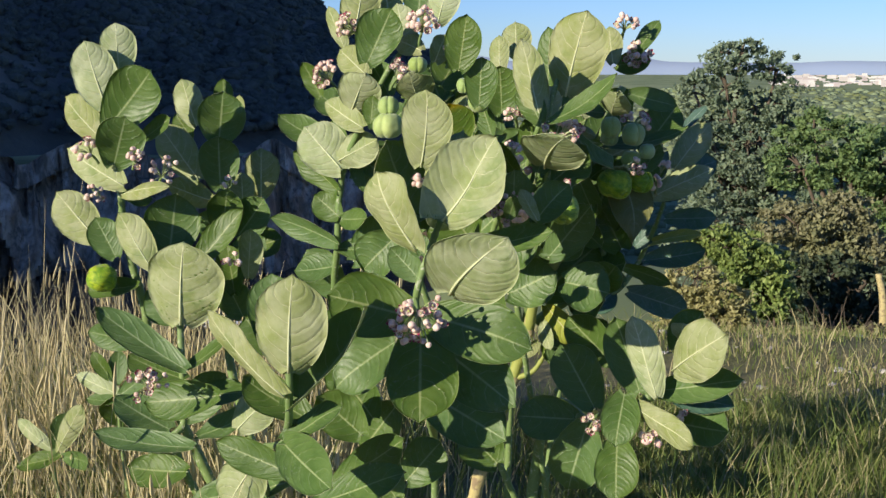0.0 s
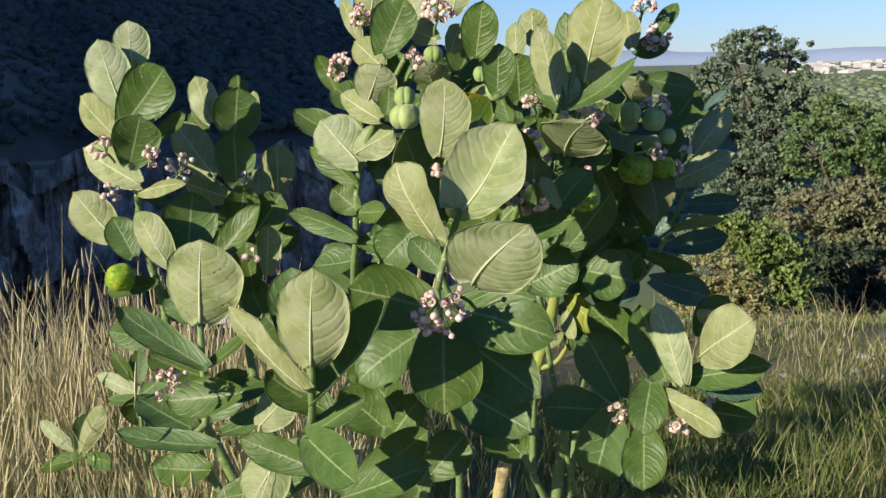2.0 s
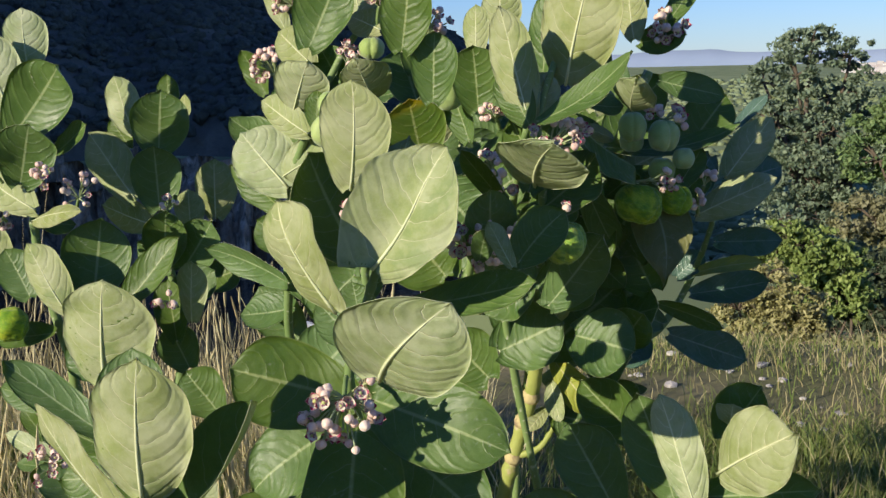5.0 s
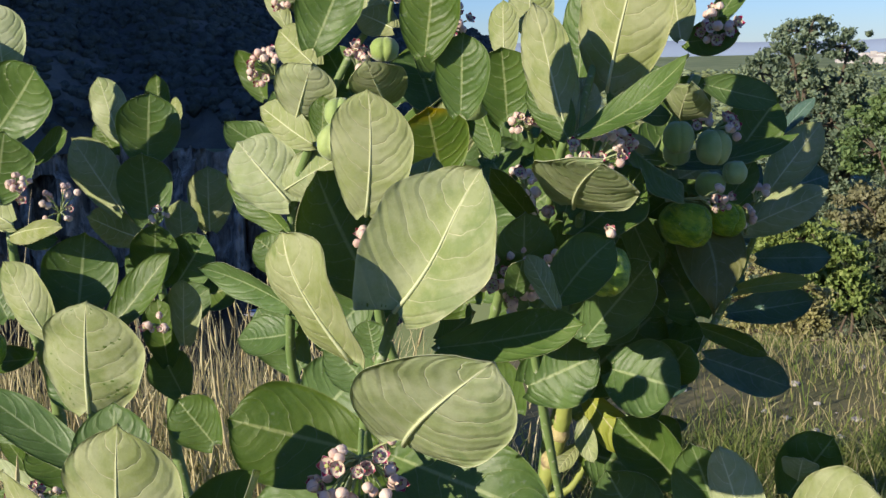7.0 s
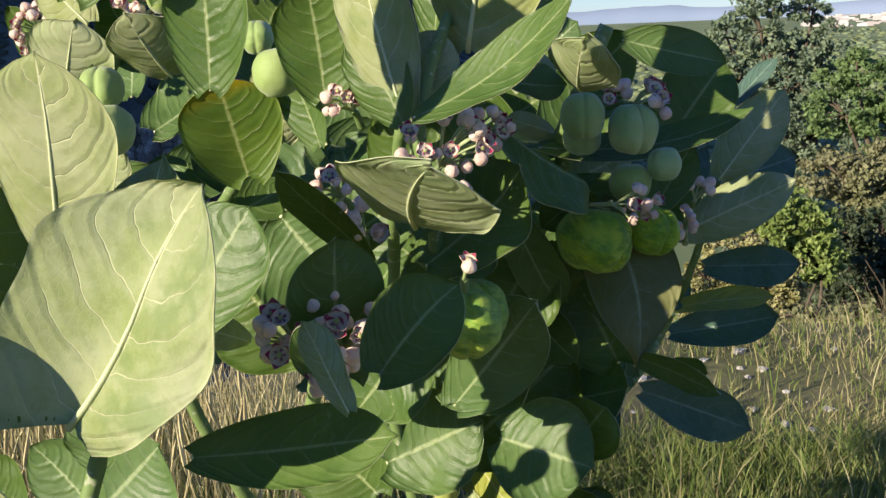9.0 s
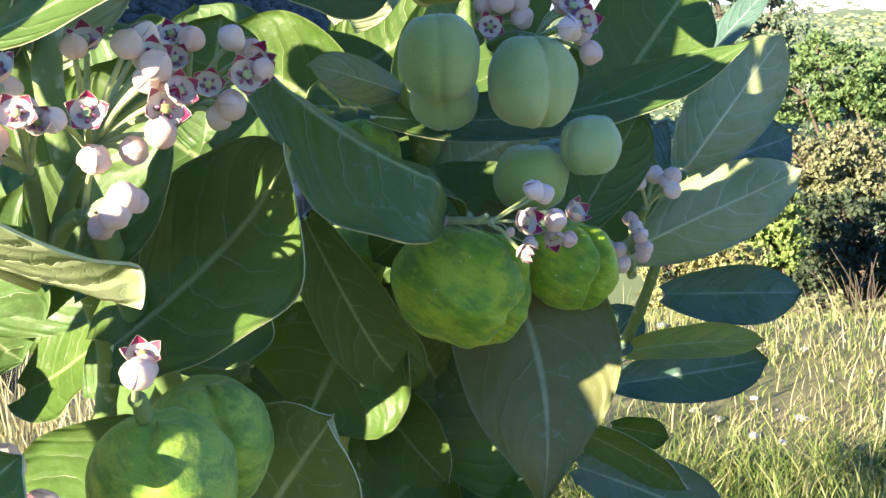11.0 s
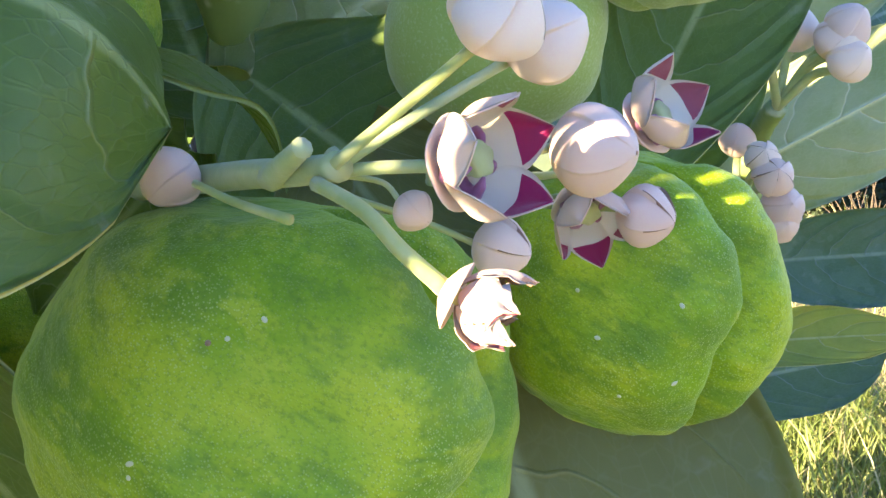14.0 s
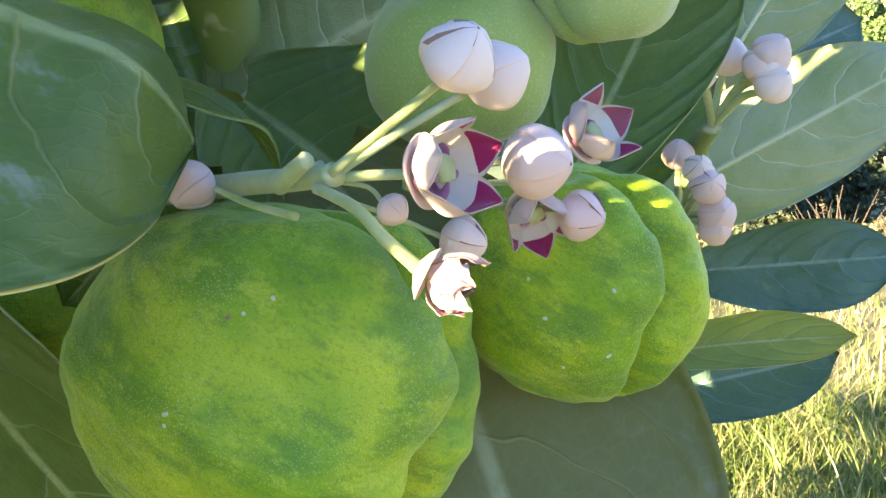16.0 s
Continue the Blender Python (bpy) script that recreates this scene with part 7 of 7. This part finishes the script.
leaf(shrub, (0.2718, 2.3309, 1.3938), (0.2086, 2.3091, 1.3703), (-0.59, -0.73, 0.53), 0.104, -0.05, 0.2, seed=656)
leaf(shrub, (0.3264, 2.1939, 1.2029), (0.3807, 2.2216, 1.2354), (-0.10, -0.95, 0.42), 0.096, -0.05, 0.2, seed=657)
leaf(shrub, (0.4493, 2.2351, 1.3492), (0.5022, 2.2766, 1.4238), (0.08, -0.65, 0.17), 0.076, -0.05, 0.2, seed=658)
leaf(shrub, (0.3787, 2.1995, 1.2334), (0.4746, 2.2240, 1.2257), (-0.79, -0.88, 0.42), 0.092, -0.05, 0.2, seed=659)
leaf(shrub, (0.3365, 2.1994, 1.1669), (0.4321, 2.1846, 1.2602), (-0.77, -0.30, 0.72), 0.091, -0.05, 0.2, seed=660)
leaf(shrub, (0.3770, 2.3213, 1.3593), (0.4739, 2.3398, 1.3985), (-0.50, -0.49, 0.60), 0.078, -0.05, 0.2, seed=661)
leaf(shrub, (0.4299, 2.2471, 1.1706), (0.3761, 2.2199, 1.2079), (-0.43, -0.38, 0.26), 0.100, -0.05, 0.2, seed=662)
leaf(shrub, (0.3989, 2.3362, 1.3441), (0.5001, 2.3464, 1.3928), (-0.12, -0.72, 0.15), 0.081, -0.05, 0.2, seed=663)
leaf(shrub, (0.2226, 2.3322, 1.2156), (0.3407, 2.3243, 1.3076), (-0.69, -0.76, 0.26), 0.098, -0.05, 0.2, seed=665)
leaf(shrub, (0.4200, 2.1798, 1.0631), (0.4819, 2.1431, 1.0556), (-0.74, -0.81, 0.31), 0.099, -0.05, 0.2, seed=668)
leaf(shrub, (0.4327, 2.3037, 1.3558), (0.5368, 2.2823, 1.4582), (0.17, -0.93, 0.32), 0.082, -0.05, 0.2, seed=669)
leaf(shrub, (0.4013, 2.2536, 1.1061), (0.4510, 2.2177, 1.0977), (-0.52, -0.68, 0.53), 0.092, -0.05, 0.2, seed=670)
leaf(shrub, (0.3520, 2.2017, 1.1310), (0.3126, 2.2355, 1.1633), (-0.61, -0.50, 0.56), 0.079, -0.05, 0.2, seed=671)
leaf(shrub, (0.4076, 2.2274, 1.1512), (0.3209, 2.1975, 1.2440), (-0.07, -0.85, 0.48), 0.085, -0.05, 0.2, seed=672)
leaf(shrub, (0.2257, 2.2639, 1.1618), (0.2878, 2.2337, 1.2334), (-0.29, -0.93, 0.60), 0.084, -0.05, 0.2, seed=673)
leaf(shrub, (0.3801, 2.1821, 0.9549), (0.4518, 2.1650, 0.9410), (-0.64, -0.93, 0.68), 0.105, -0.05, 0.2, seed=674)
leaf(shrub, (0.4148, 2.2372, 1.3498), (0.3294, 2.2358, 1.3988), (-0.44, -0.81, 0.32), 0.087, -0.05, 0.2, seed=675)
leaf(shrub, (0.2747, 2.2741, 1.3408), (0.2021, 2.2591, 1.3863), (-0.78, -0.66, 0.71), 0.095, -0.05, 0.2, seed=676)
leaf(shrub, (0.4525, 2.2983, 1.0728), (0.5132, 2.3320, 1.1276), (-0.57, -0.77, 0.62), 0.085, -0.05, 0.2, seed=677)
leaf(shrub, (0.4003, 2.2627, 1.3680), (0.4865, 2.2690, 1.4288), (-0.13, -0.93, 0.19), 0.081, -0.05, 0.2, seed=678)
leaf(shrub, (0.3829, 2.3234, 1.0475), (0.4144, 2.3683, 1.0697), (0.05, -0.30, 0.76), 0.096, -0.05, 0.2, seed=679)
leaf(shrub, (0.3689, 2.1804, 1.3137), (0.2897, 2.2061, 1.3624), (0.16, -0.61, 0.74), 0.104, -0.05, 0.2, seed=680)
leaf(shrub, (0.2455, 2.2303, 1.3498), (0.2581, 2.1786, 1.3357), (-0.27, -0.35, 0.48), 0.095, -0.05, 0.2, seed=681)
leaf(shrub, (0.4325, 2.1995, 0.9754), (0.4949, 2.1635, 0.9651), (0.03, -0.80, 0.19), 0.084, -0.05, 0.2, seed=682)
leaf(shrub, (0.2308, 2.2390, 1.3008), (0.1172, 2.2538, 1.2632), (-0.63, -0.90, 0.50), 0.081, -0.05, 0.2, seed=683)
leaf(shrub, (0.4202, 2.3189, 1.2114), (0.4827, 2.2785, 1.3111), (-0.65, -0.73, 0.77), 0.087, -0.05, 0.2, seed=684)
leaf(shrub, (0.4649, 2.2290, 0.9563), (0.4915, 2.2631, 0.9852), (-0.49, -0.40, 0.24), 0.075, -0.05, 0.2, seed=686)
leaf(shrub, (0.3594, 2.1910, 1.0897), (0.3728, 2.2286, 1.1332), (0.14, -0.74, 0.55), 0.085, -0.05, 0.2, seed=687)
# fruits
large_fruit = fruit(shrub, (0.4852, 2.0520, 1.2918), (0.0304, 0.0304, 0.0264), (0.90, -0.44, -0.1), (0.22, 0.1, 1), 0.34, 1, FRUIT, lump=0.042, res=(170, 110), label="swollen green milkweed fruit with one deep seam", sway=0.16, pucker=0.028, swell=0.13)
second_fruit = fruit(shrub, (0.5352, 2.0790, 1.2938), (0.0212, 0.0212, 0.0205), (0.66, -0.75, 0), (0.12, 0.0, 1), 0.24, 2, FRUIT, lump=0.045, res=(110, 76), sway=0.10, pucker=0.02, swell=0.13)
fruit(shrub, (0.5187, 2.1010, 1.3320), (0.0182, 0.0182, 0.0163), (0.3, 1, 0), (0, 0, 1), 0.1, 3, FRUIT_GREY, lump=0.03)
fruit(shrub, (0.5478, 2.1000, 1.3471), (0.0143, 0.0143, 0.0146), (-0.9, -0.5, 0), (0, 0, 1), 0.08, 4, FRUIT_GREY)
fruit(shrub, (0.4784, 2.0750, 1.3922), (0.0187, 0.0187, 0.0200), (0.08, -1, 0), (0, 0, 1), 0.07, 5, FRUIT_GREY)
fruit(shrub, (0.4782, 2.1000, 1.3715), (0.0165, 0.0165, 0.0152), (0.05, -1, 0), (0, 0, 1), 0.07, 6, FRUIT_GREY)
fruit(shrub, (0.5200, 2.0850, 1.3791), (0.0205, 0.0205, 0.0217), (0.55, -1, 0), (0, 0, 1), 0.17, 7, FRUIT_GREY)
fruit(shrub, (0.3912, 1.9100, 1.2616), (0.0246, 0.0246, 0.0251), (0.1, -1, 0), (0, 0, 1), 0.06, 8, FRUIT, lump=0.03, square=2.15)
fruit(shrub, (0.2418, 2.0000, 1.4398), (0.0191, 0.0191, 0.0191), (0.4, 1, 0), (0, 0, 1), 0.06, 9, FRUIT_GREY)
fruit(shrub, (0.0741, 2.0600, 1.4299), (0.0196, 0.0196, 0.0185), (0.1, -1, 0), (0, 0, 1), 0.08, 10, FRUIT_GREY)
fruit(shrub, (0.0751, 2.0500, 1.3946), (0.0277, 0.0277, 0.0236), (-0.3, -1, 0), (0, 0, 1), 0.05, 11, FRUIT_GREY)
fruit(shrub, (0.1243, 2.1000, 1.5041), (0.0177, 0.0177, 0.0156), (0.1, -1, 0), (0, 0, 1), 0.05, 12, FRUIT_GREY)
fruit(shrub, (0.2121, 2.0600, 1.4668), (0.0133, 0.0133, 0.0143), (0.1, -1, 0), (0, 0, 1), 0.05, 13, FRUIT_GREY)
fruit(shrub, (-0.6060, 2.3800, 1.0391), (0.0325, 0.0325, 0.0312), (0.9, 0.4, 0), (0, 0, 1), 0.05, 14, FRUIT, lump=0.05)
fruit(shrub, (0.5021, 2.2000, 1.2323), (0.0188, 0.0188, 0.0272), (0.4, 1, 0), (0, 0, 1), 0.05, 15, FRUIT)
fruit(shrub, (0.4314, 2.1400, 1.3411), (0.0205, 0.0205, 0.0190), (0.2, -1, 0), (0, 0, 1), 0.10, 16, FRUIT, lump=0.04)
fruit(shrub, (0.4247, 2.1000, 1.2923), (0.0215, 0.0215, 0.0190), (-0.4, -1, 0), (0, 0, 1), 0.10, 17, FRUIT, lump=0.04)
fruit(shrub, (0.3947, 1.9550, 1.2586), (0.0235, 0.0235, 0.0240), (0.5, -1, 0), (0, 0, 1), 0.12, 18, FRUIT, lump=0.04)
specks(large_fruit, ((0.4887, 2.0200, 1.3139), (0.4912, 2.0200, 1.3153), (0.4753, 2.0200, 1.2980), (0.4755, 2.0200, 1.2963)))
specks(large_fruit, ((0.4862, 2.0200, 1.3146),), 0.00036, "scar")
specks(second_fruit, ((0.5265, 2.0600, 1.3001), (0.5401, 2.0600, 1.2968), (0.5364, 2.0600, 1.2878), (0.5323, 2.0600, 1.2865), (0.5289, 2.0600, 1.2930)))
# the flower group on the large fruit
stalk(shrub, ((0.46503, 2.07500, 1.31710), (0.48754, 2.04500, 1.32280), (0.49652, 2.03000, 1.32533), (0.50250, 2.02200, 1.32693)), 0.00198, 0.00136)
stalk(shrub, ((0.49408, 2.03000, 1.32496), (0.49761, 2.02400, 1.32785), (0.49922, 2.02200, 1.32907)), 0.00136, 0.00099)
stalk(shrub, ((0.50198, 2.02200, 1.32715), (0.50918, 2.02134, 1.33199), (0.51668, 2.02067, 1.33711)), 0.00062, 0.00056)
stalk(shrub, ((0.50235, 2.02300, 1.32680), (0.51084, 2.02673, 1.33073), (0.51953, 2.02947, 1.33455)), 0.00062, 0.00056)
stalk(shrub, ((0.49988, 2.02400, 1.32605), (0.50625, 2.02348, 1.32615), (0.51231, 2.02295, 1.32583)), 0.00068, 0.00068)
stalk(shrub, ((0.50010, 2.02200, 1.32549), (0.50531, 2.01514, 1.32389), (0.50841, 2.01328, 1.32045), (0.51187, 2.01341, 1.31650)), 0.00074, 0.00087)
stalk(shrub, ((0.48459, 2.03500, 1.32421), (0.49014, 2.03000, 1.32262), (0.49698, 2.02200, 1.32219)), 0.00043, 0.00056)
stalk(shrub, ((0.50177, 2.02600, 1.32534), (0.50580, 2.02753, 1.32387), (0.50742, 2.02705, 1.32186)), 0.00031, 0.00031)
stalk(shrub, ((0.50202, 2.03000, 1.32209), (0.50866, 2.03445, 1.31788), (0.51418, 2.03490, 1.31464)), 0.00037, 0.00037)
stalk(shrub, ((0.51082, 2.02600, 1.32504), (0.51837, 2.03517, 1.32389), (0.52423, 2.04233, 1.32310)), 0.00056, 0.00056)
stalk(shrub, ((0.51048, 2.03000, 1.32368), (0.52562, 2.04936, 1.31852), (0.53483, 2.05472, 1.32189)), 0.0005, 0.0005)
stalk(shrub, ((0.51042, 2.03000, 1.32308), (0.51952, 2.04458, 1.31661), (0.52666, 2.05116, 1.31540)), 0.0005, 0.0005)
stalk(shrub, ((0.51042, 2.03000, 1.32308), (0.52331, 2.04983, 1.31450), (0.53170, 2.04965, 1.31341)), 0.00043, 0.00043)
bud(shrub, (0.51883, 2.01900, 1.33973), (0.45, -0.35, 0.55), 0.00900, True, 0, 0.0)
bud(shrub, (0.52304, 2.02900, 1.33619), (0.75, -0.1, 0.35), 0.00930, False, 1, 0.7)
flower(shrub, (0.51371, 2.02200, 1.32612), (0.76, -0.52, 0.16), 0.00660, 0.15, 0.75, False)
bud(shrub, (0.50868, 2.02600, 1.32102), (0.6, -0.5, -0.4), 0.00439, False, 2, 1.4)
flower(shrub, (0.51280, 2.01300, 1.31583), (0.84, -0.18, -0.50), 0.00470, 0.15, 0.4, True)
bud(shrub, (0.51687, 2.03400, 1.31404), (0.9, -0.3, -0.2), 0.00690, True, 1, 0.7)
bud(shrub, (0.52796, 2.04000, 1.32284), (0.72, -0.45, -0.05), 0.01050, False, 0, 0.0)
flower(shrub, (0.53595, 2.05400, 1.32269), (0.70, -0.45, 0.50), 0.00600, 0.15, 0.3, False)
flower(shrub, (0.52710, 2.05000, 1.31464), (0.30, -0.80, -0.52), 0.00560, 0.15, 0.8, False)
bud(shrub, (0.53435, 2.04800, 1.31275), (0.8, -0.5, -0.2), 0.00760, True, 0, 0.0)
bud(shrub, (0.47740, 2.05000, 1.32261), (-0.5, -0.6, -0.5), 0.00805, False, 2, 1.4)
# bud clusters on the shoots
umbel(shrub, (0.4794, 2.1300, 1.3800), (0.5068, 2.1000, 1.4102), 0.0122, 5, 1, 0.011, 0.2)
umbel(shrub, (0.5009, 2.1200, 1.3949), (0.5351, 2.0900, 1.3998), 0.0154, 8, 2, 0.011, 0.4)
umbel(shrub, (0.5801, 2.2000, 1.2821), (0.5853, 2.1680, 1.3143), 0.0120, 8, 3, 0.0105, 0.3)
umbel(shrub, (0.5791, 2.2200, 1.2530), (0.5729, 2.1750, 1.2833), 0.0150, 10, 35, 0.0105, 0.25)
umbel(shrub, (0.3463, 1.9400, 1.3408), (0.3613, 1.9000, 1.3837), 0.0194, 11, 4, 0.0098, 0.35)
umbel(shrub, (0.3507, 1.9400, 1.3408), (0.3877, 1.9100, 1.3921), 0.0222, 16, 5, 0.0098, 0.3)
umbel(shrub, (0.3505, 1.9400, 1.3379), (0.3851, 1.9000, 1.3622), 0.0117, 5, 15, 0.0098, 0.2)
umbel(shrub, (0.3908, 1.9000, 1.2884), (0.3902, 1.8900, 1.3028), 0.0092, 3, 6, 0.012, 0.4)
umbel(shrub, (0.3138, 1.9500, 1.3091), (0.3150, 1.9300, 1.3320), 0.0169, 8, 7, 0.013, 0.1)
umbel(shrub, (0.2860, 1.9000, 1.2244), (0.2763, 1.8300, 1.2777), 0.0168, 10, 8, 0.013, 0.1)
umbel(shrub, (0.2860, 1.9000, 1.2244), (0.3176, 1.8300, 1.2726), 0.0191, 10, 9, 0.013, 0.25)
umbel(shrub, (0.1544, 1.7400, 1.1395), (0.1683, 1.6600, 1.1263), 0.0408, 37, 10, 0.012, 0.41)
umbel(shrub, (0.1187, 2.1700, 1.5360), (0.1323, 2.1400, 1.5801), 0.0295, 29, 11, 0.012, 0.41)
umbel(shrub, (0.0664, 2.1500, 1.4566), (0.0937, 2.1200, 1.4927), 0.0221, 17, 12, 0.0112, 0.41)
umbel(shrub, (-0.0582, 2.3100, 1.4474), (-0.0779, 2.2800, 1.4831), 0.0285, 23, 13, 0.012, 0.41)
umbel(shrub, (0.0017, 2.2300, 1.5535), (-0.0178, 2.2000, 1.5786), 0.0229, 15, 14, 0.0112, 0.29)
umbel(shrub, (0.1682, 2.2300, 1.4989), (0.1922, 2.2000, 1.5332), 0.0293, 20, 16, 0.0112, 0.29)
umbel(shrub, (0.5199, 2.1300, 1.5092), (0.5248, 2.1000, 1.5222), 0.0236, 20, 17, 0.0112, 0.41)
umbel(shrub, (0.4982, 2.1300, 1.5502), (0.5031, 2.1000, 1.5756), 0.0194, 12, 18, 0.0103, 0.29)
umbel(shrub, (0.3093, 1.9800, 1.3972), (0.3045, 1.9500, 1.4209), 0.0174, 12, 19, 0.0095, 0.29)
umbel(shrub, (0.3104, 1.9300, 1.3376), (0.3019, 1.9000, 1.3628), 0.0170, 10, 20, 0.0095, 0.29)
umbel(shrub, (0.3690, 2.0000, 1.3618), (0.4019, 1.9700, 1.3913), 0.0224, 15, 21, 0.0103, 0.29)
umbel(shrub, (0.2976, 1.8900, 1.2362), (0.3024, 1.8600, 1.2642), 0.0336, 26, 22, 0.0112, 0.29)
umbel(shrub, (0.3450, 1.8900, 1.2368), (0.3488, 1.8600, 1.2768), 0.0233, 15, 23, 0.0112, 0.17)
umbel(shrub, (-0.6111, 2.4100, 1.2902), (-0.6265, 2.3800, 1.3246), 0.0282, 17, 24, 0.012, 0.17)
umbel(shrub, (-0.5280, 2.3900, 1.2802), (-0.5098, 2.3600, 1.3049), 0.0230, 12, 25, 0.012, 0.17)
umbel(shrub, (-0.4866, 2.4300, 1.2391), (-0.4624, 2.4000, 1.2735), 0.0333, 15, 26, 0.0112, 0.05)
umbel(shrub, (-0.4490, 2.2300, 0.8326), (-0.4477, 2.2000, 0.8476), 0.0397, 23, 27, 0.0129, 0.41)
umbel(shrub, (-0.3019, 2.4100, 1.0670), (-0.3098, 2.3800, 1.0873), 0.0210, 12, 28, 0.0112, 0.29)
umbel(shrub, (-0.6226, 2.4300, 1.2191), (-0.6233, 2.4000, 1.2263), 0.0236, 10, 29, 0.0112, 0.17)
umbel(shrub, (0.4518, 1.8300, 0.9281), (0.4389, 1.8000, 0.9250), 0.0158, 12, 30, 0.0103, 0.6)
umbel(shrub, (0.5426, 1.8100, 0.9271), (0.5352, 1.7800, 0.9111), 0.0174, 10, 31, 0.0112, 0.17)
umbel(shrub, (0.5846, 1.8800, 0.9051), (0.5828, 1.8500, 0.9248), 0.0123, 8, 32, 0.0103, 0.17)
umbel(shrub, (-0.3673, 2.5500, 1.2075), (-0.3529, 2.5200, 1.2371), 0.0168, 8, 33, 0.0103, 0.17)
umbel(shrub, (0.1573, 1.8100, 1.3105), (0.1539, 1.7800, 1.3182), 0.0116, 9, 34, 0.0103, 0.29)

# each plant's own origin is where it leaves the ground
for plant, foot in ((shrub, (0.2, 2.36, 0.0)), (young_shrub, (-0.65, 2.58, 0.0))):
    plant.location = foot
    for child in plant.children:
        child.matrix_parent_inverse = Matrix.Translation(-Vector(foot))
